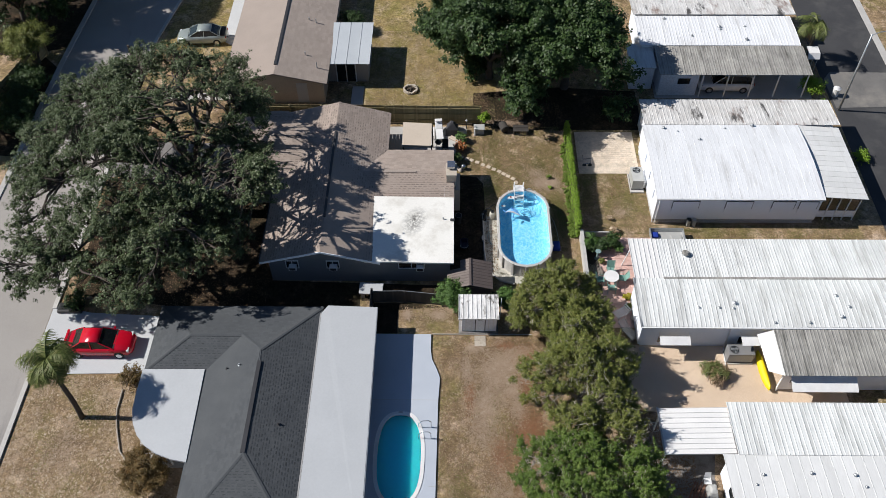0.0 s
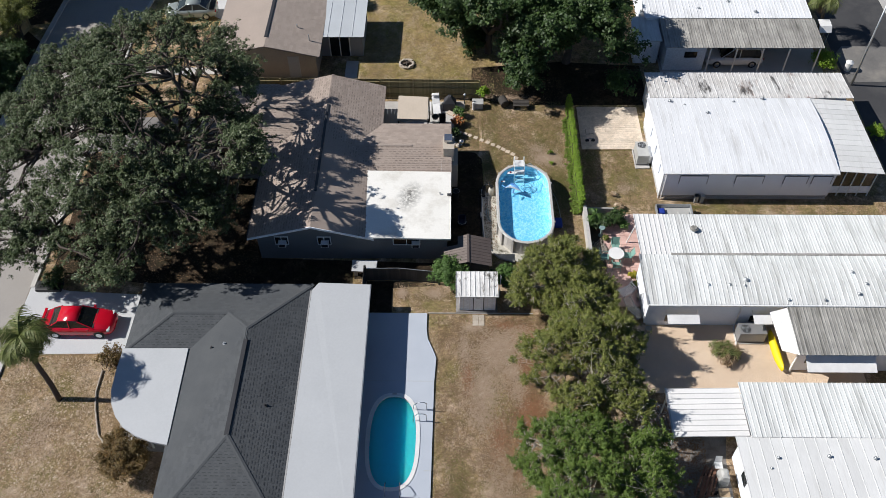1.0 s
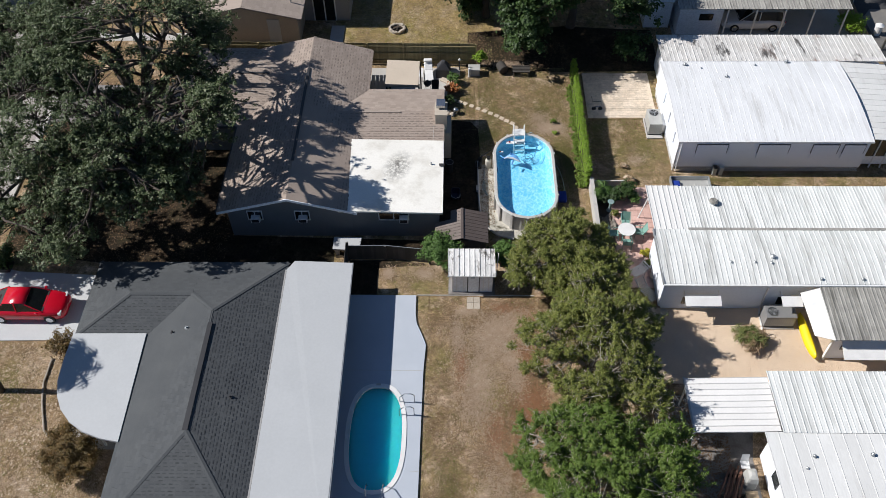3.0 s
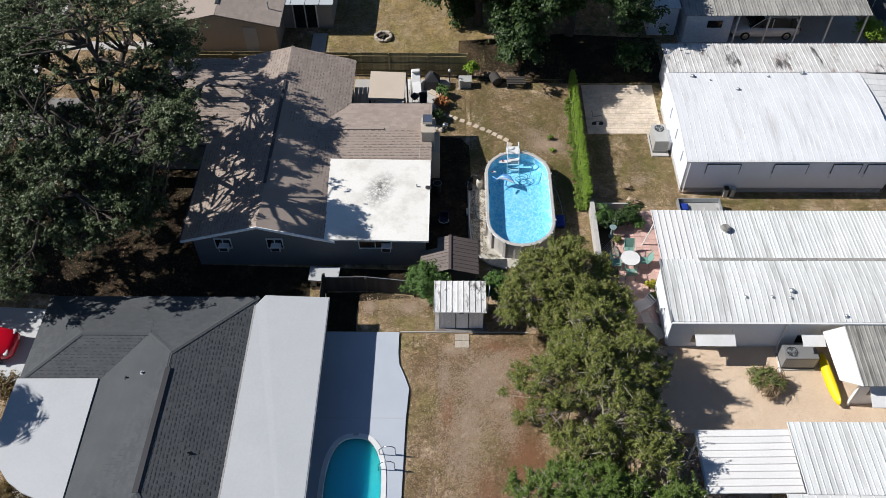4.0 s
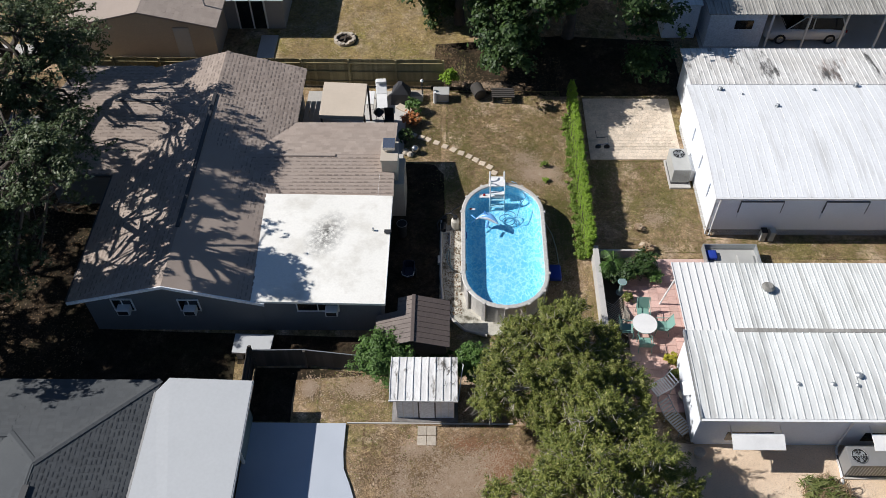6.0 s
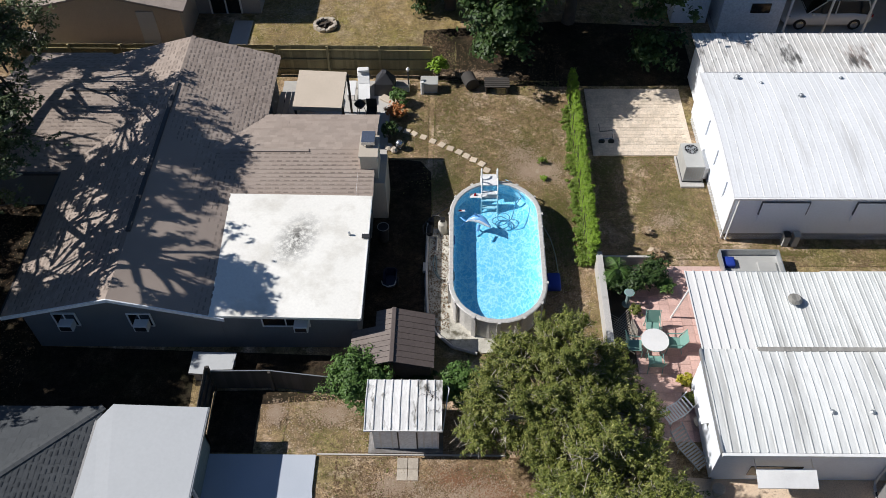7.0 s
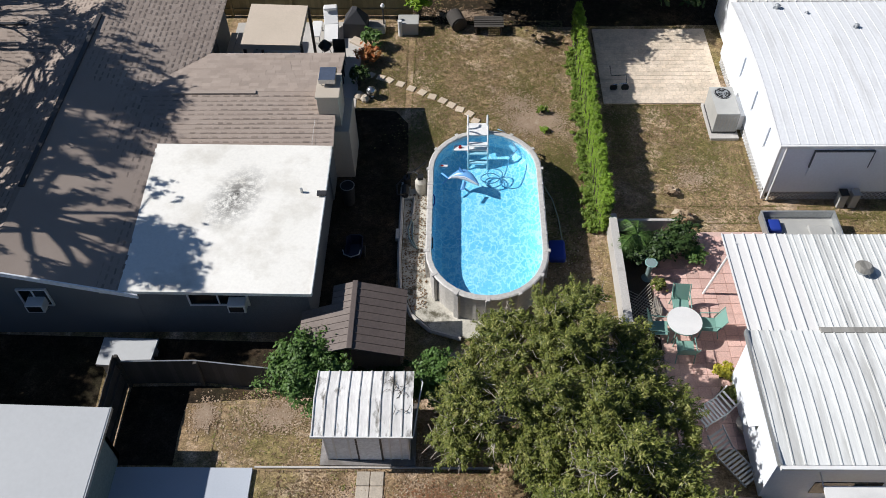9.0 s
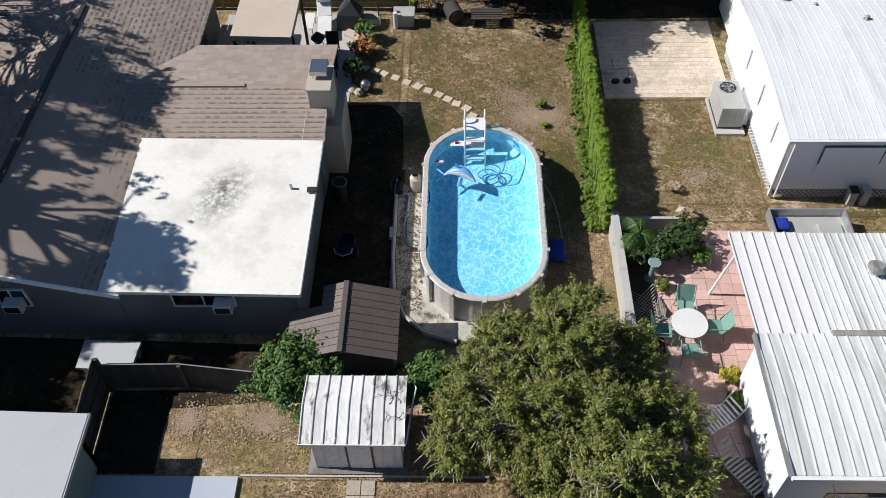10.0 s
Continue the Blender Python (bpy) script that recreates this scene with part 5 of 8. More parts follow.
home_c()
for x, y, s in ((15.95, 32.6, 0.1), (17.25, 32.6, 0.1), (18.15, 32.55, 0.1), (18.3, 32.95, 0.16), (25.0, 33.6, 0.12), (25.6, 32.7, 0.12), (24.95, 31.95, 0.12), (20.6, 31.5, 0.08), (22.8, 31.5, 0.08)):
    roof_vent(x, y, 2.68, s * 0.75)
tv = thing("roof_turbine", (15.95, 37.3, 2.42), "dark grey round roof turbine vent", "roof vent")
part("neck", disc(bmesh.new(), 15.95, 37.3, 2.36, 2.62, 0.16, 14), GALV, tv)
part("dome", disc(bmesh.new(), 15.95, 37.3, 2.62, 2.74, 0.27, 16, r2=0.16), GREY_METAL, tv)


def home_d():
    h = thing("mobile_home", (22, 22, 0), "white mobile home with ribbed sheet roofs and patio cover", "mobile home")
    wall_box("wall", 16.7, 22.4, 30.0, 25.6, 0.2, 2.2, WHITE_WALL, h)
    wall_box("wall", 15.9, 14.5, 30.0, 22.4, 0.2, 2.2, WHITE_WALL, h)
    sheet_roof(h, 16.42, 31.2, [22.45, 25.92], [2.5, 2.38], 0.52, OLD_METAL, 0.035, 0.05, True)
    ys, zs = arch(14.4, 22.5, 2.45, 2.45, 0.2, 8)
    sheet_roof(h, 15.55, 31.2, ys, zs, 0.6, MATT_METAL, 0.014, 0.05, False)
    sheet_roof(h, 22.6, 25.6, [12.35, 16.42], [2.14, 2.3], 0.34, NEW_METAL, 0.05, 0.08, False, across=True)
    part("fascia", boxed(12.28, 22.55, 2.05, 12.36, 25.65, 2.2), GALV, h)
    for y in (22.8, 25.3):
        part("post", boxed(12.4, y - 0.04, 0.0, 12.48, y + 0.04, 2.1), TRIM, h)
    part("window", boxed(15.86, 20.2, 1.1, 15.9, 20.9, 1.9), GLASS, h)
    return h


home_d()
for x, y, s in ((17.5, 21.2, 0.06), (20.2, 21.3, 0.07), (22.6, 21.2, 0.07), (17.0, 20.6, 0.05), (23.0, 20.5, 0.06), (25.5, 22.0, 0.06)):
    roof_vent(x, y, 2.58, s)


# ---- sheds, fences ----
def metal_shed():
    s = thing("garden_shed", (1.8, 33.2, 0.05), "small white metal garden shed with stained ribbed roof", "shed")
    x0, x1, y0, y1 = 0.72, 3.0, 32.55, 34.1
    bm = boxed(x0, y0, 0.05, x1, y1, 1.72)
    part("wall", bm, SHED_WALL, s)
    for x in (x0, 0.95, 1.35, 2.45, 2.75, x1 - 0.05):
        part("wall_rib", boxed(x, y0 - 0.02, 0.06, x + 0.05, y0, 1.71), TRIM, s)
    d = part("door", boxed(1.62, y0 - 0.03, 0.08, 2.22, y0 - 0.004, 1.62), SHED_WALL, s, "pale sliding door")
    part("handle", boxed(1.75, y0 - 0.05, 1.35, 2.0, y0 - 0.03, 1.4), DARKTRIM, d, "black handle")
    part("door_frame", box(boxed(2.22, y0 - 0.04, 0.05, 2.27, y0 - 0.004, 1.68), 1.57, y0 - 0.04, 0.05, 1.62, y0 - 0.004, 1.68), DARKTRIM, s)
    sheet_roof(s, 0.48, 3.13, [32.35, 33.35, 34.3], [1.76, 1.96, 1.8], 0.3, SHED_METAL, 0.035, 0.045, False)
    part("eave_trim", boxed(0.46, 32.32, 1.68, 3.15, 32.37, 1.76), TRIM, s)
    bm = bmesh.new()
    pipe(bm, [(3.16, 32.37, 1.72), (3.3, 33.6, 1.75), (3.36, 34.0, 1.7), (3.28, 34.2, 1.6)], 0.02, 6)
    part("loose_trim", bm, TRIM, s, "bent loose metal trim")
    return s


metal_shed()


def brown_shed():
    s = thing("garden_shed", (1.3, 36.2, 0), "brown metal shed, ribbed roof coloured paler on the sunlit slopes", "shed")
    part("wall", boxed(0.75, 35.2, 0, 2.65, 37.15, 1.45), BROWN_METAL, s)
    part("wall", boxed(-0.1, 35.4, 0, 0.75, 36.5, 1.25), BROWN_METAL, s)
    sheet_roof(s, 34.98, 37.35, [1.28, 2.8], [1.9, 1.48], 0.26, BROWN_METAL, 0.018, 0.03, False, across=True)
    # west slopes get the paler sheet, so the sun's side is coloured in
    sheet_roof(s, 36.66, 37.35, [0.6, 1.28], [1.66, 1.9], 0.23, BROWN_METAL_SUNLIT, 0.018, 0.03, False, across=True)
    sheet_roof(s, 35.0, 36.66, [-0.3, 1.28], [1.34, 1.9], 0.24, BROWN_METAL_SUNLIT, 0.018, 0.03, False, across=True)
    part("ridge_cap", boxed(1.2, 34.97, 1.88, 1.36, 37.36, 1.94, bevel=0.02), BROWN_METAL, s)
    return s


brown_shed()


def board_fence(name, label, p, q, h, material, pale=None, wide=0.14, rails=True):
    f = thing(name, ((p[0] + q[0]) / 2, (p[1] + q[1]) / 2, 0), label, "fence")
    d = Vector((q[0] - p[0], q[1] - p[1], 0))
    n = max(1, int(d.length / wide))
    a = math.atan2(d.y, d.x)
    rnd = random.Random(int(abs(p[0] * 10 + p[1])))
    unit = mesh_of("board", boxed(0.0, -0.011, 0.02, d.length / n + 0.025, 0.011, 1.0), material)
    for i in range(n):
        ob = new("board", unit)
        c = Vector((p[0], p[1], 0)) + d * (i / n)
        ob.matrix_basis = pose(c.x, c.y, 0, 0, rnd.uniform(-0.5, 0.5), math.degrees(a)) @ Matrix.Diagonal((1, 1, h * rnd.uniform(0.985, 1.01), 1))
        hang(ob, f)
    s = Vector((-d.y, d.x, 0)).normalized()
    if rails:
        for z in (h * 0.2, h * 0.55, h * 0.86):
            bm = bmesh.new()
            tube(bm, Vector((*p, z)) - s * 0.04, Vector((*q, z)) - s * 0.04, 0.035, n=4)
            part("rail", bm, pale or material, f)
    m = max(1, int(d.length / 2.4))
    for i in range(m + 1):
        c = Vector((*p, 0)) + d * i / m - s * 0.08
        part("post", boxed(c.x - 0.05, c.y - 0.05, -0.02, c.x + 0.05, c.y + 0.05, h * 1.0), pale or material, f)
    return f


board_fence("wooden_fence", "weathered brown board fence behind the houses", (-18.5, 53.6), (2.3, 53.35), 1.85, WOOD_FENCE)
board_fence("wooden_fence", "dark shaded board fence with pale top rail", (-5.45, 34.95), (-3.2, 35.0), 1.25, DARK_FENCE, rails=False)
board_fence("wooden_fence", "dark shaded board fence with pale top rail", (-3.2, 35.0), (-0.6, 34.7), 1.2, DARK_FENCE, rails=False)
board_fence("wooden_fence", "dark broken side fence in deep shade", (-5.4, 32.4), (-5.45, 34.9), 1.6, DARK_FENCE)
toprail = thing("fence_cap", (-3.2, 35.0, 1.24), "pale bent top strip on the dark fence", "fence rail")
part("strip", pipe(bmesh.new(), [(-5.45, 34.93, 1.27), (-3.2, 34.97, 1.27), (-0.9, 34.72, 1.24)], 0.02, 5), GALV, toprail)

lowwall = thing("garden_wall", (9.4, 39, 0), "pale low block wall along the lot line", "wall", kind="structure")
part("blocks", boxed(9.32, 36.2, 0, 9.5, 40.9, 0.85, bevel=0.01), CONCRETE, lowwall)
part("cap", boxed(9.28, 36.15, 0.85, 9.54, 40.95, 0.92, bevel=0.012), CONCRETE, lowwall)
bm = boxed(9.6, 40.95, 0, 11.6, 41.05, 0.55, bevel=0.01)
setting("garden_wall_return", bm, CONCRETE, "short grey block wall behind the plants", "wall")


# ---- above-ground pool ----
def ground_pool():
    cx, cy, rx, half = 5.22, 40.84, 1.84, 1.82
    p = thing("above_ground_pool", (cx, cy, 0), "oval above-ground pool with beige wall and blue water", "swimming pool")

    def ring(d, z):
        return [(x, y, z) for x, y in stadium(cx, cy, rx - d, half, 16)]

    def skin(layers, close=False):
        bm = bmesh.new()
        lay = [[bm.verts.new(v) for v in r] for r in layers]
        for a, b in zip(lay, lay[1:]):
            for i in range(len(a)):
                bm.faces.new((a[i], a[(i + 1) % len(a)], b[(i + 1) % len(a)], b[i]))
        if close:
            bm.faces.new(lay[-1])
        return bm

    part("pool_wall", skin([ring(0.0, 0.02), ring(0.0, 1.27), ring(0.03, 1.27)]), POOL_WALL, p, "beige corrugated pool wall")
    part("liner", skin([ring(0.03, 1.27), ring(0.03, 0.66), ring(0.18, 0.54), ring(0.4, 0.5)], True), LINER, p, "blue vinyl liner with painted-on caustic light")
    bm = skin([ring(-0.1, 1.26), ring(-0.1, 1.3), ring(-0.06, 1.325), ring(0.08, 1.325), ring(0.1, 1.3), ring(0.1, 1.27)])
    part("top_rail", bm, POOL_WALL, p, "pale beige top rail", smooth=False)
    bm = bmesh.new()
    bm.faces.new([bm.verts.new(v) for v in ring(0.032, 1.08)])
    w = part("water", bm, WATER, p, "rippled clear blue water")
    if w.data.polygons[0].normal.z < 0:
        w.data.flip_normals()
    st = stadium(cx, cy, rx + 0.06, half, 6)
    for i, (x, y) in enumerate(st):
        a = math.atan2(y - (cy + max(-half, min(half, y - cy))), x - cx)
        bm = boxed(-0.05, -0.09, 0.0, 0.06, 0.09, 1.26, bevel=0.015)
        bm.transform(Matrix.Translation((x, y, 0)) @ Matrix.Rotation(a, 4, "Z"))
        up = part("upright", bm, POOL_WALL, p)
        bm = boxed(-0.11, -0.06, 1.27, 0.09, 0.06, 1.335, bevel=0.015)
        bm.transform(Matrix.Translation((x, y, 0)) @ Matrix.Rotation(a, 4, "Z"))
        part("rail_cover", bm, POOL_WALL, up)
    for s in (-1.1, 0.0, 1.1):
        for sx in (-1, 1):
            bm = boxed(min(0, sx * 0.06), -0.09, 0, max(0, sx * 0.06), 0.09, 1.26, bevel=0.01)
            bm.transform(Matrix.Translation((cx + sx * (rx + 0.01), cy + s, 0)))
            up = part("upright", bm, POOL_WALL, p)
            bm = boxed(-0.1, -0.06, 1.27, 0.1, 0.06, 1.335, bevel=0.015)
            bm.transform(Matrix.Translation((cx + sx * rx, cy + s, 0)))
            part("rail_cover", bm, POOL_WALL, up)
    return p


ground_pool()

# ---- trees and hedges ----
def along(path, k):
    """The point at share k of a line of points."""
    f = max(0.0, min(0.9999, k)) * (len(path) - 1)
    return path[int(f)].lerp(path[int(f) + 1], f - int(f))


def live_oak():
    """A spreading live oak: leaders from one fork, clumps of foliage round their ends, open between them."""
    rnd = random.Random(4)
    root = thing("oak_tree", (-18.9, 43.5, 0), "large live oak with grey-green leaves and open limbs", "tree")
    fork = Vector((-18.4, 43.5, 4.3))
    part("trunk", pipe(bmesh.new(), [(-18.9, 43.5, -0.1), (-18.85, 43.5, 0.4), (-18.7, 43.4, 2.4), fork + Vector((0.05, 0, 0.25))], 0.62, 12, 0.42), BARK, root, smooth=True)
    leaders = [
        [(-17.6, 43.4, 6.7), (-17.3, 43.3, 9.2), (-17.8, 44, 10.6)],
        [(-16.5, 44, 6.3), (-15.3, 44.9, 8.1), (-14.1, 45.7, 8.6)],
        [(-17.1, 41.9, 6), (-15.4, 40.1, 7.4), (-13.1, 38.8, 8.1)],
        [(-18.4, 40.8, 5.8), (-18.2, 38, 7.7), (-18.2, 34.5, 7.2)],
        [(-20.7, 42.7, 6), (-23.4, 41.1, 7.4), (-26.7, 39.9, 6.3)],
        [(-20.2, 45.3, 6.2), (-23, 46.1, 7.5), (-26.6, 44.5, 7.2)],
        [(-20.3, 46.6, 5.9), (-23.4, 49.0, 6.6), (-26.4, 50.0, 6.3)],
        [(-18, 46, 5.8), (-17.3, 49.2, 6.7), (-18.6, 52.2, 7)],
        [(-20, 41, 5.5), (-21.9, 37.7, 6.3), (-25.3, 35.3, 4)],
    ]
    leaders = [[fork - Vector((0, 0, 0.2))] + [Vector(p) for p in w] for w in leaders]
    top = [(-20.3, 44.8, 10.6, 1.7), (-17.9, 45.7, 11.1, 1.6), (-19.9, 42.6, 10.7, 1.5), (-18.2, 43, 11.4, 1.6), (-18.7, 39.4, 10, 1.7), (-16.2, 44.3, 10.6, 1.6), (-14.9, 45.2, 9.7, 1.6), (-15.2, 42.2, 9.3, 1.3), (-17.4, 46.5, 9.3, 1.5), (-19, 47.4, 10.2, 1.5)]
    east = [(-13.2, 38.7, 8.5, 1.4), (-12.2, 40, 8.5, 1.2), (-14.2, 39.5, 8.3, 1.3), (-13.2, 37.6, 8, 1.2), (-15.1, 38, 7.9, 1.4), (-16.5, 39.5, 8.4, 1.2), (-13.4, 45.3, 8.6, 1.4), (-14.4, 46.8, 8.1, 1.5), (-14.9, 49.2, 7.7, 1.5), (-14.2, 47.9, 5.5, 1.1), (-16, 50.2, 7, 1.3), (-13, 38.8, 5.5, 1), (-13.5, 43.2, 7, 1), (-12.2, 38.3, 9.4, 0.95), (-11.6, 37.7, 8.9, 0.7)]
    north = [(-18.6, 51.9, 7.4, 1.5), (-21, 51.6, 7.3, 1.5), (-16.6, 51.4, 7.4, 1.2), (-20.1, 50.7, 8.6, 1.6), (-22.6, 49.9, 8.4, 1.7), (-24.9, 47.8, 7.8, 1.7), (-22.2, 47.5, 7.4, 1.1), (-21.9, 42.7, 9.2, 1.4), (-21.4, 41.0, 8.9, 1.2), (-22.4, 44.2, 9.4, 1.2), (-20.9, 46.2, 9.7, 1.3)]
    west = [(-23.1, 39.9, 8.5, 1.8), (-26.9, 43.6, 7.6, 1.7), (-27.2, 39.7, 6.4, 1.7), (-26.7, 37.3, 3.9, 1.4), (-25.5, 35.1, 4, 1.4), (-23.6, 45.5, 8.2, 1.7), (-25.1, 42.3, 8.3, 1.8), (-24.7, 38.1, 6.1, 1.6), (-29, 36.9, 4.2, 1.4), (-27.5, 34.9, 3.8, 1.3), (-28.4, 42.2, 6.5, 1.5), (-27.2, 45.5, 7, 1.4), (-25.1, 43.8, 5.6, 1.3), (-29, 39.3, 5.3, 1.3), (-27.4, 47.9, 6.6, 1.5), (-26.6, 50.0, 6.6, 1.4), (-25.1, 51.3, 6.7, 1.4), (-23.6, 51.5, 6.8, 1.3), (-24.8, 48.6, 6.4, 1.3), (-28.3, 45.6, 6.5, 1.4), (-28.9, 43.9, 6.2, 1.3), (-26.0, 46.6, 6.4, 1.3), (-27.0, 41.5, 5.6, 1.3), (-28.8, 47.2, 5.6, 1.1), (-29.2, 48.6, 6.0, 1.3), (-28.2, 50.8, 6.0, 1.3), (-26.4, 52.4, 6.2, 1.3), (-24.6, 53.0, 6.2, 1.2), (-30.1, 45.4, 5.6, 1.3), (-30.2, 42.6, 5.2, 1.2), (-27.6, 33.6, 4.0, 1.2), (-25.6, 33.4, 4.0, 1.2), (-29.6, 34.6, 4.4, 1.2), (-26.6, 35.8, 5.0, 1.2)]
    south = [(-17.6, 35.7, 8.1, 1.6), (-16.1, 36.9, 6.9, 1.3), (-18.5, 33.5, 7.4, 1.5), (-21.3, 33.9, 5.5, 1.6), (-21.3, 36.2, 7.8, 1.7), (-18.9, 37.3, 9.1, 1.5), (-23.3, 36.5, 6.3, 1.6), (-19.4, 32.5, 4.6, 1.3), (-16.4, 33.8, 5.8, 1.2), (-23.5, 34.1, 4, 1.4), (-22, 38.4, 8.4, 1.5), (-15, 34.2, 6.7, 1), (-17.8, 34.6, 4.6, 1.2), (-16.8, 37.4, 4.6, 1), (-21.3, 32.5, 3.2, 1.2)]
    inner = [(-20.8, 44.6, 8.6, 1.4), (-19.2, 41.3, 8.8, 1.4), (-14.3, 45.9, 8.0, 1.3), (-13.4, 42.7, 7.0, 1.1), (-14.7, 40.6, 6.6, 1.0), (-18.2, 38.8, 8.4, 1.3), (-16.2, 37.8, 8.2, 1.2), (-22.1, 42.3, 8.6, 1.3), (-16.8, 47.4, 8.8, 1.3), (-19.1, 47.5, 9.2, 1.3)]
    low = [(-20.0, 36.6, 6.4, 1.3), (-20.4, 35.0, 5.2, 1.3), (-14.3, 35.8, 4.4, 0.9), (-14.7, 36.8, 6.0, 1.1), (-18.3, 37.6, 6.6, 1.2), (-15.7, 36.6, 4.6, 1.1), (-22.8, 51.8, 7.6, 1.4), (-24.3, 50.0, 7.8, 1.3), (-13.5, 44.2, 6.2, 1.1), (-12.7, 42.1, 5.8, 1.0), (-13.1, 39.9, 6.0, 1.1), (-14.2, 38.6, 5.6, 1.1), (-13.8, 47.0, 6.6, 1.1), (-17.9, 42.9, 7.6, 0.9), (-16.1, 43.0, 7.2, 0.9), (-18.2, 47.0, 8.4, 1.1)]
    heart = [(-21.4, 44.4, 8.6, 1.1), (-20.5, 41.8, 8.4, 1.1), (-19.6, 40.3, 7.6, 1.0), (-18.3, 41.3, 7.2, 1.0), (-16.8, 44.1, 7.4, 1.0), (-15.5, 42.6, 7.0, 1.0), (-14.9, 45.4, 7.8, 1.1), (-16.2, 40.9, 6.8, 1.0), (-21.4, 39.5, 7.6, 1.2), (-18.4, 45.6, 9.0, 0.9)]
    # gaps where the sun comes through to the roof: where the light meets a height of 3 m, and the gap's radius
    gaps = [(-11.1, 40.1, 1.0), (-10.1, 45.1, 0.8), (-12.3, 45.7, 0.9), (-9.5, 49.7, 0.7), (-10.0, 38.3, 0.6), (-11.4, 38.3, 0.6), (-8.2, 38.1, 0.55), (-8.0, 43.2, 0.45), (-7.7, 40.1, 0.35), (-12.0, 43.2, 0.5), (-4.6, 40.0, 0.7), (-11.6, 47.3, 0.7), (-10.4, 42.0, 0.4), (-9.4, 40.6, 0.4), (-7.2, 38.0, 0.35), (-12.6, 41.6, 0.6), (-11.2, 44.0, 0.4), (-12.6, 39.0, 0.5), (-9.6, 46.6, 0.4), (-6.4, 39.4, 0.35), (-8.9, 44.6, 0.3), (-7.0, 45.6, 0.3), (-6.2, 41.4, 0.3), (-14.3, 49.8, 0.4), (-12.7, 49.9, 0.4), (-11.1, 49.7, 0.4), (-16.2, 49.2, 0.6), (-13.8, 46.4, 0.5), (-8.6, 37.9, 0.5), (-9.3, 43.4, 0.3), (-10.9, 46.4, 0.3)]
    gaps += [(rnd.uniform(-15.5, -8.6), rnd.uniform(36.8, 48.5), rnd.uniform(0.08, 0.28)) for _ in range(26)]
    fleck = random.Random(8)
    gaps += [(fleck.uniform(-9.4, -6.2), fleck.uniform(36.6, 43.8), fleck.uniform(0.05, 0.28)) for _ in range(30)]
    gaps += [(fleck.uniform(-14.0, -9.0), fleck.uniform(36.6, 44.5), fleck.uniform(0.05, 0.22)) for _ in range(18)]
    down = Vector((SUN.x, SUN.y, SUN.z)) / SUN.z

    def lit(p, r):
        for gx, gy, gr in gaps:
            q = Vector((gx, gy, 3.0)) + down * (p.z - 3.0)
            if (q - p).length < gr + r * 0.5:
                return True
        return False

    wood = [bmesh.new() for _ in leaders]
    for bm, way in zip(wood, leaders):
        line = [along(way, i / 9) + Vector((rnd.gauss(0, 0.1), rnd.gauss(0, 0.1), rnd.gauss(0, 0.08))) * (0 < i < 9) for i in range(10)]
        pipe(bm, line, 0.25, 8, 0.07)
    tufts, sizes = [], []
    clumps = top + east + north + west + south + inner + low + heart
    # looser foliage between neighbouring clumps
    for m, p in enumerate(clumps[:]):
        for q in clumps[:m]:
            d = (Vector(p[:3]) - Vector(q[:3])).length
            if d < 3.7 and rnd.random() < 0.4:
                mid = [a * 0.5 + b * 0.5 + rnd.gauss(0, 0.35) for a, b in zip(p[:3], q[:3])]
                clumps.append((*mid, 0.7))
    for x, y, z, r in clumps:
        c = Vector((x, y, z))
        k, at = min(((k, w) for k in range(len(leaders)) for w in (0.35, 0.5, 0.65, 0.8, 0.95)), key=lambda kw: (along(leaders[kw[0]], kw[1]) - c).length + 0.6 * abs(along(leaders[kw[0]], kw[1]).z > c.z))
        a = along(leaders[k], at)
        bend = a.lerp(c, 0.5) + Vector((rnd.gauss(0, 0.4), rnd.gauss(0, 0.4), rnd.uniform(-0.3, 0.5)))
        arm = [a, a.lerp(bend, 0.5) + Vector((rnd.gauss(0, 0.12), rnd.gauss(0, 0.12), 0)), bend, bend.lerp(c, 0.6), c]
        pipe(wood[k], arm, 0.1, 6, 0.04)
        for _ in range(int(3 + 11 * r)):
            d = Vector((rnd.gauss(0, 1), rnd.gauss(0, 1), rnd.gauss(0.25, 0.8))).normalized() * rnd.uniform(0.35, 1.12) ** 0.7
            p = c + Vector((d.x * r, d.y * r, d.z * r * 0.62))
            size = rnd.uniform(0.3, 0.66)
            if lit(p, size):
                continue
            tufts.append(tuple(p))
            sizes.append(size)
            q = along(arm, rnd.uniform(0.55, 1.0))
            pipe(wood[k], [q, q.lerp(p, 0.5) + Vector((rnd.gauss(0, 0.15), rnd.gauss(0, 0.15), 0.08)), p], 0.042, 4, 0.015)
    for bm in wood:
        part("limb", bm, BARK, root, smooth=True)
    leaves("crown", tufts, sizes, 310000, 0.15, OAK_LEAF, root, 4, 0.75, 0.25, aspect=0.5, sprigs=10, sprig=0.26)
    return root


live_oak()
spots = [s for s in crown_spots(3.4, 57.6, 1.0, 8.6, 5.2, 6.4, 96, 7, 0.2, 0.25) if s[1] > 56.4 - 0.95 * max(0.0, s[0])]
tree("broadleaf_tree", "dense dark green broadleaf tree beyond the fence", (3.2, 59.3, 0), (3.2, 59.2, 2.0), spots, 1.4, 115000, 0.23, DARK_LEAF, BARK, 0.28, 8, 0.8, 0.35, 0.4, 0.6, "trees beyond the fence", 0, 20, 0.26)
spots = [s for s in crown_spots(9.4, 57.7, 0.9, 7.6, 4.5, 6.2, 90, 9, 0.2, 0.25) if s[1] > 53.6]
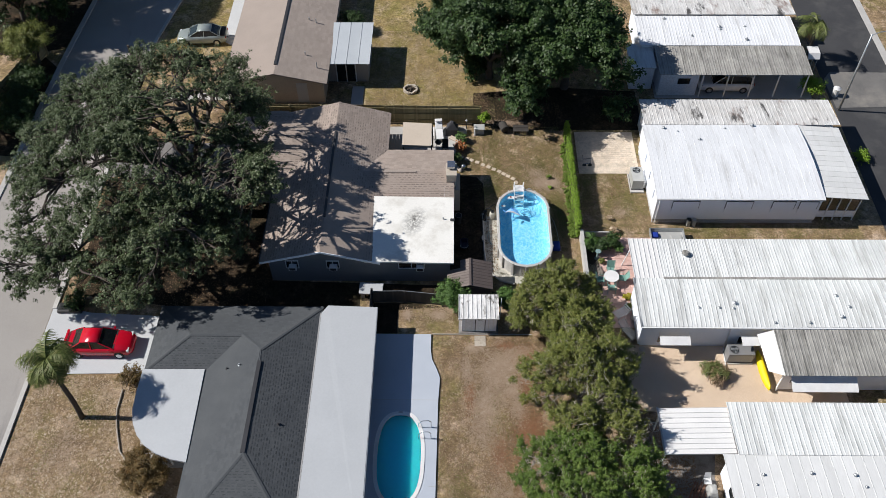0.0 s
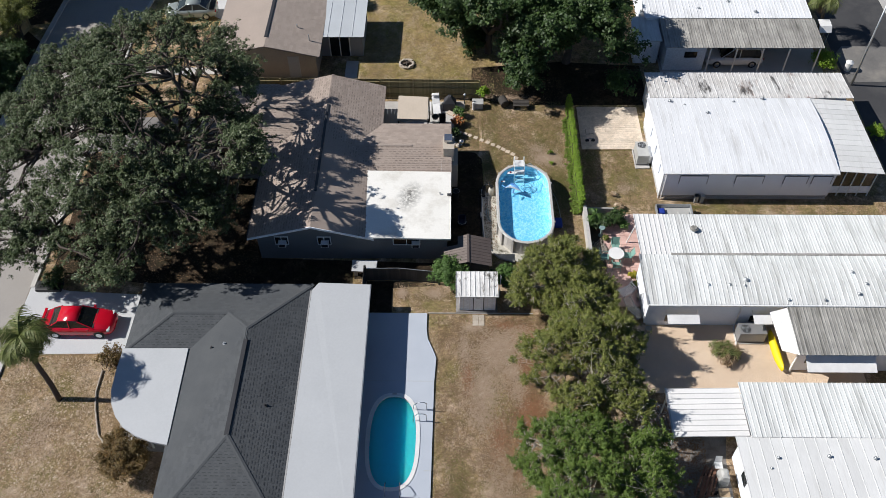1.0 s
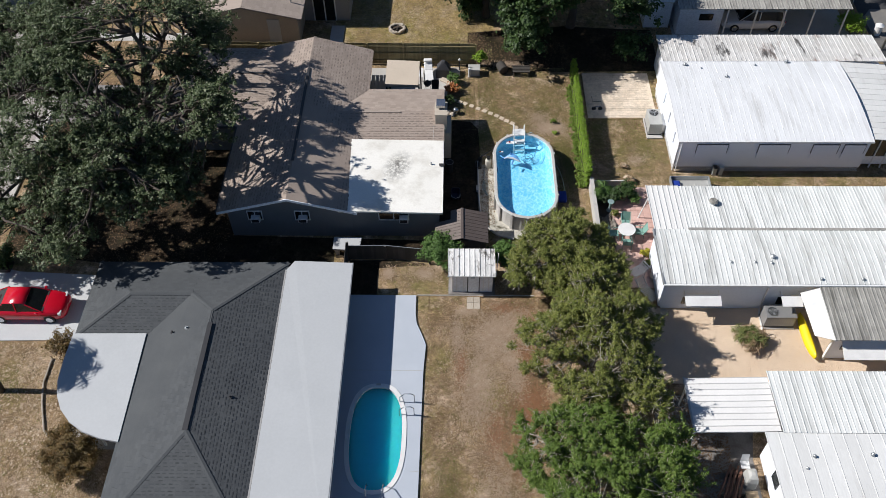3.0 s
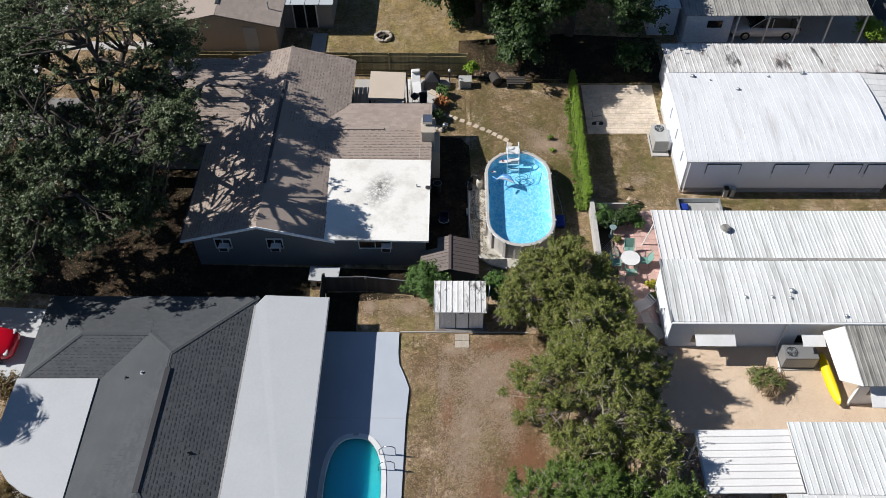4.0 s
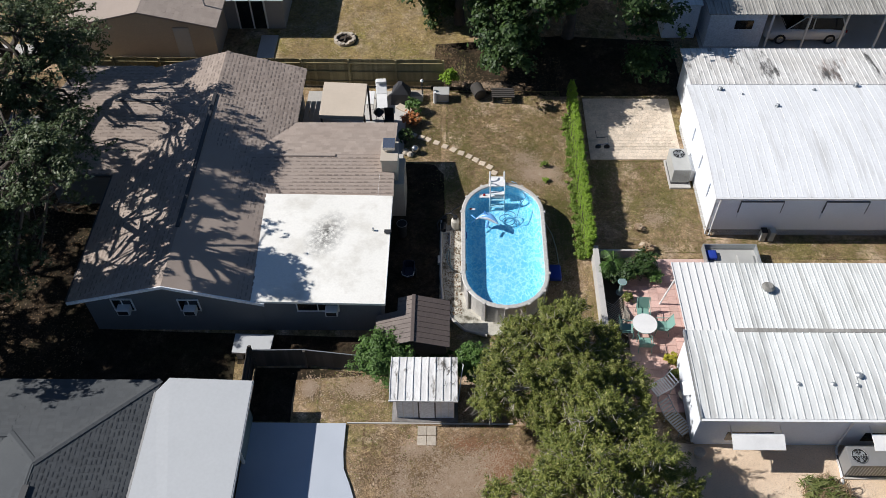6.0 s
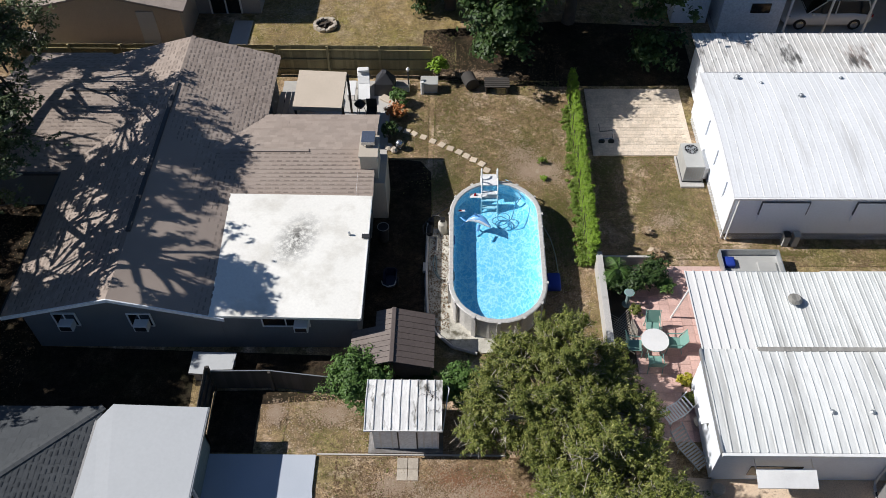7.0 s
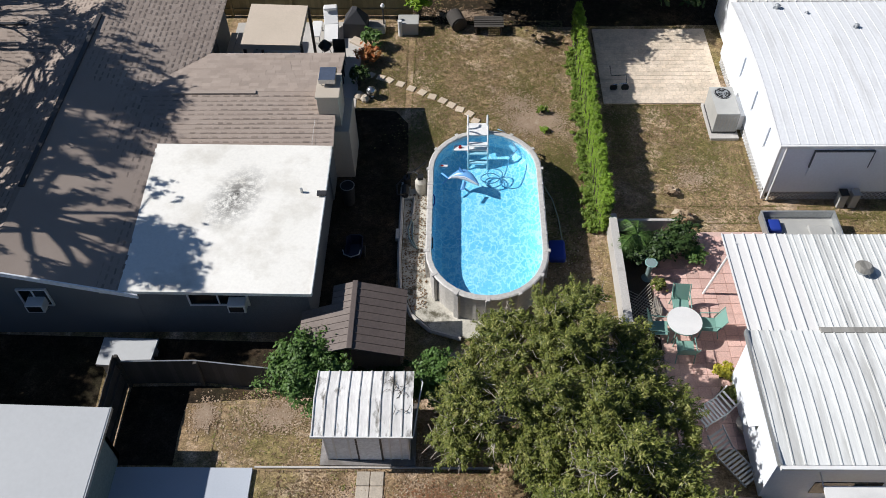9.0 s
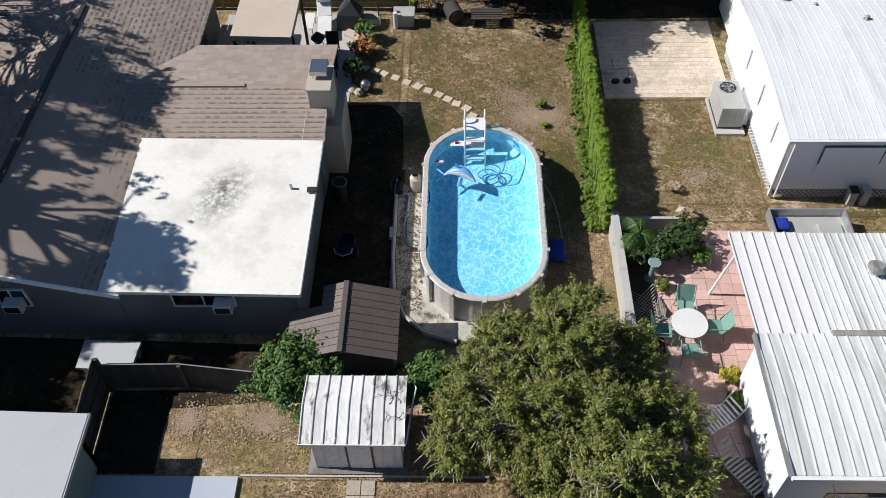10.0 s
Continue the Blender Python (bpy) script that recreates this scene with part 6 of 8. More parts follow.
tree("broadleaf_tree", "dense dark green broadleaf tree beyond the hedge", (9.6, 58.0, 0), (9.7, 58.0, 2.0), spots, 1.4, 110000, 0.23, DARK_LEAF, BARK, 0.3, 10, 0.8, 0.35, 0.4, 0.6, "trees beyond the fence", 0, 20, 0.26)
for name, (x, y), (rx, ry), z1, n, cnt, leaf, sd, lab in (
    ("privet_tree", (7.35, 33.4), (3.1, 3.5), 3.8, 300, 240000, OLIVE_LEAF, 11, "olive-green shrubby tree beside the pool lot"),
    ("privet_tree", (7.85, 27.0), (3.3, 3.5), 4.7, 270, 170000, OLIVE_LEAF, 12, "olive-green shrubby tree along the lot line"),
    ("privet_tree", (7.5, 20.2), (3.6, 4.4), 4.2, 290, 195000, SHRUB_LEAF, 13, "brighter green shrubby tree along the lot line"),
):
    spots = crown_spots(x, y, 0.7, z1, rx, ry, n, sd, 0.28, 0.4)
    if sd == 12:
        spots += crown_spots(8.2, 30.5, 0.7, 4.3, 1.9, 1.7, 60, 52, 0.3, 0.4)
        spots += crown_spots(9.9, 29.4, 0.5, 2.9, 1.2, 1.6, 40, 53, 0.3, 0.4)
        spots += crown_spots(10.1, 24.2, 1.2, 4.3, 1.1, 1.6, 36, 54, 0.3, 0.4)
    if sd == 13:
        spots += crown_spots(10.6, 20.3, 0.8, 4.0, 1.5, 2.4, 60, 55, 0.3, 0.4)
    spots = opened(spots, 5 if sd == 13 else 12, 0.55, sd)
    if sd == 11:
        spots = [p for p in spots if not (p[0] > 8.5 and p[1] > 35.1)]
        spots = [(a, b, min(c, 3.3 - 0.6 * (a - 8.0)) if a > 8.0 else c) for a, b, c in spots]
    tree(name, lab, (x, y, 0), (x, y, 0.9), spots, 0.5, cnt, 0.085 if cnt > 200000 else 0.1, leaf, PALE_BARK, 0.15, sd + 20, 1.0, 0.25, 0.8, 0.36, "trees along the lot line", 12, 14, 0.19, 0.5)
bush("shrub", "leafy green shrub beside the metal shed", -0.05, 34.6, 1.2, 2.2, 16000, 0.11, GREEN_LEAF, 21, n=20, spread=0.45)
bush("fern", "low dark plant along the fence behind the shed", 1.5, 35.4, 0.45, 0.6, 1600, 0.1, DARK_LEAF, 25, "plant", 9)
bush("fern", "low dark plant along the fence behind the shed", 2.3, 35.3, 0.5, 0.7, 1800, 0.1, DARK_LEAF, 26, "plant", 9)
bush("shrub", "leafy green shrub behind the metal shed", 3.6, 34.5, 0.85, 1.9, 9000, 0.11, GREEN_LEAF, 22, n=16, spread=0.45)
bush("shrub", "rust-brown rounded shrub in the front yard", -17.9, 21.9, 1.65, 2.0, 30000, 0.085, RUSTY_LEAF, 23, n=34, spread=0.36)

hedge = thing("hedge", (9.05, 46.3, 0), "tall narrow bright green clipped hedge", "hedge")
rnd = random.Random(5)
hs = [(9.2 + rnd.uniform(-0.13, 0.13), 40.9 + 11.0 * i / 70, 0.1 + 1.52 * rnd.random() ** 0.65) for i in range(71) for _ in range(24)]
leaves("foliage", hs, [rnd.uniform(0.08, 0.13) for _ in hs], 190000, 0.05, HEDGE_LEAF, hedge, 31, 1.0, 0.4, sprigs=8, sprig=0.3, shoot=0.5)
for i in range(24):
    part("stem", tube(bmesh.new(), (9.05, 41.0 + i * 0.46, -0.05), (9.05 + rnd.uniform(-0.1, 0.1), 41.0 + i * 0.46, 1.6), 0.025, 0.01, 5), BARK, hedge)
core = [(9.2 + rnd.uniform(-0.06, 0.06), 40.9 + 11.0 * i / 90, 0.15 + 1.4 * rnd.random()) for i in range(91) for _ in range(10)]
leaves("inner_foliage", core, [0.13 for _ in core], 50000, 0.11, MID_LEAF, hedge, 35, 1.0, 0.3, sprigs=8, sprig=0.35)
low = [(9.0 + rnd.gauss(-0.1, 0.13), 40.9 + 10.0 * rnd.random() ** 1.4, abs(rnd.gauss(0.04, 0.08))) for _ in range(260)]
leaves("undergrowth", low, [rnd.uniform(0.1, 0.17) for _ in low], 26000, 0.07, MID_LEAF, hedge, 33, 1.0, 0.4, sprigs=6, sprig=0.3, shoot=0.4)

palm("palm_tree", "tall palm with a leaning grey trunk in the front yard", (-22.96, 25.9, 0), (-23.15, 26.35, 5.95), 52, 1.95, 41, None, 12)
palm("palm_tree", "young feathery palm beside the asphalt lane", (31.4, 62.0, 0), (31.3, 62.2, 3.6), 13, 2.1, 42)

spots = crown_spots(-38.4, 71.2, 2.6, 11.5, 6.8, 6.6, 130, 17, 0.15, 0.3)
tree("oak_tree", "dark broad oak across the street", (-38.4, 72.0, 0), (-38.4, 72.0, 2.4), spots, 1.3, 90000, 0.28, DARK_LEAF, BARK, 0.4, 18, 0.75, 0.35, 0.5, 0.55)
spots = crown_spots(-31.0, 82.0, 4.0, 11.0, 7.0, 5.0, 60, 19, 0.2, 0.3)
tree("oak_tree", "dark broad oak at the street's far end", (-31.0, 83.0, 0), (-31.0, 83.0, 2.4), spots, 1.2, 45000, 0.26, DARK_LEAF, BARK, 0.4, 20, 0.75, 0.35, 0.5, 0.55)
bush("shrub", "dark shrub against the tan house", -9.3, 66.0, 1.2, 1.8, 4000, 0.15, DARK_LEAF, 98)

# ---- vehicles ----
def loft(bm, rings, caps=True):
    lay = [[bm.verts.new(p) for p in r] for r in rings]
    n = len(lay[0])
    for a, b in zip(lay, lay[1:]):
        for i in range(n):
            bm.faces.new((a[i], a[(i + 1) % n], b[(i + 1) % n], b[i]))
    if caps:
        bm.faces.new(lay[0][::-1])
        bm.faces.new(lay[-1])
    return bm


def car(name, label, x, y, turn, paint, length=4.5, wide=1.78, high=1.42, wagon=False, open_boot=False):
    """A car with its nose along +x before it is turned."""
    root = thing(name, (0, 0, 0), label, "car")
    L, W = length / 2, wide / 2
    tops = [(-L, 0.55, 0.72), (-L + 0.06, 0.8, 0.86), (-L * 0.78, 0.95, 0.93), (-L * 0.5, 1.0, 0.95), (0, 1.0, 0.93), (L * 0.35, 1.0, 0.93), (L * 0.62, 0.98, 0.87), (L * 0.88, 0.9, 0.76), (L - 0.05, 0.74, 0.62), (L, 0.5, 0.52)]
    rings = []
    for px, k, zt in tops:
        w = W * k
        zb = 0.2 if abs(px) < L * 0.9 else 0.3
        half = [(w * 0.9, zb), (w, 0.38), (w * 1.0, zt * 0.72), (w * 0.95, zt - 0.07), (w * 0.8, zt), (w * 0.4, zt + 0.025)]
        rings.append([(px, a, b) for a, b in half] + [(px, -a, b) for a, b in half[::-1]])
    body = part("body", loft(bmesh.new(), rings), paint, root, smooth=True)
    r0, r1 = (-L * 0.93, -L * 0.8) if wagon else (-L * 0.76, -L * 0.42)
    cab = [(r0, 0.8, 0.9), (r1, 0.68, high - 0.03), (-L * 0.1, 0.67, high), (L * 0.12, 0.68, high - 0.03), (L * 0.5, 0.8, 0.9)]
    rings = [[(px, W * 0.86, 0.86), (px, W * k, z), (px, -W * k, z), (px, -W * 0.86, 0.86)] for px, k, z in cab]
    part("window_glass", loft(bmesh.new(), rings), GLASS, root, "dark tinted windows")
    bm = bmesh.new()
    top = [(r1 - 0.03, 0.69, high - 0.03), (-L * 0.1, 0.68, high), (L * 0.12 + 0.03, 0.69, high - 0.03)]
    rings = [[(px, W * k, z - 0.03), (px, W * k * 0.9, z + 0.025), (px, 0, z + 0.04), (px, -W * k * 0.9, z + 0.025), (px, -W * k, z - 0.03)] for px, k, z in top]
    part("roof", loft(bm, rings), paint, root, smooth=True)
    for s in (-1, 1):
        for a, b in (((r0, 0.86, 0.9), (r1, 0.69, high - 0.03)), ((L * 0.5, 0.86, 0.9), (L * 0.12, 0.69, high - 0.03)), ((-L * 0.12, 0.87, 0.9), (-L * 0.14, 0.69, high - 0.02))):
            part("pillar", tube(bmesh.new(), (a[0], s * W * a[1], a[2]), (b[0], s * W * b[1], b[2]), 0.035, n=6), paint, root)
        m = part("mirror", boxed(L * 0.36, s * W * 1.02 - 0.06, 0.9, L * 0.36 + 0.14, s * W * 1.02 + 0.06, 1.03, bevel=0.03), paint, root)
        part("headlight", boxed(L * 0.86, s * W * 0.72 - 0.16, 0.6, L * 0.93, s * W * 0.72 + 0.16, 0.74, bevel=0.03), CLEAR, root, "clear headlight")
        part("tail_light", boxed(-L + 0.0, s * W * 0.66 - 0.15, 0.66, -L + 0.09, s * W * 0.66 + 0.15, 0.8, bevel=0.02), REDGLASS, root, "red tail light")
        for wx in (-L * 0.6, L * 0.62):
            bm = bmesh.new()
            tube(bm, (wx, s * (W - 0.2), 0.32), (wx, s * (W + 0.005), 0.32), 0.32, n=20)
            ty = part("tyre", bm, RUBBER, root)
            part("rim", tube(bmesh.new(), (wx, s * (W - 0.02), 0.32), (wx, s * (W + 0.018), 0.32), 0.2, n=14), STEEL, ty, "silver rim")
    part("windscreen_edge", boxed(L * 0.48, -W * 0.8, 0.89, L * 0.52, W * 0.8, 0.92), BLACK, root)
    if open_boot:
        part("boot_lid", plate(bmesh.new(), [(-L * 0.74, -W * 0.75, 1.0), (-L * 0.74, W * 0.75, 1.0), (-L * 0.82, W * 0.7, 1.5), (-L * 0.82, -W * 0.7, 1.5)], 0.05), paint, root, "raised boot lid")
        part("boot", boxed(-L * 0.96, -W * 0.8, 0.92, -L * 0.76, W * 0.8, 0.98), BLACK, root, "dark open boot")
    elif not wagon:
        part("spoiler", boxed(-L * 0.97, -W * 0.8, 0.98, -L * 0.9, W * 0.8, 1.03, bevel=0.015), paint, root)
    root.matrix_basis = pose(x, y, 0.05, 0, 0, turn)
    return root


car("car", "glossy red sedan with dark windows on the driveway", -23.05, 31.1, 0, REDPAINT)
car("car", "silver-green sedan with its boot raised on the lawn", -22.75, 64.55, 183, SILVERPAINT, 4.5, 1.75, 1.4, False, True)
car("car", "white estate car parked under the carport", 23.3, 58.1, 180, WHITEPAINT, 4.7, 1.8, 1.6, True)


# ---- pool things ----
def pool_ladder():
    x0, x1 = 4.66, 5.34
    l = thing("pool_ladder", (5.0, 44.2, 0), "white plastic A-frame pool ladder over the rim", "ladder")
    for x in (x0, x1):
        bm = bmesh.new()
        pipe(bm, [(x, 45.3, 0.02), (x, 44.95, 1.2), (x, 44.85, 1.7), (x, 44.75, 1.85), (x, 44.6, 1.84), (x, 44.5, 1.7), (x, 44.45, 1.45)], 0.035, 8)
        part("outer_rail", bm, PVC, l, smooth=True)
        bm = bmesh.new()
        pipe(bm, [(x, 43.35, 0.35), (x, 43.8, 1.25), (x, 43.95, 1.7), (x, 44.05, 1.85), (x, 44.2, 1.84), (x, 44.3, 1.7), (x, 44.35, 1.45)], 0.035, 8)
        part("inner_rail", bm, PVC, l, smooth=True)
    part("platform", boxed(x0 - 0.05, 44.15, 1.42, x1 + 0.05, 44.7, 1.48, bevel=0.015), PVC, l)
    for i in range(4):
        z = 0.3 + i * 0.3
        part("tread", boxed(x0, 45.3 - z * 0.28 - 0.1, z, x1, 45.3 - z * 0.28 + 0.08, z + 0.04, bevel=0.01), PVC, l)
        part("tread", boxed(x0, 43.3 + z * 0.46 - 0.08, z + 0.1, x1, 43.3 + z * 0.46 + 0.1, z + 0.14, bevel=0.01), PVC, l)
    part("step_board", boxed(4.15, 43.75, 1.09, x1, 44.0, 1.12, bevel=0.01), PVC, l)
    return l


pool_ladder()


def dolphin():
    d = thing("inflatable_dolphin", (4.45, 42.4, 1.08), "blue and white inflatable dolphin floating in the pool", "pool toy")
    path = [(3.95, 42.35, 0.0), (4.1, 42.45, 0.02), (4.3, 42.48, 0.08), (4.55, 42.42, 0.12), (4.78, 42.28, 0.08), (4.93, 42.15, 0.02), (5.02, 42.05, 0.0)]
    rad = [0.03, 0.08, 0.16, 0.2, 0.17, 0.09, 0.03]
    bm = bmesh.new()
    rings = []
    for (x, y, z), r in zip(path, rad):
        rings.append([(x + 0.35 * r * math.cos(a) * 0.4, y + r * math.cos(a), 1.12 + z + r * 0.85 * math.sin(a)) for a in [2 * math.pi * i / 12 for i in range(12)]])
    part("body", loft(bm, rings), PVC, d, "white vinyl body", smooth=True)
    bm = bmesh.new()
    rings = []
    for (x, y, z), r in zip(path, rad):
        rings.append([(x + 0.14 * r * math.cos(a), y + 1.02 * r * math.cos(a) + 0.01, 1.125 + z + r * 0.87 * math.sin(a)) for a in [0.15 * math.pi + 0.75 * math.pi * i / 6 for i in range(7)]])
    part("back", loft(bm, rings, False), BLUETOY, d, "blue vinyl back", smooth=True)
    for s in (-1, 1):
        bm = bmesh.new()
        loft(bm, [[(3.98, 42.35 + s * 0.02, 1.14), (3.9, 42.36 + s * 0.05, 1.12), (3.94, 42.36 + s * 0.05, 1.18)], [(3.86, 42.36 + s * 0.2, 1.13), (3.7, 42.36 + s * 0.28, 1.11), (3.78, 42.36 + s * 0.24, 1.16)]])
        part("fluke", bm, BLUETOY, d)
        bm = bmesh.new()
        loft(bm, [[(4.6, 42.3 + s * 0.16, 1.16), (4.45, 42.34 + s * 0.18, 1.16), (4.52, 42.32 + s * 0.16, 1.22)], [(4.5, 42.25 + s * 0.42, 1.1), (4.38, 42.28 + s * 0.42, 1.1), (4.42, 42.27 + s * 0.4, 1.13)]])
        part("flipper", bm, BLUETOY, d)
    bm = bmesh.new()
    loft(bm, [[(4.55, 42.38, 1.4), (4.35, 42.45, 1.38), (4.45, 42.46, 1.36), (4.5, 42.36, 1.36)], [(4.36, 42.44, 1.6), (4.32, 42.46, 1.58), (4.34, 42.47, 1.58), (4.35, 42.44, 1.57)]])
    part("dorsal_fin", bm, BLUETOY, d)
    return d


dolphin()
hose = thing("vacuum_hose", (5.6, 42.6, 0.3), "coiled dark blue pool vacuum hose under water", "hose")
pts = []
for i in range(60):
    a = i * 0.42
    pts.append((5.55 + 0.1 * math.sin(i * 0.13) + (0.32 + 0.05 * math.sin(i * 0.7)) * math.cos(a), 42.6 + 0.3 * math.sin(a) + 0.004 * i, 0.34 + 0.011 * i))
pts += [(6.1, 43.4, 1.05), (6.35, 43.8, 1.08), (6.2, 44.3, 1.1), (5.9, 44.55, 1.3), (5.7, 44.62, 1.33)]
part("coil", pipe(bmesh.new(), pts, 0.02, 6), HOSE_BLUE, hose, smooth=True)
for k, (y0, y1, b) in enumerate(((41.85, 40.9, 0.16), (40.0, 39.0, 0.14))):
    hz = thing("noodle", (3.5, (y0 + y1) / 2, 1.1), "dark curved hose hanging on the pool's inner wall", "hose", "hoses on the pool wall")
    part("loop", pipe(bmesh.new(), [(3.36, y0, 1.12), (3.36 + b, (y0 * 2 + y1) / 3, 1.1), (3.36 + b, (y0 + 2 * y1) / 3, 1.1), (3.38, y1, 1.12)], 0.02, 6), BLUECLOTH if k == 0 else BLACK, hz, smooth=True)
boat = thing("pool_toy", (3.55, 42.9, 1.1), "small red and white floating toy", "pool toy")
part("hull", boxed(3.65, 42.95, 1.08, 3.95, 43.05, 1.12, bevel=0.015), PVC, boat)
part("stripe", boxed(3.7, 42.96, 1.12, 3.8, 43.04, 1.125), REDGLASS, boat)
toy = thing("pool_toy", (4.45, 44.0, 1.12), "small pink toy on the ladder step", "pool toy")
part("shell", disc(bmesh.new(), 4.38, 43.9, 1.12, 1.2, 0.07, 10, r2=0.04), REDGLASS, toy)

pump = thing("pool_pump", (2.6, 42.8, 0), "black pool pump and pale filter tank beside the pool", "pool pump")
part("tank", disc(disc(bmesh.new(), 3.0, 42.75, 0.05, 0.6, 0.2, 16), 3.0, 42.75, 0.6, 0.75, 0.2, 16, r2=0.08), WORN_SLAB, pump, "pale round filter tank", smooth=False)
part("valve", boxed(2.9, 42.65, 0.75, 3.1, 42.85, 0.88, bevel=0.02), BLACK, pump)
part("motor", tube(bmesh.new(), (2.45, 42.4, 0.25), (2.45, 42.85, 0.25), 0.13, n=12), BLACK, pump)
part("strainer", disc(bmesh.new(), 2.5, 43.05, 0.05, 0.5, 0.13, 12), BLACK, pump)
part("bracket", boxed(2.3, 42.35, 0, 2.62, 43.2, 0.1), GALV, pump)
bm = bmesh.new()
pipe(bm, [(2.5, 43.05, 0.5), (2.55, 43.1, 0.7), (2.8, 43.0, 0.8), (3.0, 42.8, 0.85)], 0.03, 6)
pipe(bm, [(2.45, 42.4, 0.3), (2.2, 42.3, 0.4), (2.15, 42.7, 0.45), (2.3, 43.1, 0.3), (3.2, 43.4, 0.9)], 0.03, 6)
part("pipework", bm, BLACK, pump, smooth=True)
pv = thing("pipe_run", (2.5, 42.3, 0.1), "pale elbow pipe on the concrete strip", "pipe")
part("elbow", pipe(bmesh.new(), [(2.35, 42.45, 0.12), (2.75, 42.42, 0.12), (2.78, 42.3, 0.12), (2.75, 41.6, 0.12)], 0.045, 6), CONCRETE, pv)
hs2 = thing("garden_hose", (2.75, 40.7, 0.08), "pale turquoise garden hose on the concrete strip", "hose")
part("loop", pipe(bmesh.new(), [(2.72, 41.4, 0.09), (2.62, 41.0, 0.09), (2.66, 40.6, 0.09), (2.84, 40.2, 0.09), (2.95, 40.1, 0.09), (2.78, 40.5, 0.09), (2.76, 41.3, 0.09)], 0.028, 6), TEAL_WALL, hs2, smooth=True)
blk = thing("paving_block", (2.42, 40.75, 0), "pale square block beside the pool edging", "block")
part("block", boxed(2.2, 40.5, 0, 2.42, 40.95, 0.16, bevel=0.015), CONCRETE, blk)
eh = thing("garden_hose", (7.65, 41, 0), "pale hose lying beside the pool", "hose")
part("line", pipe(bmesh.new(), [(7.3, 43.2, 0.03), (7.6, 42.4, 0.03), (7.75, 41.5, 0.03), (7.8, 40.6, 0.03), (7.85, 39.6, 0.03)], 0.025, 5), GALV, eh)
tp = thing("folded_tarp", (7.55, 39.9, 0), "dark blue folded tarp beside the pool", "tarp")
part("sheet", boxed(7.3, 39.55, 0, 7.85, 40.35, 0.3, bevel=0.1), BLUECLOTH, tp, smooth=True)

# ---- stepping stones, fire pit ----
STONES = [(0.76, 49.33), (1.19, 49.15), (1.53, 48.98), (1.99, 48.74), (2.44, 48.46), (2.88, 48.22), (3.28, 47.96), (3.69, 47.72), (4.03, 47.46), (4.36, 47.2), (4.74, 46.94), (4.96, 46.52)]
for k, (x, y) in enumerate(STONES):
    bm = boxed(-0.16, -0.15, -0.03, 0.16, 0.15, 0.045, bevel=0.02)
    bm.transform(pose(x, y, 0, 0, 0, -28 + 9 * math.sin(k * 2.3)))
    tagged(part("stepping_stone", bm, STEPSTONE), "square tan stepping stone in dry grass", "stepping stone", "stepping stones to the pool")
pit = thing("fire_pit", (-3.6, 57.6, 0), "ring of pale rough stones round dark ash", "fire pit")
rnd = random.Random(8)
for k in range(15):
    a = 2 * math.pi * k / 15
    bm = boxed(-0.13, -0.09, 0, 0.13, 0.09, rnd.uniform(0.16, 0.28), bevel=0.04)
    bm.transform(pose(-3.6 + 0.55 * math.cos(a), 57.6 + 0.55 * math.sin(a), 0, rnd.uniform(-6, 6), rnd.uniform(-6, 6), math.degrees(a) + 90 + rnd.uniform(-15, 15)))
    part("stone", bm, STONE, pit)
part("ash", disc(bmesh.new(), -3.6, 57.6, 0, 0.05, 0.5, 16), SILT, pit, "dark ash and charred wood")
bm = bmesh.new()
tube(bm, (-3.9, 57.5, 0.1), (-3.3, 57.75, 0.16), 0.06)
tube(bm, (-3.6, 57.3, 0.12), (-3.55, 57.9, 0.14), 0.05)
part("log", bm, BARK, pit)

# ---- back patio by the brown house ----
gz = thing("gazebo", (-2.75, 49.4, 0), "flat tan canvas gazebo beside the house", "gazebo")
bm = bmesh.new()
pts = [(-3.85, 48.15), (-1.62, 48.05), (-1.6, 50.6), (-3.85, 50.75)]
plate(bm, [(x, y, 2.42) for x, y in pts], 0.06)
part("canopy", bm, CANVAS, gz, "tan canvas top")
bm = bmesh.new()
for (x0, y0), (x1, y1) in zip(pts, pts[1:] + pts[:1]):
    plate(bm, [(x0, y0, 2.42), (x1, y1, 2.42), (x1 * 0.998, y1 + 0.01, 2.2), (x0 * 0.998, y0 + 0.01, 2.2)], 0.012)
part("valance", bm, CANVAS, gz)
for x, y in pts:
    part("post", boxed(x * 0.98 - 0.05, y - 0.05 + (0.12 if y < 49 else -0.12), 0, x * 0.98 + 0.05, y + 0.05 + (0.12 if y < 49 else -0.12), 2.36), BARK, gz)
bm = boxed(-5.2, 47.2, -0.03, 0.3, 52.9, 0.03)
setting("patio_slab", bm, CONCRETE, "shaded concrete back patio slab", "patio")

bench = thing("picnic_table", (-4.65, 50.2, 0), "pale wooden slatted table beside the gazebo", "table")
for i in range(4):
    part("plank", boxed(-5.05 + i * 0.28, 49.3, 0.7, -4.8 + i * 0.28, 51.2, 0.74, bevel=0.008), CANVAS, bench)
for x in (-4.9, -4.1):
    for y in (49.5, 51.0):
        part("leg", boxed(x - 0.04, y - 0.04, 0.03, x + 0.04, y + 0.04, 0.7), BARK, bench)


def lounger(name, label, x, y, turn, material, frame_mat, length=1.85, slats=0, group=""):
    r = thing(name, (0, 0, 0), label, "lounger", group)
    w = 0.28
    for s in (-w, w):
        bm = bmesh.new()
        pipe(bm, [(s, -length / 2, 0.3), (s, 0.25, 0.34), (s, length / 2, 0.78)], 0.022, 6)
        part("rail", bm, frame_mat, r)
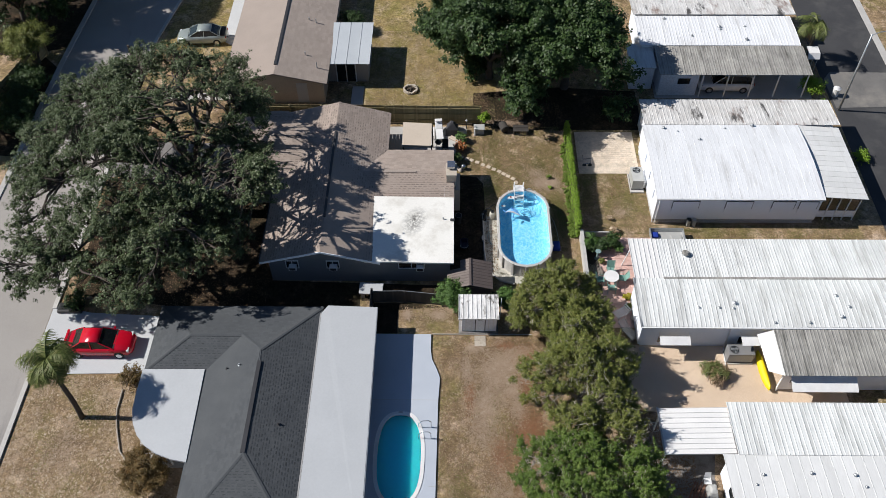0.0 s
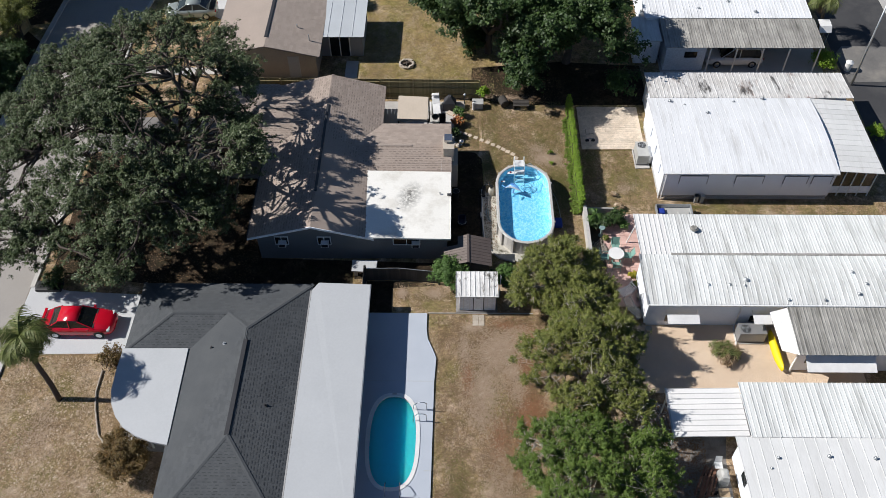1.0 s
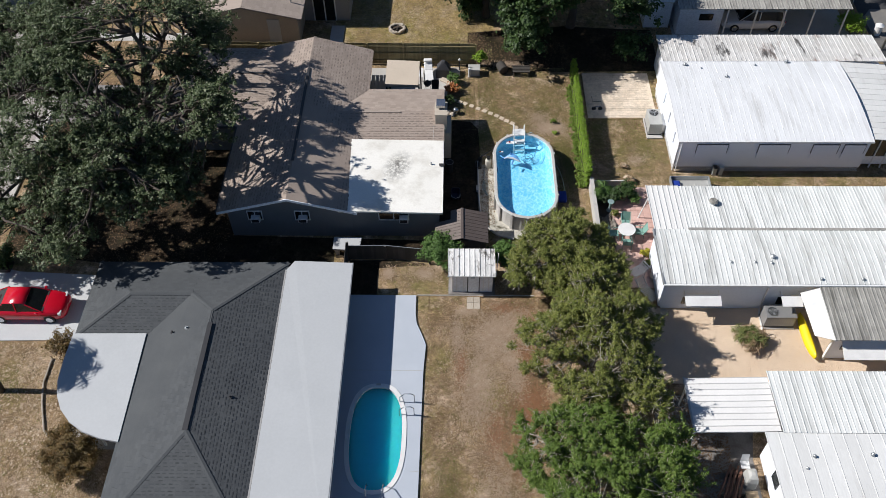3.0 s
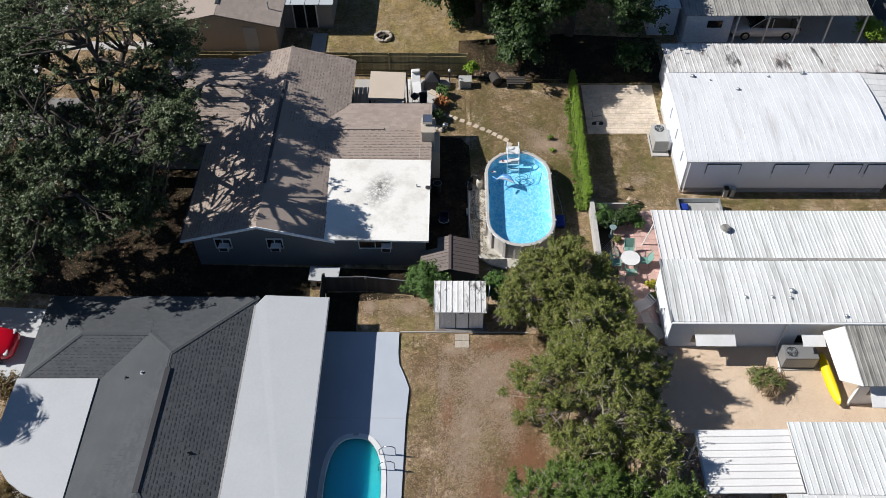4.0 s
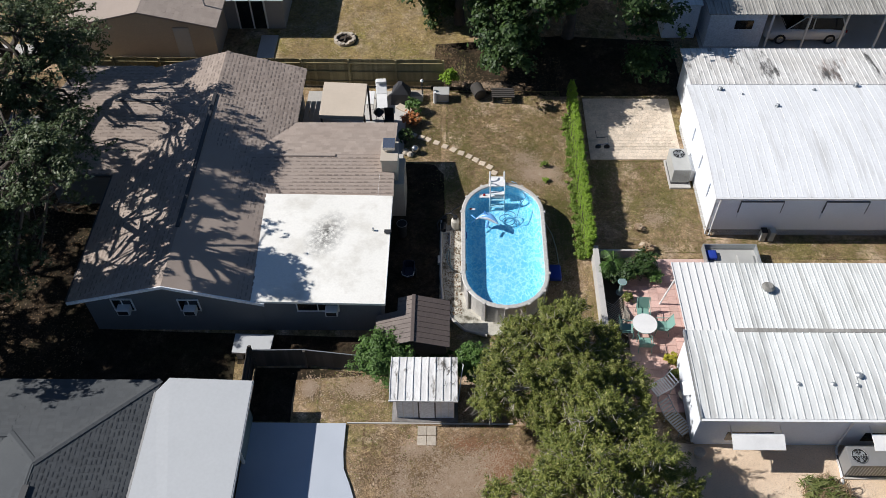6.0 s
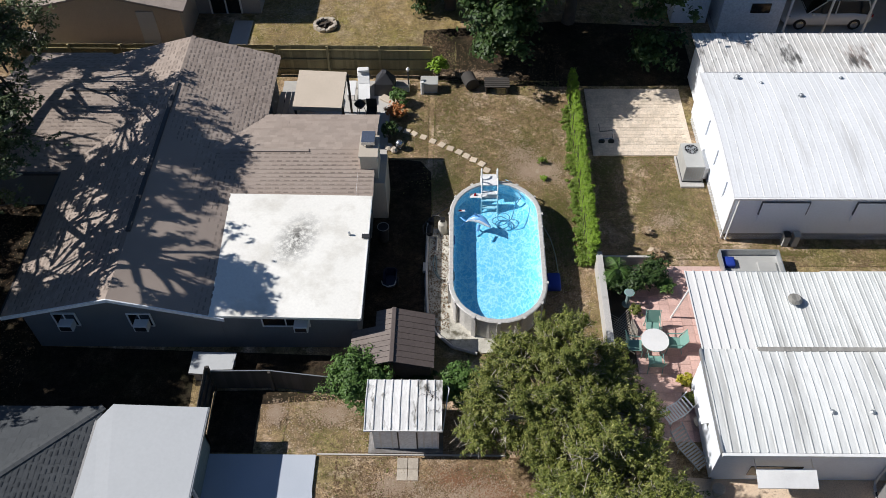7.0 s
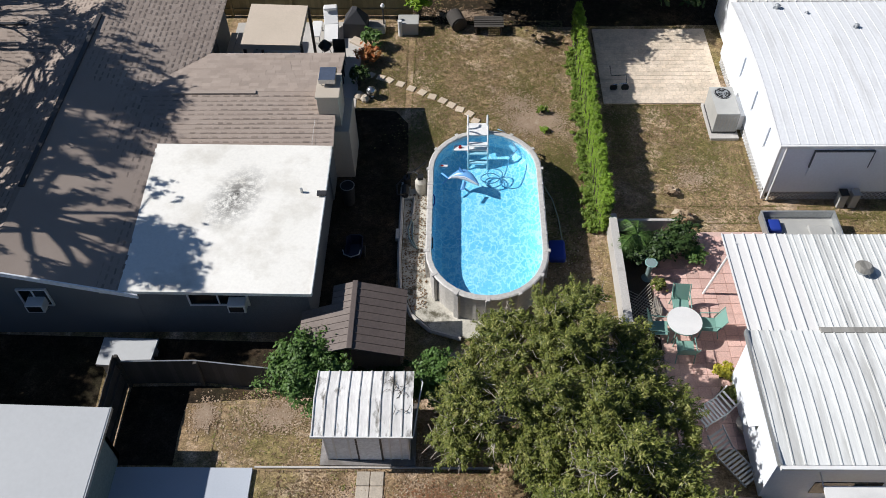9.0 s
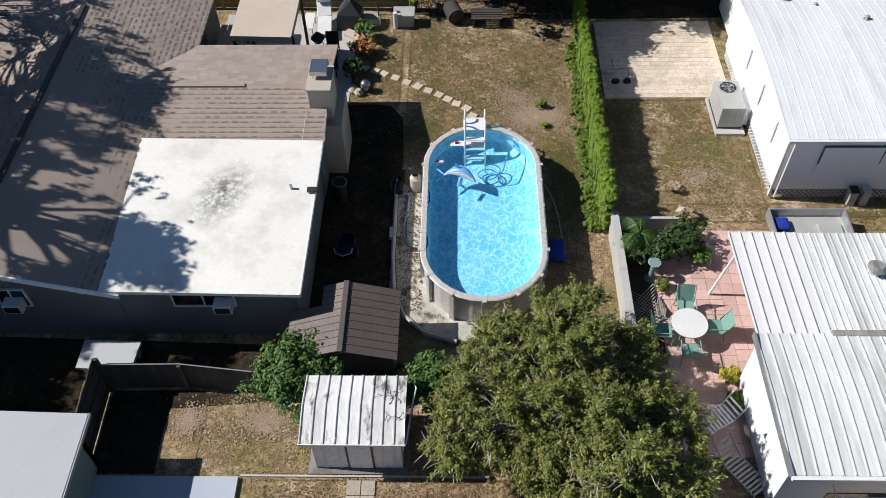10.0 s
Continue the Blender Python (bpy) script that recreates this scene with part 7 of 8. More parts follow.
        for yy in (-length * 0.38, 0.2):
            part("leg", tube(bmesh.new(), (s, yy, 0.32), (s, yy, 0.0), 0.02, n=6), frame_mat, r)
    if slats:
        for i in range(slats):
            k = -0.5 + (i + 0.5) / slats
            yy = k * length
            z = 0.33 + max(0, yy - 0.25) * 0.64
            part("slat", boxed(-w, yy - 0.03, z, w, yy + 0.03, z + 0.018), material, r)
    else:
        part("seat", plate(bmesh.new(), [(-w, -length / 2, 0.34), (w, -length / 2, 0.34), (w, 0.25, 0.36), (-w, 0.25, 0.36)], 0.05), material, r)
        part("backrest", plate(bmesh.new(), [(-w, 0.25, 0.38), (w, 0.25, 0.38), (w, length / 2, 0.8), (-w, length / 2, 0.8)], 0.05), material, r)
        part("pillow", boxed(-w, length / 2 - 0.3, 0.76, w, length / 2, 0.88, bevel=0.04), material, r)
    r.matrix_basis = pose(x, y, 0.03, 0, 0, turn)
    return r


lounger("sun_lounger", "white padded sun lounger with upright back", -1.05, 52.0, 5, PVC, GALV)
side = thing("side_table", (-1.65, 51.9, 0), "low white side table by the lounger", "table")
part("top", boxed(-1.85, 51.3, 0.42, -1.45, 52.4, 0.46, bevel=0.01), PVC, side)
for x, y in ((-1.8, 51.4), (-1.5, 51.4), (-1.8, 52.3), (-1.5, 52.3)):
    part("leg", boxed(x - 0.02, y - 0.02, 0.03, x + 0.02, y + 0.02, 0.42), PVC, side)
gc = thing("covered_grill", (0.0, 52.1, 0), "grill under a grey fitted cover", "grill")
bm = bmesh.new()
loft(bm, [[(-0.55, 51.75, 0.03), (0.5, 51.7, 0.03), (0.55, 52.5, 0.03), (-0.5, 52.55, 0.03)], [(-0.5, 51.8, 0.7), (0.45, 51.75, 0.7), (0.5, 52.45, 0.7), (-0.45, 52.5, 0.7)], [(-0.1, 52.05, 1.25), (0.08, 52.0, 1.25), (0.1, 52.2, 1.28), (-0.1, 52.25, 1.28)]])
part("cover", bm, COVER, gc, "grey vinyl cover")
fl = thing("planter_box", (0.85, 52.35, 0), "pale flat planter box by the fence", "planter")
part("box", boxed(0.5, 52.05, 0, 1.2, 52.6, 0.35, bevel=0.03), WORN_SLAB, fl)
part("soil", boxed(0.56, 52.1, 0.34, 1.14, 52.55, 0.37), STONE, fl)
bl = thing("garden_lamp", (1.15, 52.3, 0), "short garden lamp post with white globe", "lamp")
part("post", tube(bmesh.new(), (1.15, 52.3, 0), (1.15, 52.3, 1.15), 0.035), DARKTRIM, bl)
part("globe", disc(disc(bmesh.new(), 1.15, 52.3, 1.15, 1.25, 0.06, 12, r2=0.1), 1.15, 52.3, 1.25, 1.34, 0.1, 12, r2=0.04), PVC, bl, "white globe")
sb = thing("storage_box", (2.2, 52.3, 0), "grey plastic deck storage box", "storage box")
part("box", boxed(1.8, 52.0, 0, 2.6, 52.6, 0.5, bevel=0.02), ACGREY, sb)
part("lid", boxed(1.76, 51.96, 0.5, 2.64, 52.64, 0.58, bevel=0.03), ACGREY, sb, "dull grey lid")
pp = thing("pipe_post", (1.85, 51.95, 0), "white plastic pipe standing upright in the grass", "post")
part("pipe", tube(bmesh.new(), (1.85, 51.95, -0.02), (1.85, 51.95, 0.75), 0.09, n=12), PVC, pp)
bb = thing("kettle_grill", (-1.1, 50.3, 0), "black kettle barbecue on the patio", "grill")
part("bowl", disc(disc(bmesh.new(), -1.1, 50.3, 0.55, 0.75, 0.16, 14, r2=0.28), -1.1, 50.3, 0.75, 0.98, 0.28, 14, r2=0.08), BLACK, bb)
for a in (0.3, 2.4, 4.5):
    part("leg", tube(bmesh.new(), (-1.1 + 0.15 * math.cos(a), 50.3 + 0.15 * math.sin(a), 0.6), (-1.1 + 0.28 * math.cos(a), 50.3 + 0.28 * math.sin(a), 0.03), 0.015, n=5), BLACK, bb)
for x, y, s in ((-0.55, 50.2, 0.5), (-1.3, 48.6, 0.45), (-0.5, 49.0, 0.4)):
    ch = thing("patio_chair", (x, y, 0), "dark patio chair in the shade of the gazebo", "chair", "dark patio chairs")
    part("seat", boxed(x - 0.25, y - 0.25, 0.4, x + 0.25, y + 0.25, 0.46, bevel=0.02), BLACK, ch)
    part("backrest", boxed(x - 0.25, y + 0.2, 0.46, x + 0.25, y + 0.26, 0.95, bevel=0.02), BLACK, ch)
    for dx in (-0.22, 0.22):
        for dy in (-0.22, 0.22):
            part("leg", boxed(x + dx - 0.02, y + dy - 0.02, 0.03, x + dx + 0.02, y + dy + 0.02, 0.4), BLACK, ch)
wt = thing("patio_table", (-2.6, 48.9, 0), "small dark round table with white crockery under the gazebo", "table")
part("top", disc(bmesh.new(), -2.55, 47.75, 0.7, 0.74, 0.4, 18), BLACK, wt)
part("stem", tube(bmesh.new(), (-2.55, 47.75, 0.03), (-2.55, 47.75, 0.7), 0.05), BLACK, wt)
for dx, dy in ((-0.15, 0.05), (0.12, 0.1), (0.05, -0.15)):
    cr = thing("bowl", (-2.55 + dx, 47.75 + dy, 0.74), "small white bowl on the patio table", "bowl", "bowls on the table")
    part("dish", disc(bmesh.new(), -2.55 + dx, 47.75 + dy, 0.74, 0.8, 0.05, 10, r2=0.1), PVC, cr)
bush("potted_plant", "green leafy plant beside the patio edge", 0.7, 51.2, 0.5, 0.8, 700, 0.16, GREEN_LEAF, 61, "plant", 8)
bush("flowering_plant", "rust-red leafed plant beside the patio edge", 0.55, 50.15, 0.45, 0.7, 700, 0.15, FLOWER, 62, "plant", 8)
bush("potted_plant", "dark green plant against the house corner", 0.35, 48.7, 0.4, 0.9, 700, 0.13, DARK_LEAF, 63, "plant", 8)
bush("climbing_plant", "bright green climber at the fence end", 2.6, 53.1, 0.5, 1.5, 1400, 0.14, HEDGE_LEAF, 64, "plant", 10)
cl = thing("folded_cloth", (0.25, 51.3, 0.03), "pale folded cushion lying on the patio", "cushion")
bm = boxed(-0.45, -0.2, 0, 0.45, 0.2, 0.12, bevel=0.04)
bm.transform(pose(0.2, 51.35, 0.03, 0, 0, -35))
part("pad", bm, CANVAS, cl)
for x, y, r in ((0.42, 47.95, 0.22), (0.65, 47.75, 0.18)):
    st = thing("garden_stone", (x, y, 0), "pale round garden stone by the house wall", "stone", "stones by the wall")
    part("stone", disc(disc(bmesh.new(), x, y, 0, 0.12, r * 0.8, 10, r2=r), x, y, 0.12, 0.26, r, 10, r2=r * 0.5), STONE, st)
gb = thing("gazing_ball", (0.85, 47.9, 0), "silver gazing ball on a short stand", "ornament")
bm = bmesh.new()
bmesh.ops.create_uvsphere(bm, u_segments=16, v_segments=10, radius=0.2, matrix=Matrix.Translation((0.9, 47.95, 0.32)))
disc(bm, 0.9, 47.95, 0, 0.14, 0.1, 10)
part("ball", bm, STEEL, gb, smooth=True)
for x, y, lab in ((0.5, 42.3, "black round open bin against the house"),):
    bn = thing("round_bin", (x, y, 0), lab, "bin", "bins by the house")
    part("body", disc(bmesh.new(), x, y, 0.02, 0.85, 0.2, 16, r2=0.24), RUBBER, bn)
    part("rim", pipe(bmesh.new(), [(x + 0.24 * math.cos(i * math.pi / 8), y + 0.24 * math.sin(i * math.pi / 8), 0.86) for i in range(17)], 0.016, 6), DARK_AC, bn)
mw = thing("garden_cart", (0.85, 39.8, 0), "dark blue garden cart with a curved pale handle", "garden cart")
part("tub", loft(bmesh.new(), [[(0.9 + a * 0.28 * k, 39.9 + b * 0.45 * k, z) for a, b in ((-1, -0.8), (-0.6, -1), (0.6, -1), (1, -0.8), (1, 0.8), (0.6, 1), (-0.6, 1), (-1, 0.8))] for k, z in ((0.7, 0.2), (1.0, 0.55), (0.92, 0.56), (0.64, 0.25))]), NAVY, mw)
part("handle", pipe(bmesh.new(), [(0.62, 39.35, 0.95), (0.66, 39.2, 0.9), (0.9, 39.12, 0.86), (1.14, 39.2, 0.9), (1.18, 39.35, 0.95)], 0.02, 6), GALV, mw, smooth=True)
part("shaft", tube(bmesh.new(), (0.9, 39.12, 0.86), (0.9, 39.55, 0.4), 0.02, n=6), GALV, mw)
for x in (0.6, 1.2):
    part("wheel", tube(bmesh.new(), (x - 0.04, 39.9, 0.2), (x + 0.04, 39.9, 0.2), 0.2, n=14), RUBBER, mw)
# drum and bench slats take a near-black colour for the trees' shade
fw = thing("barrel", (4.3, 52.5, 0), "tipped barrel under the trees, coloured dark for their shade", "barrel")
part("drum", tube(bmesh.new(), (4.1, 52.9, 0.35), (4.35, 52.2, 0.33), 0.34, n=18), DARK_FENCE, fw)
part("mouth", tube(bmesh.new(), (4.36, 52.17, 0.33), (4.365, 52.16, 0.33), 0.28, n=18), BLACK, fw)
bt = thing("wooden_bench", (5.4, 52.2, 0), "old slatted bench under the trees, coloured dark for their shade", "bench")
for i in range(5):
    part("slat", boxed(4.95, 51.9 + i * 0.16, 0.42, 6.2, 52.02 + i * 0.16, 0.46), DARK_FENCE, bt)
for x in (5.05, 6.1):
    part("leg", boxed(x - 0.04, 51.95, 0, x + 0.04, 52.6, 0.42), BARK, bt)

# ---- side yard of the brown house ----
cv = thing("white_tub_cover", (-5.35, 35.6, 0), "white rounded plastic cover standing on blocks", "cover")
bm = bmesh.new()
prism(bm, [(-6.35, 35.25), (-5.6, 35.2), (-5.5, 35.4), (-4.75, 35.42), (-4.7, 36.15), (-6.35, 36.2)], 0.5, 0.6)
part("panel", bm, PALE_ROOF, cv)
for x, y in ((-6.1, 35.4), (-6.1, 36.0), (-4.95, 36.0), (-4.95, 35.6)):
    part("block", boxed(x - 0.12, y - 0.1, 0, x + 0.12, y + 0.1, 0.5), CONCRETE, cv)

# ---- beside the mobile homes ----
def condenser(name, label, x0, y0, x1, y1, h, fan, slab, skin=None):
    c = thing(name, ((x0 + x1) / 2, (y0 + y1) / 2, 0), label, "air conditioner")
    part("slab", boxed(*slab, bevel=0.01), CONCRETE, c, "pale concrete slab")
    part("cabinet", boxed(x0, y0, slab[5], x1, y1, h, bevel=0.02), skin or ACGREY, c)
    part("base_pan", boxed(x0 - 0.01, y0 - 0.01, slab[5], x1 + 0.01, y1 + 0.01, slab[5] + 0.08), DARKTRIM, c)
    bm = disc(bmesh.new(), fan[0], fan[1], h - 0.01, h + 0.012, fan[2], 24)
    f = part("fan_well", bm, BLACK, c, "dark fan opening")
    bm = bmesh.new()
    for r in (0.35, 0.65, 1.0):
        ring = [(fan[0] + fan[2] * r * math.cos(2 * math.pi * i / 20), fan[1] + fan[2] * r * math.sin(2 * math.pi * i / 20), h + 0.03) for i in range(21)]
        pipe(bm, ring, 0.008, 4)
    for i in range(8):
        a = math.pi * i / 4
        tube(bm, (fan[0], fan[1], h + 0.03), (fan[0] + fan[2] * math.cos(a), fan[1] + fan[2] * math.sin(a), h + 0.03), 0.007, n=4)
    part("fan_guard", bm, GALV, f)
    bm = bmesh.new()
    for i in range(3):
        a = 2 * math.pi * i / 3 + 0.4
        plate(bm, [(fan[0], fan[1], h + 0.018), (fan[0] + fan[2] * 0.85 * math.cos(a), fan[1] + fan[2] * 0.85 * math.sin(a), h + 0.02), (fan[0] + fan[2] * 0.8 * math.cos(a + 0.6), fan[1] + fan[2] * 0.8 * math.sin(a + 0.6), h + 0.014)], 0.004)
    part("fan_blade", bm, GALV, f)
    bm = bmesh.new()
    for i in range(int((x1 - x0) / 0.12)):
        box(bm, x0 + 0.06 + i * 0.12, y0 - 0.012, slab[5] + 0.12, x0 + 0.1 + i * 0.12, y0 - 0.002, h - 0.12)
    part("louvre", bm, GALV, c)
    return c


condenser("air_conditioner", "large beige packaged air conditioner beside the white home", 13.74, 45.7, 14.6, 47.25, 1.05, (14.15, 46.85, 0.3), (13.66, 45.42, -0.02, 14.7, 47.4, 0.12))
dk = thing("air_duct", (14.6, 45.5, 0.3), "white insulated air duct into the wall", "duct")
part("duct", boxed(14.6, 45.85, 0.15, 14.84, 47.0, 0.85, bevel=0.03), PVC, dk)
condenser("air_conditioner", "large grey packaged air conditioner on the gravel", 17.85, 30.15, 19.5, 31.0, 1.0, (18.25, 30.55, 0.3), (17.8, 30.05, -0.02, 19.55, 31.05, 0.1), DARK_AC)
condenser("air_conditioner", "beige packaged air conditioner behind the patio cover", 13.9, 18.7, 15.2, 19.7, 1.0, (14.3, 19.25, 0.3), (13.8, 18.6, -0.02, 15.3, 19.8, 0.1))
gp = thing("drain_pipe", (17.8, 30.1, 0.04), "white downpipe lying on the gravel", "pipe")
part("pipe", pipe(bmesh.new(), [(17.92, 31.4, 2.0), (17.92, 31.35, 0.15), (17.9, 31.2, 0.06), (17.7, 28.9, 0.06)], 0.05, 8), PVC, gp)
ky = thing("kayak", (20.0, 29.4, 0.25), "bright yellow kayak leaning beside the awning", "kayak")
rings = []
for k in range(11):
    s = -1 + 0.2 * k
    y, w = 29.4 + 1.45 * s, 0.27 * math.sqrt(max(0.02, 1 - s * s))
    x = 19.98 - 0.06 * s
    rings.append([(x + w * math.cos(a) * 0.8, y, 0.32 + 0.1 * s * s + w * 0.6 * math.sin(a) + 0.12 * math.cos(a)) for a in [2 * math.pi * i / 12 for i in range(12)]])
part("hull", loft(bmesh.new(), rings), YELLOW, ky, smooth=True)
bush("ornamental_grass", "arching green and tan ornamental grass on gravel", 16.84, 29.15, 0.75, 0.8, 1500, 0.5, PALM_LEAF, 71, "plant", 12, spread=0.5, aspect=0.09)
bush("ornamental_grass", "dry tan blades round the ornamental grass", 16.9, 29.1, 0.8, 0.6, 900, 0.45, STRAW, 72, "plant", 10, spread=0.5, aspect=0.08)

tab = thing("patio_table", (11.12, 36.75, 0), "white round patio table on pink tiles", "table")
part("top", disc(disc(bmesh.new(), 11.12, 36.75, 0.7, 0.72, 0.5, 32, r2=0.52), 11.12, 36.75, 0.72, 0.745, 0.52, 32), PVC, tab, "white round top")
part("rim", pipe(bmesh.new(), [(11.12 + 0.51 * math.cos(2 * math.pi * i / 28), 36.75 + 0.51 * math.sin(2 * math.pi * i / 28), 0.715) for i in range(29)], 0.018, 6), GREENCHAIR, tab, "green metal rim")
for i in range(4):
    a = math.pi / 4 + i * math.pi / 2
    part("leg", pipe(bmesh.new(), [(11.12 + 0.4 * math.cos(a), 36.75 + 0.4 * math.sin(a), 0.7), (11.12 + 0.34 * math.cos(a), 36.75 + 0.34 * math.sin(a), 0.35), (11.12 + 0.46 * math.cos(a), 36.75 + 0.46 * math.sin(a), 0.02)], 0.02, 6), GREENCHAIR, tab)


def sling_chair():
    c = thing("patio_chair", (0, 0, 0), "sea-green mesh sling patio chair at the round table", "chair", "chairs round the patio table")
    part("seat", plate(bmesh.new(), [(-0.25, -0.25, 0.42), (0.25, -0.25, 0.42), (0.25, 0.22, 0.38), (-0.25, 0.22, 0.38)], 0.015), GREENCHAIR, c, "green mesh sling")
    part("backrest", plate(bmesh.new(), [(-0.25, 0.22, 0.4), (0.25, 0.22, 0.4), (0.24, 0.42, 0.92), (-0.24, 0.42, 0.92)], 0.02), GREENCHAIR, c, "green mesh sling")
    for s in (-0.27, 0.27):
        part("frame", pipe(bmesh.new(), [(s, -0.3, 0.02), (s, -0.28, 0.42), (s, -0.25, 0.6), (s, 0.2, 0.62), (s, 0.3, 0.62)], 0.017, 6), GREENCHAIR, c)
        part("back_frame", pipe(bmesh.new(), [(s, 0.3, 0.02), (s, 0.2, 0.4), (s, 0.42, 0.93)], 0.017, 6), GREENCHAIR, c)
    return c


first = sling_chair()
first.matrix_basis = pose(11.2, 37.58, 0.025, 0, 0, -4)
for x, y, a in ((11.93, 36.85, -92), (11.08, 35.98, 178), (10.4, 36.72, 84)):
    copy_thing(first, pose(x, y, 0.025, 0, 0, a))
bath = thing("bird_bath", (10.42, 38.95, 0), "pale green glazed bird bath among plants", "bird bath")
part("pedestal", disc(disc(bmesh.new(), 10.42, 38.95, 0, 0.1, 0.2, 14, r2=0.12), 10.42, 38.95, 0.1, 0.7, 0.09, 14, r2=0.08), TEAL_WALL, bath)
part("bowl", disc(bmesh.new(), 10.42, 38.95, 0.7, 0.8, 0.1, 20, r2=0.2), BOWL, bath, "pale green glazed bowl")
part("water", disc(bmesh.new(), 10.42, 38.95, 0.795, 0.806, 0.17, 20), TEAL_WALL, bath)
palm("small_palm", "small green feathery palm against the wall", (10.1, 40.0, 0), (10.1, 40.0, 0.9), 15, 0.95, 75, GREEN_LEAF, 0)
bush("shrub", "dark leafy shrub in the patio bed", 10.3, 39.5, 0.7, 1.0, 2600, 0.13, DARK_LEAF, 76)
bush("shrub", "dark leafy shrub in the patio bed", 11.3, 40.2, 0.75, 0.9, 2600, 0.13, DARK_LEAF, 77)
bush("shrub", "small mid-green shrub in the patio bed", 11.9, 39.6, 0.4, 0.6, 900, 0.12, GREEN_LEAF, 78)
bush("shrub", "pale green small plant by the bird bath", 10.65, 38.5, 0.25, 0.4, 500, 0.1, OLIVE_LEAF, 79)
bush("ornamental_grass", "tan spiky dry grass plant", 11.9, 41.4, 0.3, 0.4, 160, 0.26, BLEACHED, 80, "plant", 6)
bush("ornamental_grass", "tan spiky dry grass plant", 11.8, 42.7, 0.25, 0.3, 80, 0.24, BLEACHED, 81, "plant", 6)
bush("flowering_plant", "potted plant with yellow flowers by the white wall", 12.05, 35.2, 0.3, 0.6, 900, 0.1, YELLOW_LEAF, 82, "plant", 8)
lounger("sun_lounger", "white slatted lounger on pink tiles", 11.55, 33.95, -60, PVC, PVC, 1.15, 10, "loungers on the patio")
lounger("sun_lounger", "grey-white strap lounger beside the white wall", 11.75, 32.45, 35, ACGREY, GALV, 1.55, 14, "loungers on the patio")
pt = thing("flower_pot", (12.4, 33.5, 0), "round tan pot beside the wall", "pot")
part("pot", disc(disc(bmesh.new(), 12.35, 33.55, 0.02, 0.3, 0.16, 14, r2=0.24), 12.35, 33.55, 0.3, 0.34, 0.26, 14), CANVAS, pt)
bush("potted_plant", "small spiky plant beside the white wall", 12.15, 34.5, 0.3, 0.5, 400, 0.16, OLIVE_LEAF, 83, "plant", 6)
pt = thing("flower_pot", (12.55, 31.0, 0), "dark pot by the corner of the home", "pot")
part("pot", disc(bmesh.new(), 12.5, 31.0, 0.02, 0.35, 0.15, 14, r2=0.22), STONE, pt)
lat = thing("lattice_trellis", (10.0, 37.4, 0), "weathered lattice trellis beside the low wall", "trellis")
bm = bmesh.new()
for i in range(16):
    a = -0.45 + i * 0.12
    tube(bm, (9.62, 36.4 + max(0, a), 0.05), (10.4, 36.4 + max(0, a) + 0.75, 0.3), 0.012, n=4)
    tube(bm, (10.4, 36.4 + max(0, a), 0.3), (9.62, 36.4 + max(0, a) + 0.75, 0.05), 0.012, n=4)
part("slats", bm, PALE_BARK, lat)
dw = thing("driftwood", (10.5, 37.8, 0), "pile of grey driftwood on the bed", "driftwood")
bm = bmesh.new()
for i in range(6):
    pipe(bm, [(10.2 + 0.08 * i, 37.1 + 0.05 * i, 0.08), (10.4 + 0.05 * i, 37.6, 0.22), (10.55 + 0.03 * i, 38.2 - 0.1 * i, 0.12)], 0.04, 6, 0.02)
part("branch", bm, PALE_BARK, dw)
# ground sheets darkened in colour where house, fence and crowns cast shade
for lab, pts in (("ground between the fence and the house, toned dark for shade", [(-6.2, 35.06), (-3.2, 35.12), (-0.6, 34.82), (-0.1, 35.2), (-0.15, 36.4), (-6.2, 36.6)]), ("ground under the trees beyond the lawn, toned dark for their shade", [(1.6, 53.0), (4.0, 52.7), (8.6, 52.5), (15.6, 52.6), (15.6, 57.5), (9.0, 58.0), (1.8, 57.2)]), ("ground along the side fence, toned dark for its shade", [(-5.35, 32.35), (-3.6, 32.35), (-3.65, 33.4), (-3.6, 34.3), (-0.9, 34.5), (-0.9, 34.65), (-3.2, 34.9), (-5.35, 34.85)]), ("ground strip beside the house, toned dark for the house's shade", [(-0.1, 36.5), (2.2, 36.4), (2.3, 37.6), (2.3, 39.5), (2.3, 42.0), (2.5, 44.0), (2.4, 46.4), (1.9, 47.1), (0.6, 47.3), (-0.1, 47.2)]), ("leafy soil under the oak, toned dark for the crown's shade", [(-26.3, 35.5), (-20.0, 34.6), (-13.0, 33.4), (-6.2, 33.3), (-6.4, 36.6), (-12.6, 36.8), (-12.7, 46.9), (-26.7, 46.9), (-26.6, 43.0)])):
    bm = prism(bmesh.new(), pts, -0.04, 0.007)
    setting("shade_ground", bm, SHADE_SOIL, lab, "soil")
bm = prism(bmesh.new(), [(9.52, 36.0), (10.5, 36.0), (10.5, 41.0), (9.52, 40.95)], -0.04, 0.015)
setting("dark_bed", bm, SILT, "dark mulch planting bed", "planting bed")
bx = thing("utility_trailer", (15.6, 40.4, 0), "grey open-top metal trailer box with a blue tarp", "trailer")
part("floor", boxed(14.45, 40.1, 0.35, 16.8, 41.2, 0.4), ACGREY, bx)
for a in ((14.4, 41.2, 16.85, 41.25), (14.4, 40.05, 16.85, 40.1), (14.4, 40.1, 14.45, 41.2), (16.8, 40.1, 16.85, 41.2)):
    part("side", boxed(a[0], a[1], 0.35, a[2], a[3], 0.72), GALV, bx)
for x in (15.3, 15.9):
    part("tyre", tube(bmesh.new(), (x, 41.28, 0.28), (x, 41.4, 0.28), 0.28, n=14), RUBBER, bx)
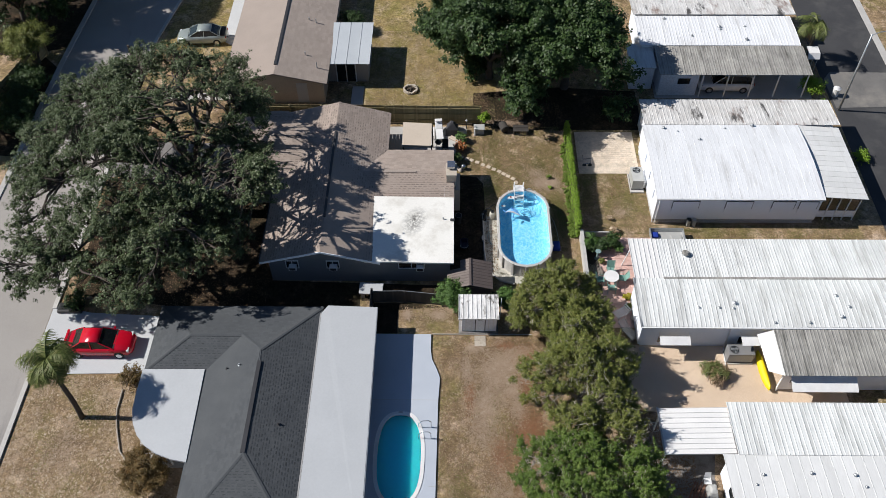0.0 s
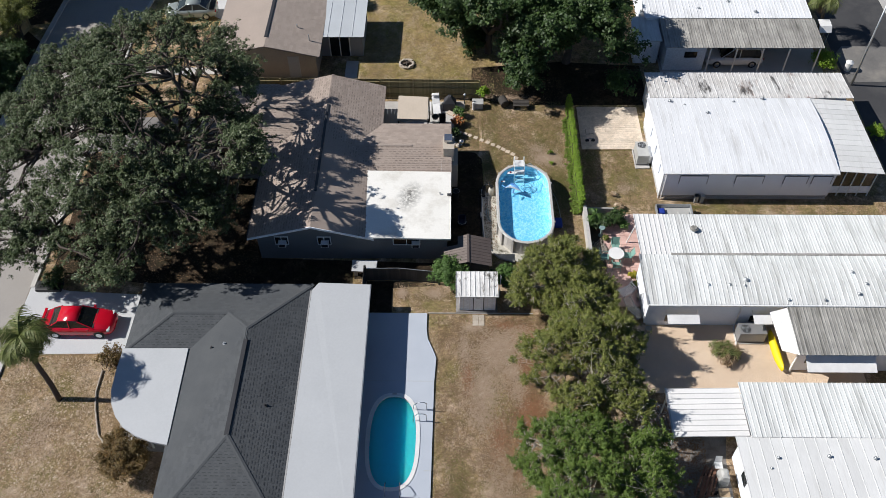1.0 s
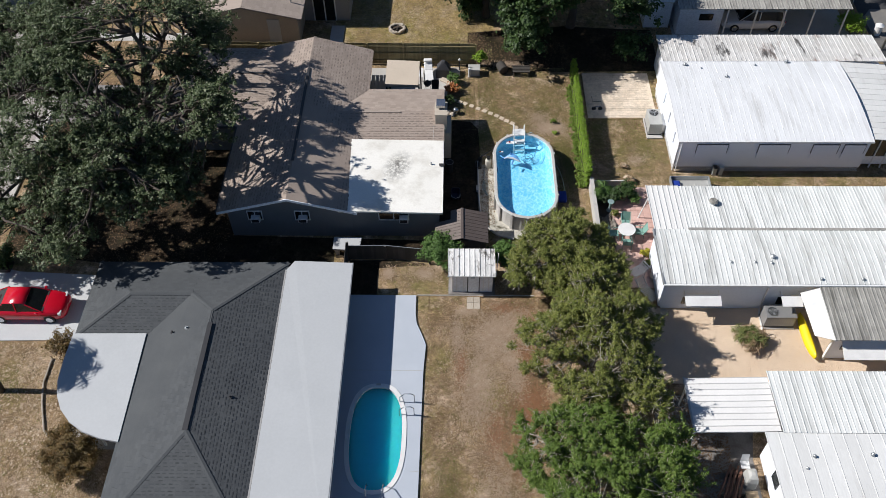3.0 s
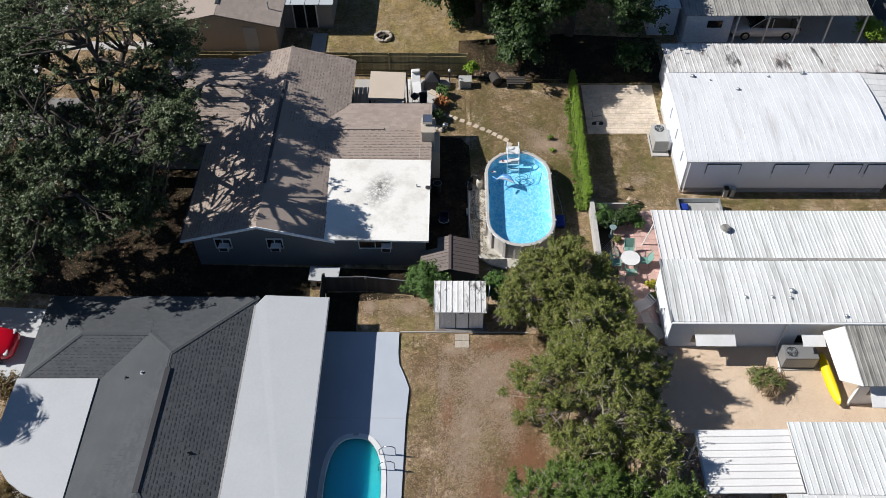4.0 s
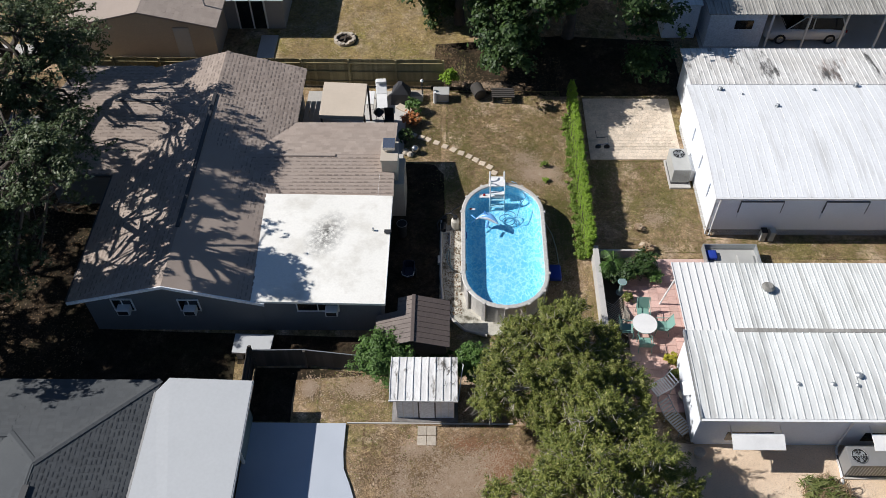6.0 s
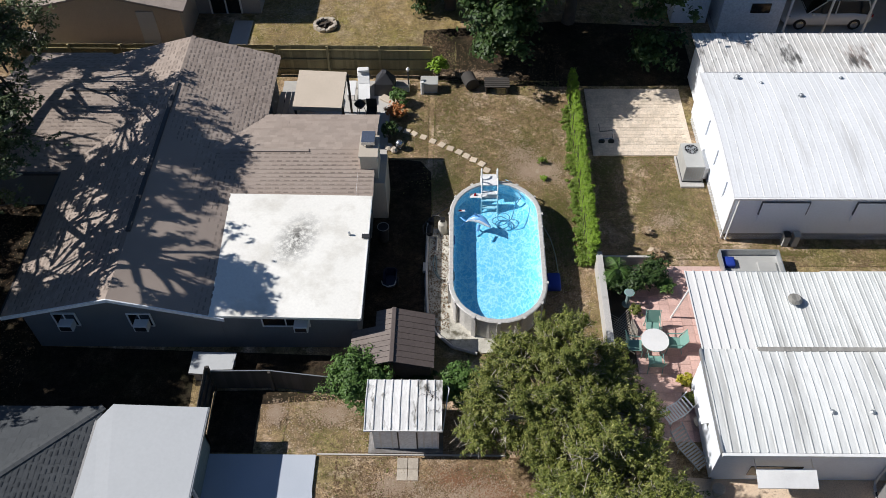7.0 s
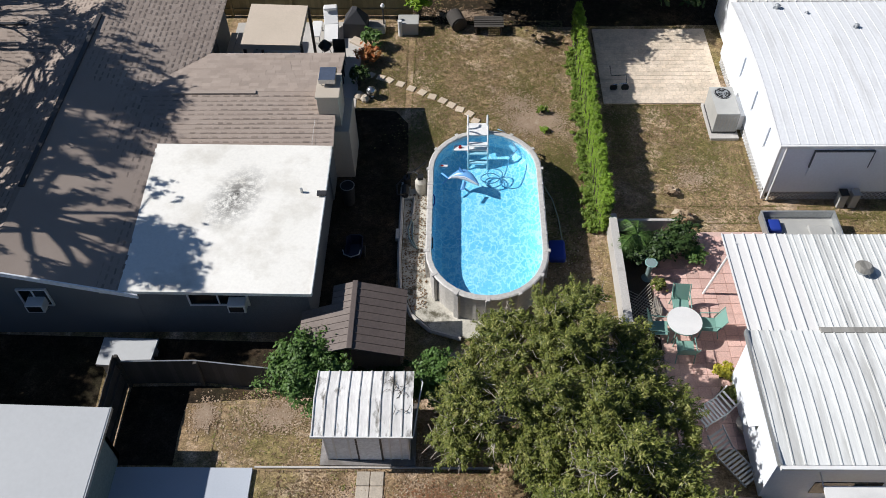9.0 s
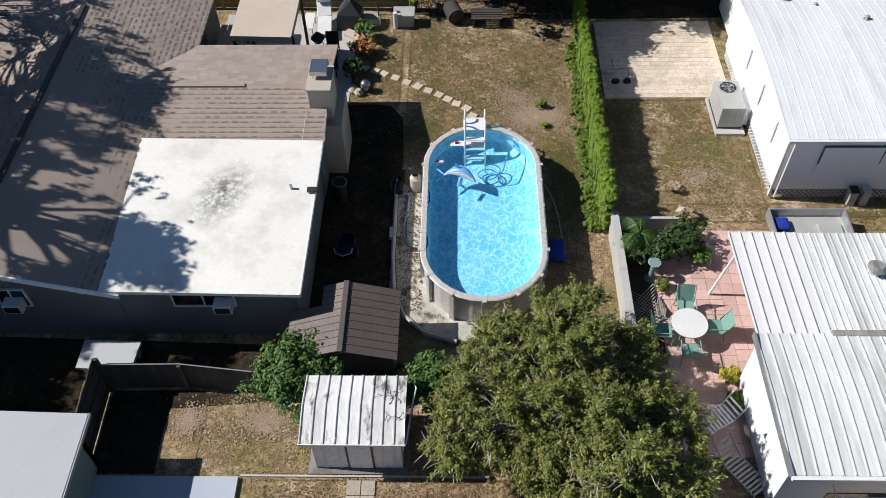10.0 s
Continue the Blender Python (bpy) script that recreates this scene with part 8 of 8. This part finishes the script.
part("load", boxed(15.9, 40.25, 0.4, 16.65, 40.8, 0.5, bevel=0.03), ACGREY, bx)
tb = thing("blue_tarp", (14.85, 40.6, 0.4), "crumpled blue tarp in the trailer", "tarp")
part("sheet", boxed(14.5, 40.5, 0.4, 15.0, 41.0, 0.6, bevel=0.08), BLUECLOTH, tb, smooth=True)
wb = thing("awning_strip", (20, 40.5, 0), "long white awning along the far side wall", "awning")
part("sheet", plate(bmesh.new(), [(17.8, 38.9, 1.7), (22.4, 38.9, 1.7), (22.4, 39.5, 1.5), (17.8, 39.5, 1.5)], 0.04), TRIM, wb)
for x in (17.9, 20.1, 22.3):
    part("bracket", tube(bmesh.new(), (x, 38.6, 1.2), (x, 39.4, 1.52), 0.02, n=5), TRIM, wb)
for x in (17.45, 17.85):
    bn = thing("cylinder_box", (x, 42.0, 0), "grey meter box on the ground by the wall", "meter box", "meter boxes")
    bm = boxed(x - 0.13, 42.0, 0, x + 0.13, 42.3, 0.62, bevel=0.03)
    part("case", bm, ACGREY, bn)
    part("lid", boxed(x - 0.14, 41.98, 0.62, x + 0.14, 42.32, 0.66, bevel=0.01), BLACK if x < 17.6 else ACGREY, bn)
cart = thing("hand_cart", (10.6, 48.6, 0), "small dark metal hand cart by the hedge", "cart")
part("frame", pipe(bmesh.new(), [(10.3, 48.3, 0.3), (10.9, 48.4, 0.3), (10.95, 48.9, 0.3), (10.35, 48.85, 0.3), (10.2, 48.7, 0.9)], 0.025, 5), STEEL, cart)
for x in (10.4, 10.85):
    part("wheel", tube(bmesh.new(), (x, 48.3, 0.15), (x, 48.36, 0.15), 0.15, n=12), RUBBER, cart)

# ---- pool-side chair ----
pc = thing("beach_chair", (-2.3, 19.4, 0.1), "black folding chair with pink cushion beside the pool", "chair")
part("seat", boxed(-2.1, 19.1, 0.45, -1.6, 19.6, 0.5, bevel=0.02), BLACK, pc)
part("backrest", plate(bmesh.new(), [(-1.62, 19.1, 0.5), (-1.62, 19.6, 0.5), (-1.45, 19.6, 0.95), (-1.45, 19.1, 0.95)], 0.04), BLACK, pc)
for x in (-2.05, -1.6):
    for y in (19.12, 19.58):
        part("leg", tube(bmesh.new(), (x, y, 0.1), (x, y, 0.46), 0.018, n=6), STEEL, pc)
part("towel", boxed(-2.3, 19.12, 0.5, -1.85, 19.6, 0.56, bevel=0.02), PVC, pc, "white folded towel")
PINK = plain("pink_vinyl", (0.75, 0.2, 0.24), 0.5)
pf = thing("pink_cushion", (-2.65, 19.3, 0.1), "round pink cushion on the pool deck", "cushion")
bm = bmesh.new()
loft(bm, [[(-2.65 + r * math.cos(2 * math.pi * i / 16), 19.3 + r * math.sin(2 * math.pi * i / 16), z) for i in range(16)] for r, z in ((0.22, 0.1), (0.32, 0.2), (0.3, 0.36), (0.16, 0.44))])
part("pad", bm, PINK, pf, smooth=True)
sr = thing("pool_handrail", (-3.1, 20.2, 0.1), "bent steel grab rails at the pool's shallow end", "handrail")
for x in (-3.35, -2.55):
    part("rail", pipe(bmesh.new(), [(x, 19.95, 0.1), (x, 19.98, 0.7), (x, 20.2, 0.85), (x, 20.6, 0.6), (x, 20.75, 0.05)], 0.024, 8), STEEL, sr, smooth=True)

# ---- street side and far edges ----
lp = thing("street_lamp", (32.3, 55.1, 0), "tall grey street lamp pole by the lane", "street lamp")
part("pole", pipe(bmesh.new(), [(32.3, 55.1, -0.05), (32.28, 55.1, 4.0), (32.25, 55.1, 7.6)], 0.1, 10, 0.06), GALV, lp, smooth=True)
part("arm", pipe(bmesh.new(), [(32.25, 55.1, 7.55), (32.9, 55.15, 7.8), (33.5, 55.2, 7.85)], 0.035, 6), GALV, lp)
part("lantern", boxed(33.4, 55.08, 7.74, 33.95, 55.32, 7.88, bevel=0.03), ACGREY, lp)
wbn = thing("white_bin", (32.5, 57.0, 0), "small white lidded bin by the lane", "bin")
part("bin", disc(bmesh.new(), 32.5, 57.0, 0, 0.8, 0.25, 14, r2=0.3), PVC, wbn)
part("lid", disc(bmesh.new(), 32.5, 57.0, 0.8, 0.95, 0.33, 14, r2=0.12), PVC, wbn)
gcn = thing("golf_cart_roof", (31.2, 60.5, 0), "white striped small canopy beside the home", "canopy")
part("canopy", loft(bmesh.new(), [[(30.6, 60.0, 1.5), (31.6, 60.0, 1.5), (31.6, 60.2, 1.5), (30.6, 60.2, 1.5)], [(30.6, 60.3, 1.95), (31.6, 60.3, 1.95), (31.6, 60.5, 1.95), (30.6, 60.5, 1.95)], [(30.6, 61.0, 2.0), (31.6, 61.0, 2.0), (31.6, 61.2, 2.0), (30.6, 61.2, 2.0)]]), TRIM, gcn)
for x in (30.7, 31.5):
    for y in (60.2, 61.0):
        part("post", tube(bmesh.new(), (x, y, 0), (x, y, 1.7), 0.025, n=5), GALV, gcn)
bush("shrub", "yellow-green shrub at the carport corner", 30.5, 57.4, 1.0, 1.2, 3500, 0.13, HEDGE_LEAF, 91)
bush("shrub", "small green shrub beside the lane", 32.3, 49.2, 0.6, 0.7, 1500, 0.12, HEDGE_LEAF, 92)
bush("shrub", "dark low shrub at the driveway corner", -25.8, 34.7, 0.9, 0.8, 2500, 0.13, DARK_LEAF, 93)
bush("shrub", "tan dry shrub at the porch corner", -20.4, 28.6, 0.8, 0.8, 2200, 0.12, RUSTY_LEAF, 94)
fb = thing("garden_edging", (-20.6, 25.5, 0), "crooked wooden bed edging in the front yard", "edging")
for p, q in (((-20.9, 27.9), (-20.9, 26.4)), ((-20.9, 26.4), (-20.6, 25.2)), ((-20.6, 25.2), (-20.0, 23.6)), ((-20.0, 23.6), (-19.4, 22.9))):
    part("timber", tube(bmesh.new(), (*p, 0.08), (*q, 0.08), 0.05, n=6), PALE_BARK, fb)
bn = thing("black_bin", (-26.0, 34.2, 0), "dark low container at the drive's edge", "container")
part("box", boxed(-26.9, 33.8, 0.0, -25.2, 34.6, 0.3, bevel=0.1), BLACK, bn)
pb = thing("utility_pole", (-28.6, 61.0, 0), "dark short wooden post at the street", "post")
part("pole", tube(bmesh.new(), (-28.0, 60.6, 0), (-28.1, 60.6, 2.4), 0.12, 0.1, 10), BARK, pb)
board_fence("wooden_fence", "weathered tan board fence across the street", (-38.4, 55.0), (-36.5, 62.5), 1.7, WOOD_FENCE, wide=0.2)
bush("shrub", "large olive-green rounded shrub across the street", -36.9, 61.0, 2.5, 4.2, 26000, 0.13, OLIVE_LEAF, 95, n=34, spread=0.38)
for y, r, sd in ((57.6, 1.5, 96), (55.0, 1.7, 97), (52.2, 1.7, 99)):
    bush("shrub", "dark dense shrub in the shade across the street", -36.2 + 0.1 * (57.6 - y), y, r, 2.0, 9000, 0.16, DARK_LEAF, sd, n=20)
# dark sheet stands in for the shade between fence and street
bm = prism(bmesh.new(), [(-38.4, 49.6), (-35.0, 49.2), (-35.05, 60.6), (-37.0, 62.5)], -0.04, 0.01)
setting("dark_bed", bm, SHADE_SOIL, "ground along the fence across the street, toned dark for shade", "soil")
spots = crown_spots(-40.9, 54.0, 1.2, 6.4, 2.6, 5.2, 60, 91, 0.15, 0.3)
# dark sheet carries the shade beneath these trees
bm = prism(bmesh.new(), [(-48.0, 61.6), (-38.0, 62.6), (-35.1, 63.4), (-34.6, 74.0), (-48.0, 76.0)], -0.04, 0.009)
setting("shade_ground", bm, SHADE_SOIL, "ground under the trees across the street, toned dark for their shade", "soil")
far = crown_spots(-39.6, 66.6, 1.3, 7.6, 4.6, 3.3, 70, 93, 0.15, 0.3)
tree("broadleaf_tree", "dark low-hanging tree at the bend across the street", (-39.8, 67.0, 0), (-39.8, 67.0, 1.8), far, 1.0, 40000, 0.22, DARK_LEAF, BARK, 0.25, 94, 0.8, 0.35, 0.4, 0.6)
tree("broadleaf_tree", "dark leafy tree behind the fence across the street", (-41.0, 54.0, 0), (-41.0, 54.0, 1.4), spots, 1.0, 26000, 0.22, DARK_LEAF, BARK, 0.2, 92, 0.8, 0.35, 0.4, 0.6)
bm = prism(bmesh.new(), [(-21.0, 64.5), (-18.6, 62.8), (-18.6, 80), (-21.2, 80)], -0.03, 0.03)
setting("driveway", bm, DRIVE, "pale concrete driveway beside the tan house", "driveway")

# ---- tiles and pavers ----
unit = mesh_of("tile", boxed(-0.192, -0.192, 0, 0.192, 0.192, 0.018, bevel=0.004), PINKTILE)
for bx0, by0, nx, ny in ((10.5, 32.9, 5, 20), (12.5, 35.5, 7, 13)):
    for i in range(nx):
        for j in range(ny):
            ob = new("tile", unit)
            ob.location = (bx0 + 0.2 + i * 0.4, by0 + 0.2 + j * 0.4, 0.024)
            hang(ob, tilepatio)
unit = mesh_of("paver", boxed(-0.155, -0.115, 0, 0.155, 0.115, 0.02, bevel=0.005), PAVER)
for j in range(20):
    for i in range(15):
        x = 10.12 + i * 0.318 + (0.16 if j % 2 else 0)
        if x > 14.34:
            continue
        ob = new("paver", unit)
        ob.location = (x, 47.62 + j * 0.239, 0.028)
        hang(ob, patio)


# ---- loose cover on the ground ----
def litter(name, label, category, areas, count, size, material, seed, lift=0.03, slope=0.5, aspect=0.3, drift=0.0):
    """Flat blades over the areas; drift: they gather in patches of that size, drawn out along y."""
    g = np.random.default_rng(seed)
    size_of = np.array([(a[2] - a[0]) * (a[3] - a[1]) for a in areas], float)
    k = g.choice(len(areas), count, p=size_of / size_of.sum())
    ar = np.array(areas, float)[k]
    u = g.random((count, 2))
    if drift:
        many = max(1, count // 70)
        home, k2 = g.random((many, 2)), g.integers(0, many, count)
        k = g.choice(len(areas), many, p=size_of / size_of.sum())[k2]
        ar = np.array(areas, float)[k]
        wide = np.stack([ar[:, 2] - ar[:, 0], ar[:, 3] - ar[:, 1]], 1)
        u = (home[k2] + g.normal(size=(count, 2)) * np.array([drift, drift * 1.8]) / wide).clip(0, 1)
    p = np.stack([ar[:, 0] + (ar[:, 2] - ar[:, 0]) * u[:, 0], ar[:, 1] + (ar[:, 3] - ar[:, 1]) * u[:, 1], lift * (0.5 + g.random(count))], 1)
    a = g.random(count) * 2 * np.pi
    t = np.stack([np.cos(a), np.sin(a), slope * g.random(count)], 1)
    s = np.stack([-np.sin(a), np.cos(a), 0.4 * (g.random(count) - 0.5)], 1)
    ln = size * (0.5 + g.random(count))[:, None]
    quad = np.stack([p - t * ln * 0.3, p + s * ln * aspect * 0.5, p + t * ln * 0.7, p - s * ln * aspect * 0.5], 1)
    quad[:, :, 2] = np.maximum(quad[:, :, 2], 0.006)
    me = bpy.data.meshes.new(name)
    me.vertices.add(count * 4)
    me.vertices.foreach_set("co", quad.reshape(-1).astype(np.float32))
    me.loops.add(count * 4)
    me.loops.foreach_set("vertex_index", np.arange(count * 4, dtype=np.int32))
    me.polygons.add(count)
    me.polygons.foreach_set("loop_start", np.arange(0, count * 4, 4, dtype=np.int32))
    me.update(calc_edges=True)
    me.materials.append(material)
    return tagged(new(name, me), label, category, kind="stuff")


LAWNS = [(2.5, 42.9, 8.7, 52.9), (0.4, 47.2, 2.2, 52.9), (-1.3, 16.0, 5.5, 32.2), (5.5, 16.0, 9.5, 41.0), (-2.6, 32.4, 5.4, 34.8), (9.6, 41.3, 14.7, 47.4), (10.5, 40.95, 30.0, 42.1), (-26.8, 14.0, -19.3, 29.0), (-19.3, 14.0, -15.6, 22.0), (-7.3, 53.9, 3.5, 66.0), (7.2, 36.0, 9.2, 44.0)]
litter("grass_blades", "dry straw-coloured grass blades over the lawns", "grass", LAWNS, 85000, 0.09, STRAW, 101, 0.016, 0.5, 0.22, 0.3)
litter("weed_blades", "sparse green weeds in the dry lawns", "weeds", LAWNS, 16000, 0.07, OLIVE_LEAF, 102, 0.018, 0.5, 0.35, 0.35)
litter("weed_blades", "short olive grass in the shaded lawns", "grass", [LAWNS[0], LAWNS[1], LAWNS[5], LAWNS[6]], 30000, 0.08, WEED_FLAKE, 112, 0.014, 0.3, 0.35, 0.3)
litter("leaf_litter", "fallen brown oak leaves on shaded ground", "leaf litter", [(-27.0, 34.4, -12.8, 58.0), (2.5, 50.5, 9.0, 56.0)], 20000, 0.075, LITTER, 103, 0.012, 0.25, 0.6)
litter("gravel_chips", "loose pale and brown gravel chips", "gravel", [(11.4, 26.7, 24.5, 31.4)], 16000, 0.042, STONE_CHIP, 104, 0.025, 0.3, 0.8)
litter("pale_straw", "bleached straw and sand flecks in the lawns", "grass", [a for k, a in enumerate(LAWNS) if k not in (0, 1, 5, 6)], 40000, 0.07, BLEACHED, 105, 0.01, 0.12, 0.5, 0.22)
litter("roof_debris", "fallen leaf flecks on the concrete strip", "leaf litter", [(2.5, 37.6, 3.3, 42.6)], 900, 0.07, LITTER, 106, 0.075, 0.3, 0.6)
tw = thing("dead_twig", (2.85, 33.6, 1.9), "dark dry twigs lying on the shed roof", "twig")
rnd = random.Random(12)
bm = bmesh.new()
for i in range(16):
    x, y = 2.75 + rnd.uniform(-0.2, 0.3), 33.4 + rnd.uniform(-0.5, 0.5)
    a = rnd.uniform(0, 3.1)
    pipe(bm, [(x, y, 1.9 + 0.02), (x + 0.14 * math.cos(a), y + 0.14 * math.sin(a), 1.97), (x + 0.28 * math.cos(a + 0.4), y + 0.28 * math.sin(a + 0.4), 1.93)], 0.01, 4, 0.005)
part("stick", bm, BARK, tw)
litter("dry_leaves", "large pale fallen leaves over the front yard", "leaf litter", [(-26.8, 14.0, -19.4, 28.9), (-19.4, 14.0, -15.7, 21.5)], 7500, 0.13, BLEACHED, 107, 0.012, 0.15, 0.6)
litter("dry_leaves", "small brown fallen leaves over the lot beside the pool deck", "leaf litter", [(-0.6, 16.0, 6.5, 32.2), (-0.2, 32.2, 3.0, 34.0)], 16000, 0.07, LITTER, 108, 0.015, 0.3, 0.5, 0.25)


# ---- side yard of the mobile home beside the patio cover ----
bm = prism(bmesh.new(), [(11.2, 18.0), (15.6, 18.0), (15.6, 22.3), (16.3, 25.6), (12.3, 25.9), (11.1, 25.9)], -0.04, 0.012)
setting("side_yard", bm, SIDE_SLAB, "grey stained concrete under leaf litter", "concrete")
pl = thing("lumber_pile", (14.2, 20.8, 0.05), "pile of reddish-brown boards on trestles", "lumber")
rnd = random.Random(77)
for k in range(7):
    x = 13.85 + 0.13 * k
    bm = boxed(-0.05, -1.0, 0, 0.05, 1.0, 0.04, bevel=0.006)
    bm.transform(pose(x, 20.85 + rnd.uniform(-0.15, 0.15), 0.32 + 0.045 * (k % 2), 0, 0, -27 + rnd.uniform(-4, 4)))
    part("board", bm, RED_BOARD, pl)
for y in (20.3, 21.4):
    part("trestle", boxed(13.6 + (y - 20.3) * 0.5, y - 0.05, 0.0, 14.7 + (y - 20.3) * 0.5, y + 0.05, 0.32, bevel=0.01), BARK, pl)
wc = thing("plastic_chair", (15.0, 21.8, 0), "white moulded plastic garden chair", "chair")
part("seat", boxed(14.78, 21.6, 0.4, 15.22, 22.0, 0.44, bevel=0.015), PVC, wc)
part("backrest", plate(bmesh.new(), [(14.8, 22.0, 0.44), (15.2, 22.0, 0.44), (15.18, 22.12, 0.9), (14.82, 22.12, 0.9)], 0.03), PVC, wc)
for x, y in ((14.8, 21.62), (15.2, 21.62), (14.8, 21.98), (15.2, 21.98)):
    part("leg", tube(bmesh.new(), (x, y, 0.0), (x, y, 0.41), 0.022, n=6), PVC, wc)
gt = thing("covered_grill", (15.1, 21.1, 0), "grey covered barbecue against the wall", "grill")
part("cover", loft(bmesh.new(), [[(15.1 + a * k * 0.3, 21.1 + b * k * 0.4, z) for a, b in ((-1, -0.8), (-0.7, -1), (0.7, -1), (1, -0.8), (1, 0.8), (0.7, 1), (-0.7, 1), (-1, 0.8))] for k, z in ((1.0, 0.05), (0.92, 0.6), (0.7, 0.9), (0.3, 1.0))]), ACGREY, gt)
ct = thing("storage_crate", (14.95, 20.1, 0), "tan wooden crate beside the wall", "crate")
part("case", boxed(14.7, 19.8, 0.02, 15.25, 20.4, 0.45, bevel=0.015), CANVAS, ct)
part("lid", boxed(14.68, 19.78, 0.45, 15.27, 20.42, 0.5, bevel=0.01), STRAWBOARD, ct)
bk = thing("bicycle", (12.0, 25.5, 0), "old bicycle lying on its side by the trees", "bicycle")
for x in (11.5, 12.5):
    part("wheel", pipe(bmesh.new(), [(x + 0.32 * math.cos(i * math.pi / 12), 25.45 + 0.32 * math.sin(i * math.pi / 12), 0.1 + 0.03 * (i % 2)) for i in range(25)], 0.018, 5), GALV, bk)
part("bike_frame", pipe(bmesh.new(), [(11.5, 25.45, 0.14), (11.85, 25.8, 0.2), (12.3, 25.75, 0.2), (12.0, 25.42, 0.14), (11.85, 25.8, 0.2)], 0.02, 6), GALV, bk)
part("fork", pipe(bmesh.new(), [(12.5, 25.45, 0.14), (12.3, 25.75, 0.2), (12.25, 25.95, 0.24), (12.05, 26.0, 0.3)], 0.018, 6), GALV, bk)
litter("side_leaves", "dry leaves scattered over the side yard", "leaf litter", [(11.0, 18.0, 14.6, 25.9)], 5000, 0.1, LITTER, 109, 0.02, 0.3, 0.55)


def flecks(name, label, category, spots, size, material, seed, lift=0.022):
    """Soft-edged drifts of flakes: each spot is (x, y, rx, ry, count)."""
    g = np.random.default_rng(seed)
    p = np.concatenate([np.array([x, y]) + g.normal(size=(n, 2)) * np.array([rx, ry]) * (0.35 + 0.3 * g.random((n, 1))) for x, y, rx, ry, n in spots])
    n = len(p)
    a = g.random(n) * 2 * np.pi
    t = np.stack([np.cos(a), np.sin(a)], 1)
    s = np.stack([-np.sin(a), np.cos(a)], 1)
    ln = size * (0.4 + g.random(n))[:, None]
    wd = ln * (0.4 + 0.4 * g.random(n))[:, None]
    q = np.stack([p - t * ln * 0.5, p + s * wd * 0.5, p + t * ln * 0.5, p - s * wd * 0.5], 1)
    z = np.repeat((lift * (0.6 + 0.8 * g.random(n)))[:, None, None], 4, 1) + 0.006 * g.random((n, 4, 1))
    v = np.concatenate([q, z], 2).reshape(-1, 3)
    me = bpy.data.meshes.new(name)
    me.from_pydata(v.tolist(), [], np.arange(n * 4).reshape(n, 4).tolist())
    me.materials.append(material)
    return tagged(new(name, me), label, category, kind="stuff")


flecks("sandy_patch", "pale bare sandy patches worn into the lawns", "sand", [(3.0, 29.0, 1.6, 2.3, 9000), (3.6, 30.0, 1.3, 0.9, 3500), (2.2, 27.2, 0.7, 1.2, 2500), (4.2, 26.6, 0.6, 1.3, 1800), (2.0, 25.5, 1.3, 2.4, 5000), (-3.0, 33.9, 0.35, 0.5, 1200), (-0.9, 33.9, 0.7, 0.5, 1500), (7.3, 46.5, 1.1, 0.7, 6500), (6.6, 47.6, 0.8, 0.6, 1350), (7.35, 46.4, 0.5, 0.35, 2500), (4.6, 30.7, 1.0, 0.7, 2700), (3.0, 20.5, 1.5, 2.2, 3900), (4.4, 53.4, 2.0, 0.4, 1350), (-22.0, 19.0, 1.6, 2.4, 2250), (-23.6, 24.0, 1.2, 1.8, 1500), (12.7, 43.4, 0.8, 0.5, 600), (1.0, 29.6, 0.5, 1.6, 1800), (3.9, 28.0, 0.5, 0.7, 1400), (1.6, 31.2, 0.8, 0.4, 1200)], 0.062, SAND_FLAKE, 201)
flecks("red_soil", "reddish bare soil beside the shrubby trees", "soil", [(4.9, 25.0, 1.1, 1.7, 7800), (4.9, 30.4, 0.9, 1.0, 3600), (4.3, 22.4, 0.8, 1.4, 3300), (5.0, 28.4, 0.8, 1.1, 2700), (3.0, 23.6, 0.7, 1.5, 1600), (1.2, 27.6, 0.4, 1.3, 900), (3.6, 31.4, 1.0, 0.4, 900), (4.0, 18.6, 0.8, 1.4, 1500)], 0.055, RED_FLAKE, 202)
flecks("green_weeds", "low green weeds spreading in the lawns", "weeds", [(1.2, 33.4, 0.9, 0.6, 1500), (8.2, 43.4, 0.5, 2.2, 2200), (3.2, 45.8, 1.0, 1.0, 900), (10.4, 46.6, 0.6, 0.6, 700), (6.8, 48.5, 1.2, 1.0, 700), (0.6, 20.5, 0.7, 2.6, 1200), (17.5, 41.6, 1.4, 0.3, 500)], 0.07, WEED_FLAKE, 203, 0.03)
bush("weed_plant", "small green weed on the bare sandy patch", 7.56, 47.0, 0.22, 0.3, 300, 0.08, MID_LEAF, 301, "plant", 6)
bush("weed_plant", "small yellow-green weed near the pool", 7.5, 45.9, 0.18, 0.22, 220, 0.08, HEDGE_LEAF, 302, "plant", 6)
bm = prism(bmesh.new(), [(32.2, 55.4), (37.9, 55.6), (37.9, 60.1), (33.0, 60.2), (32.2, 59.2)], -0.03, 0.024)
setting("driveway", bm, APRON, "worn pale concrete apron across the asphalt lane", "driveway")
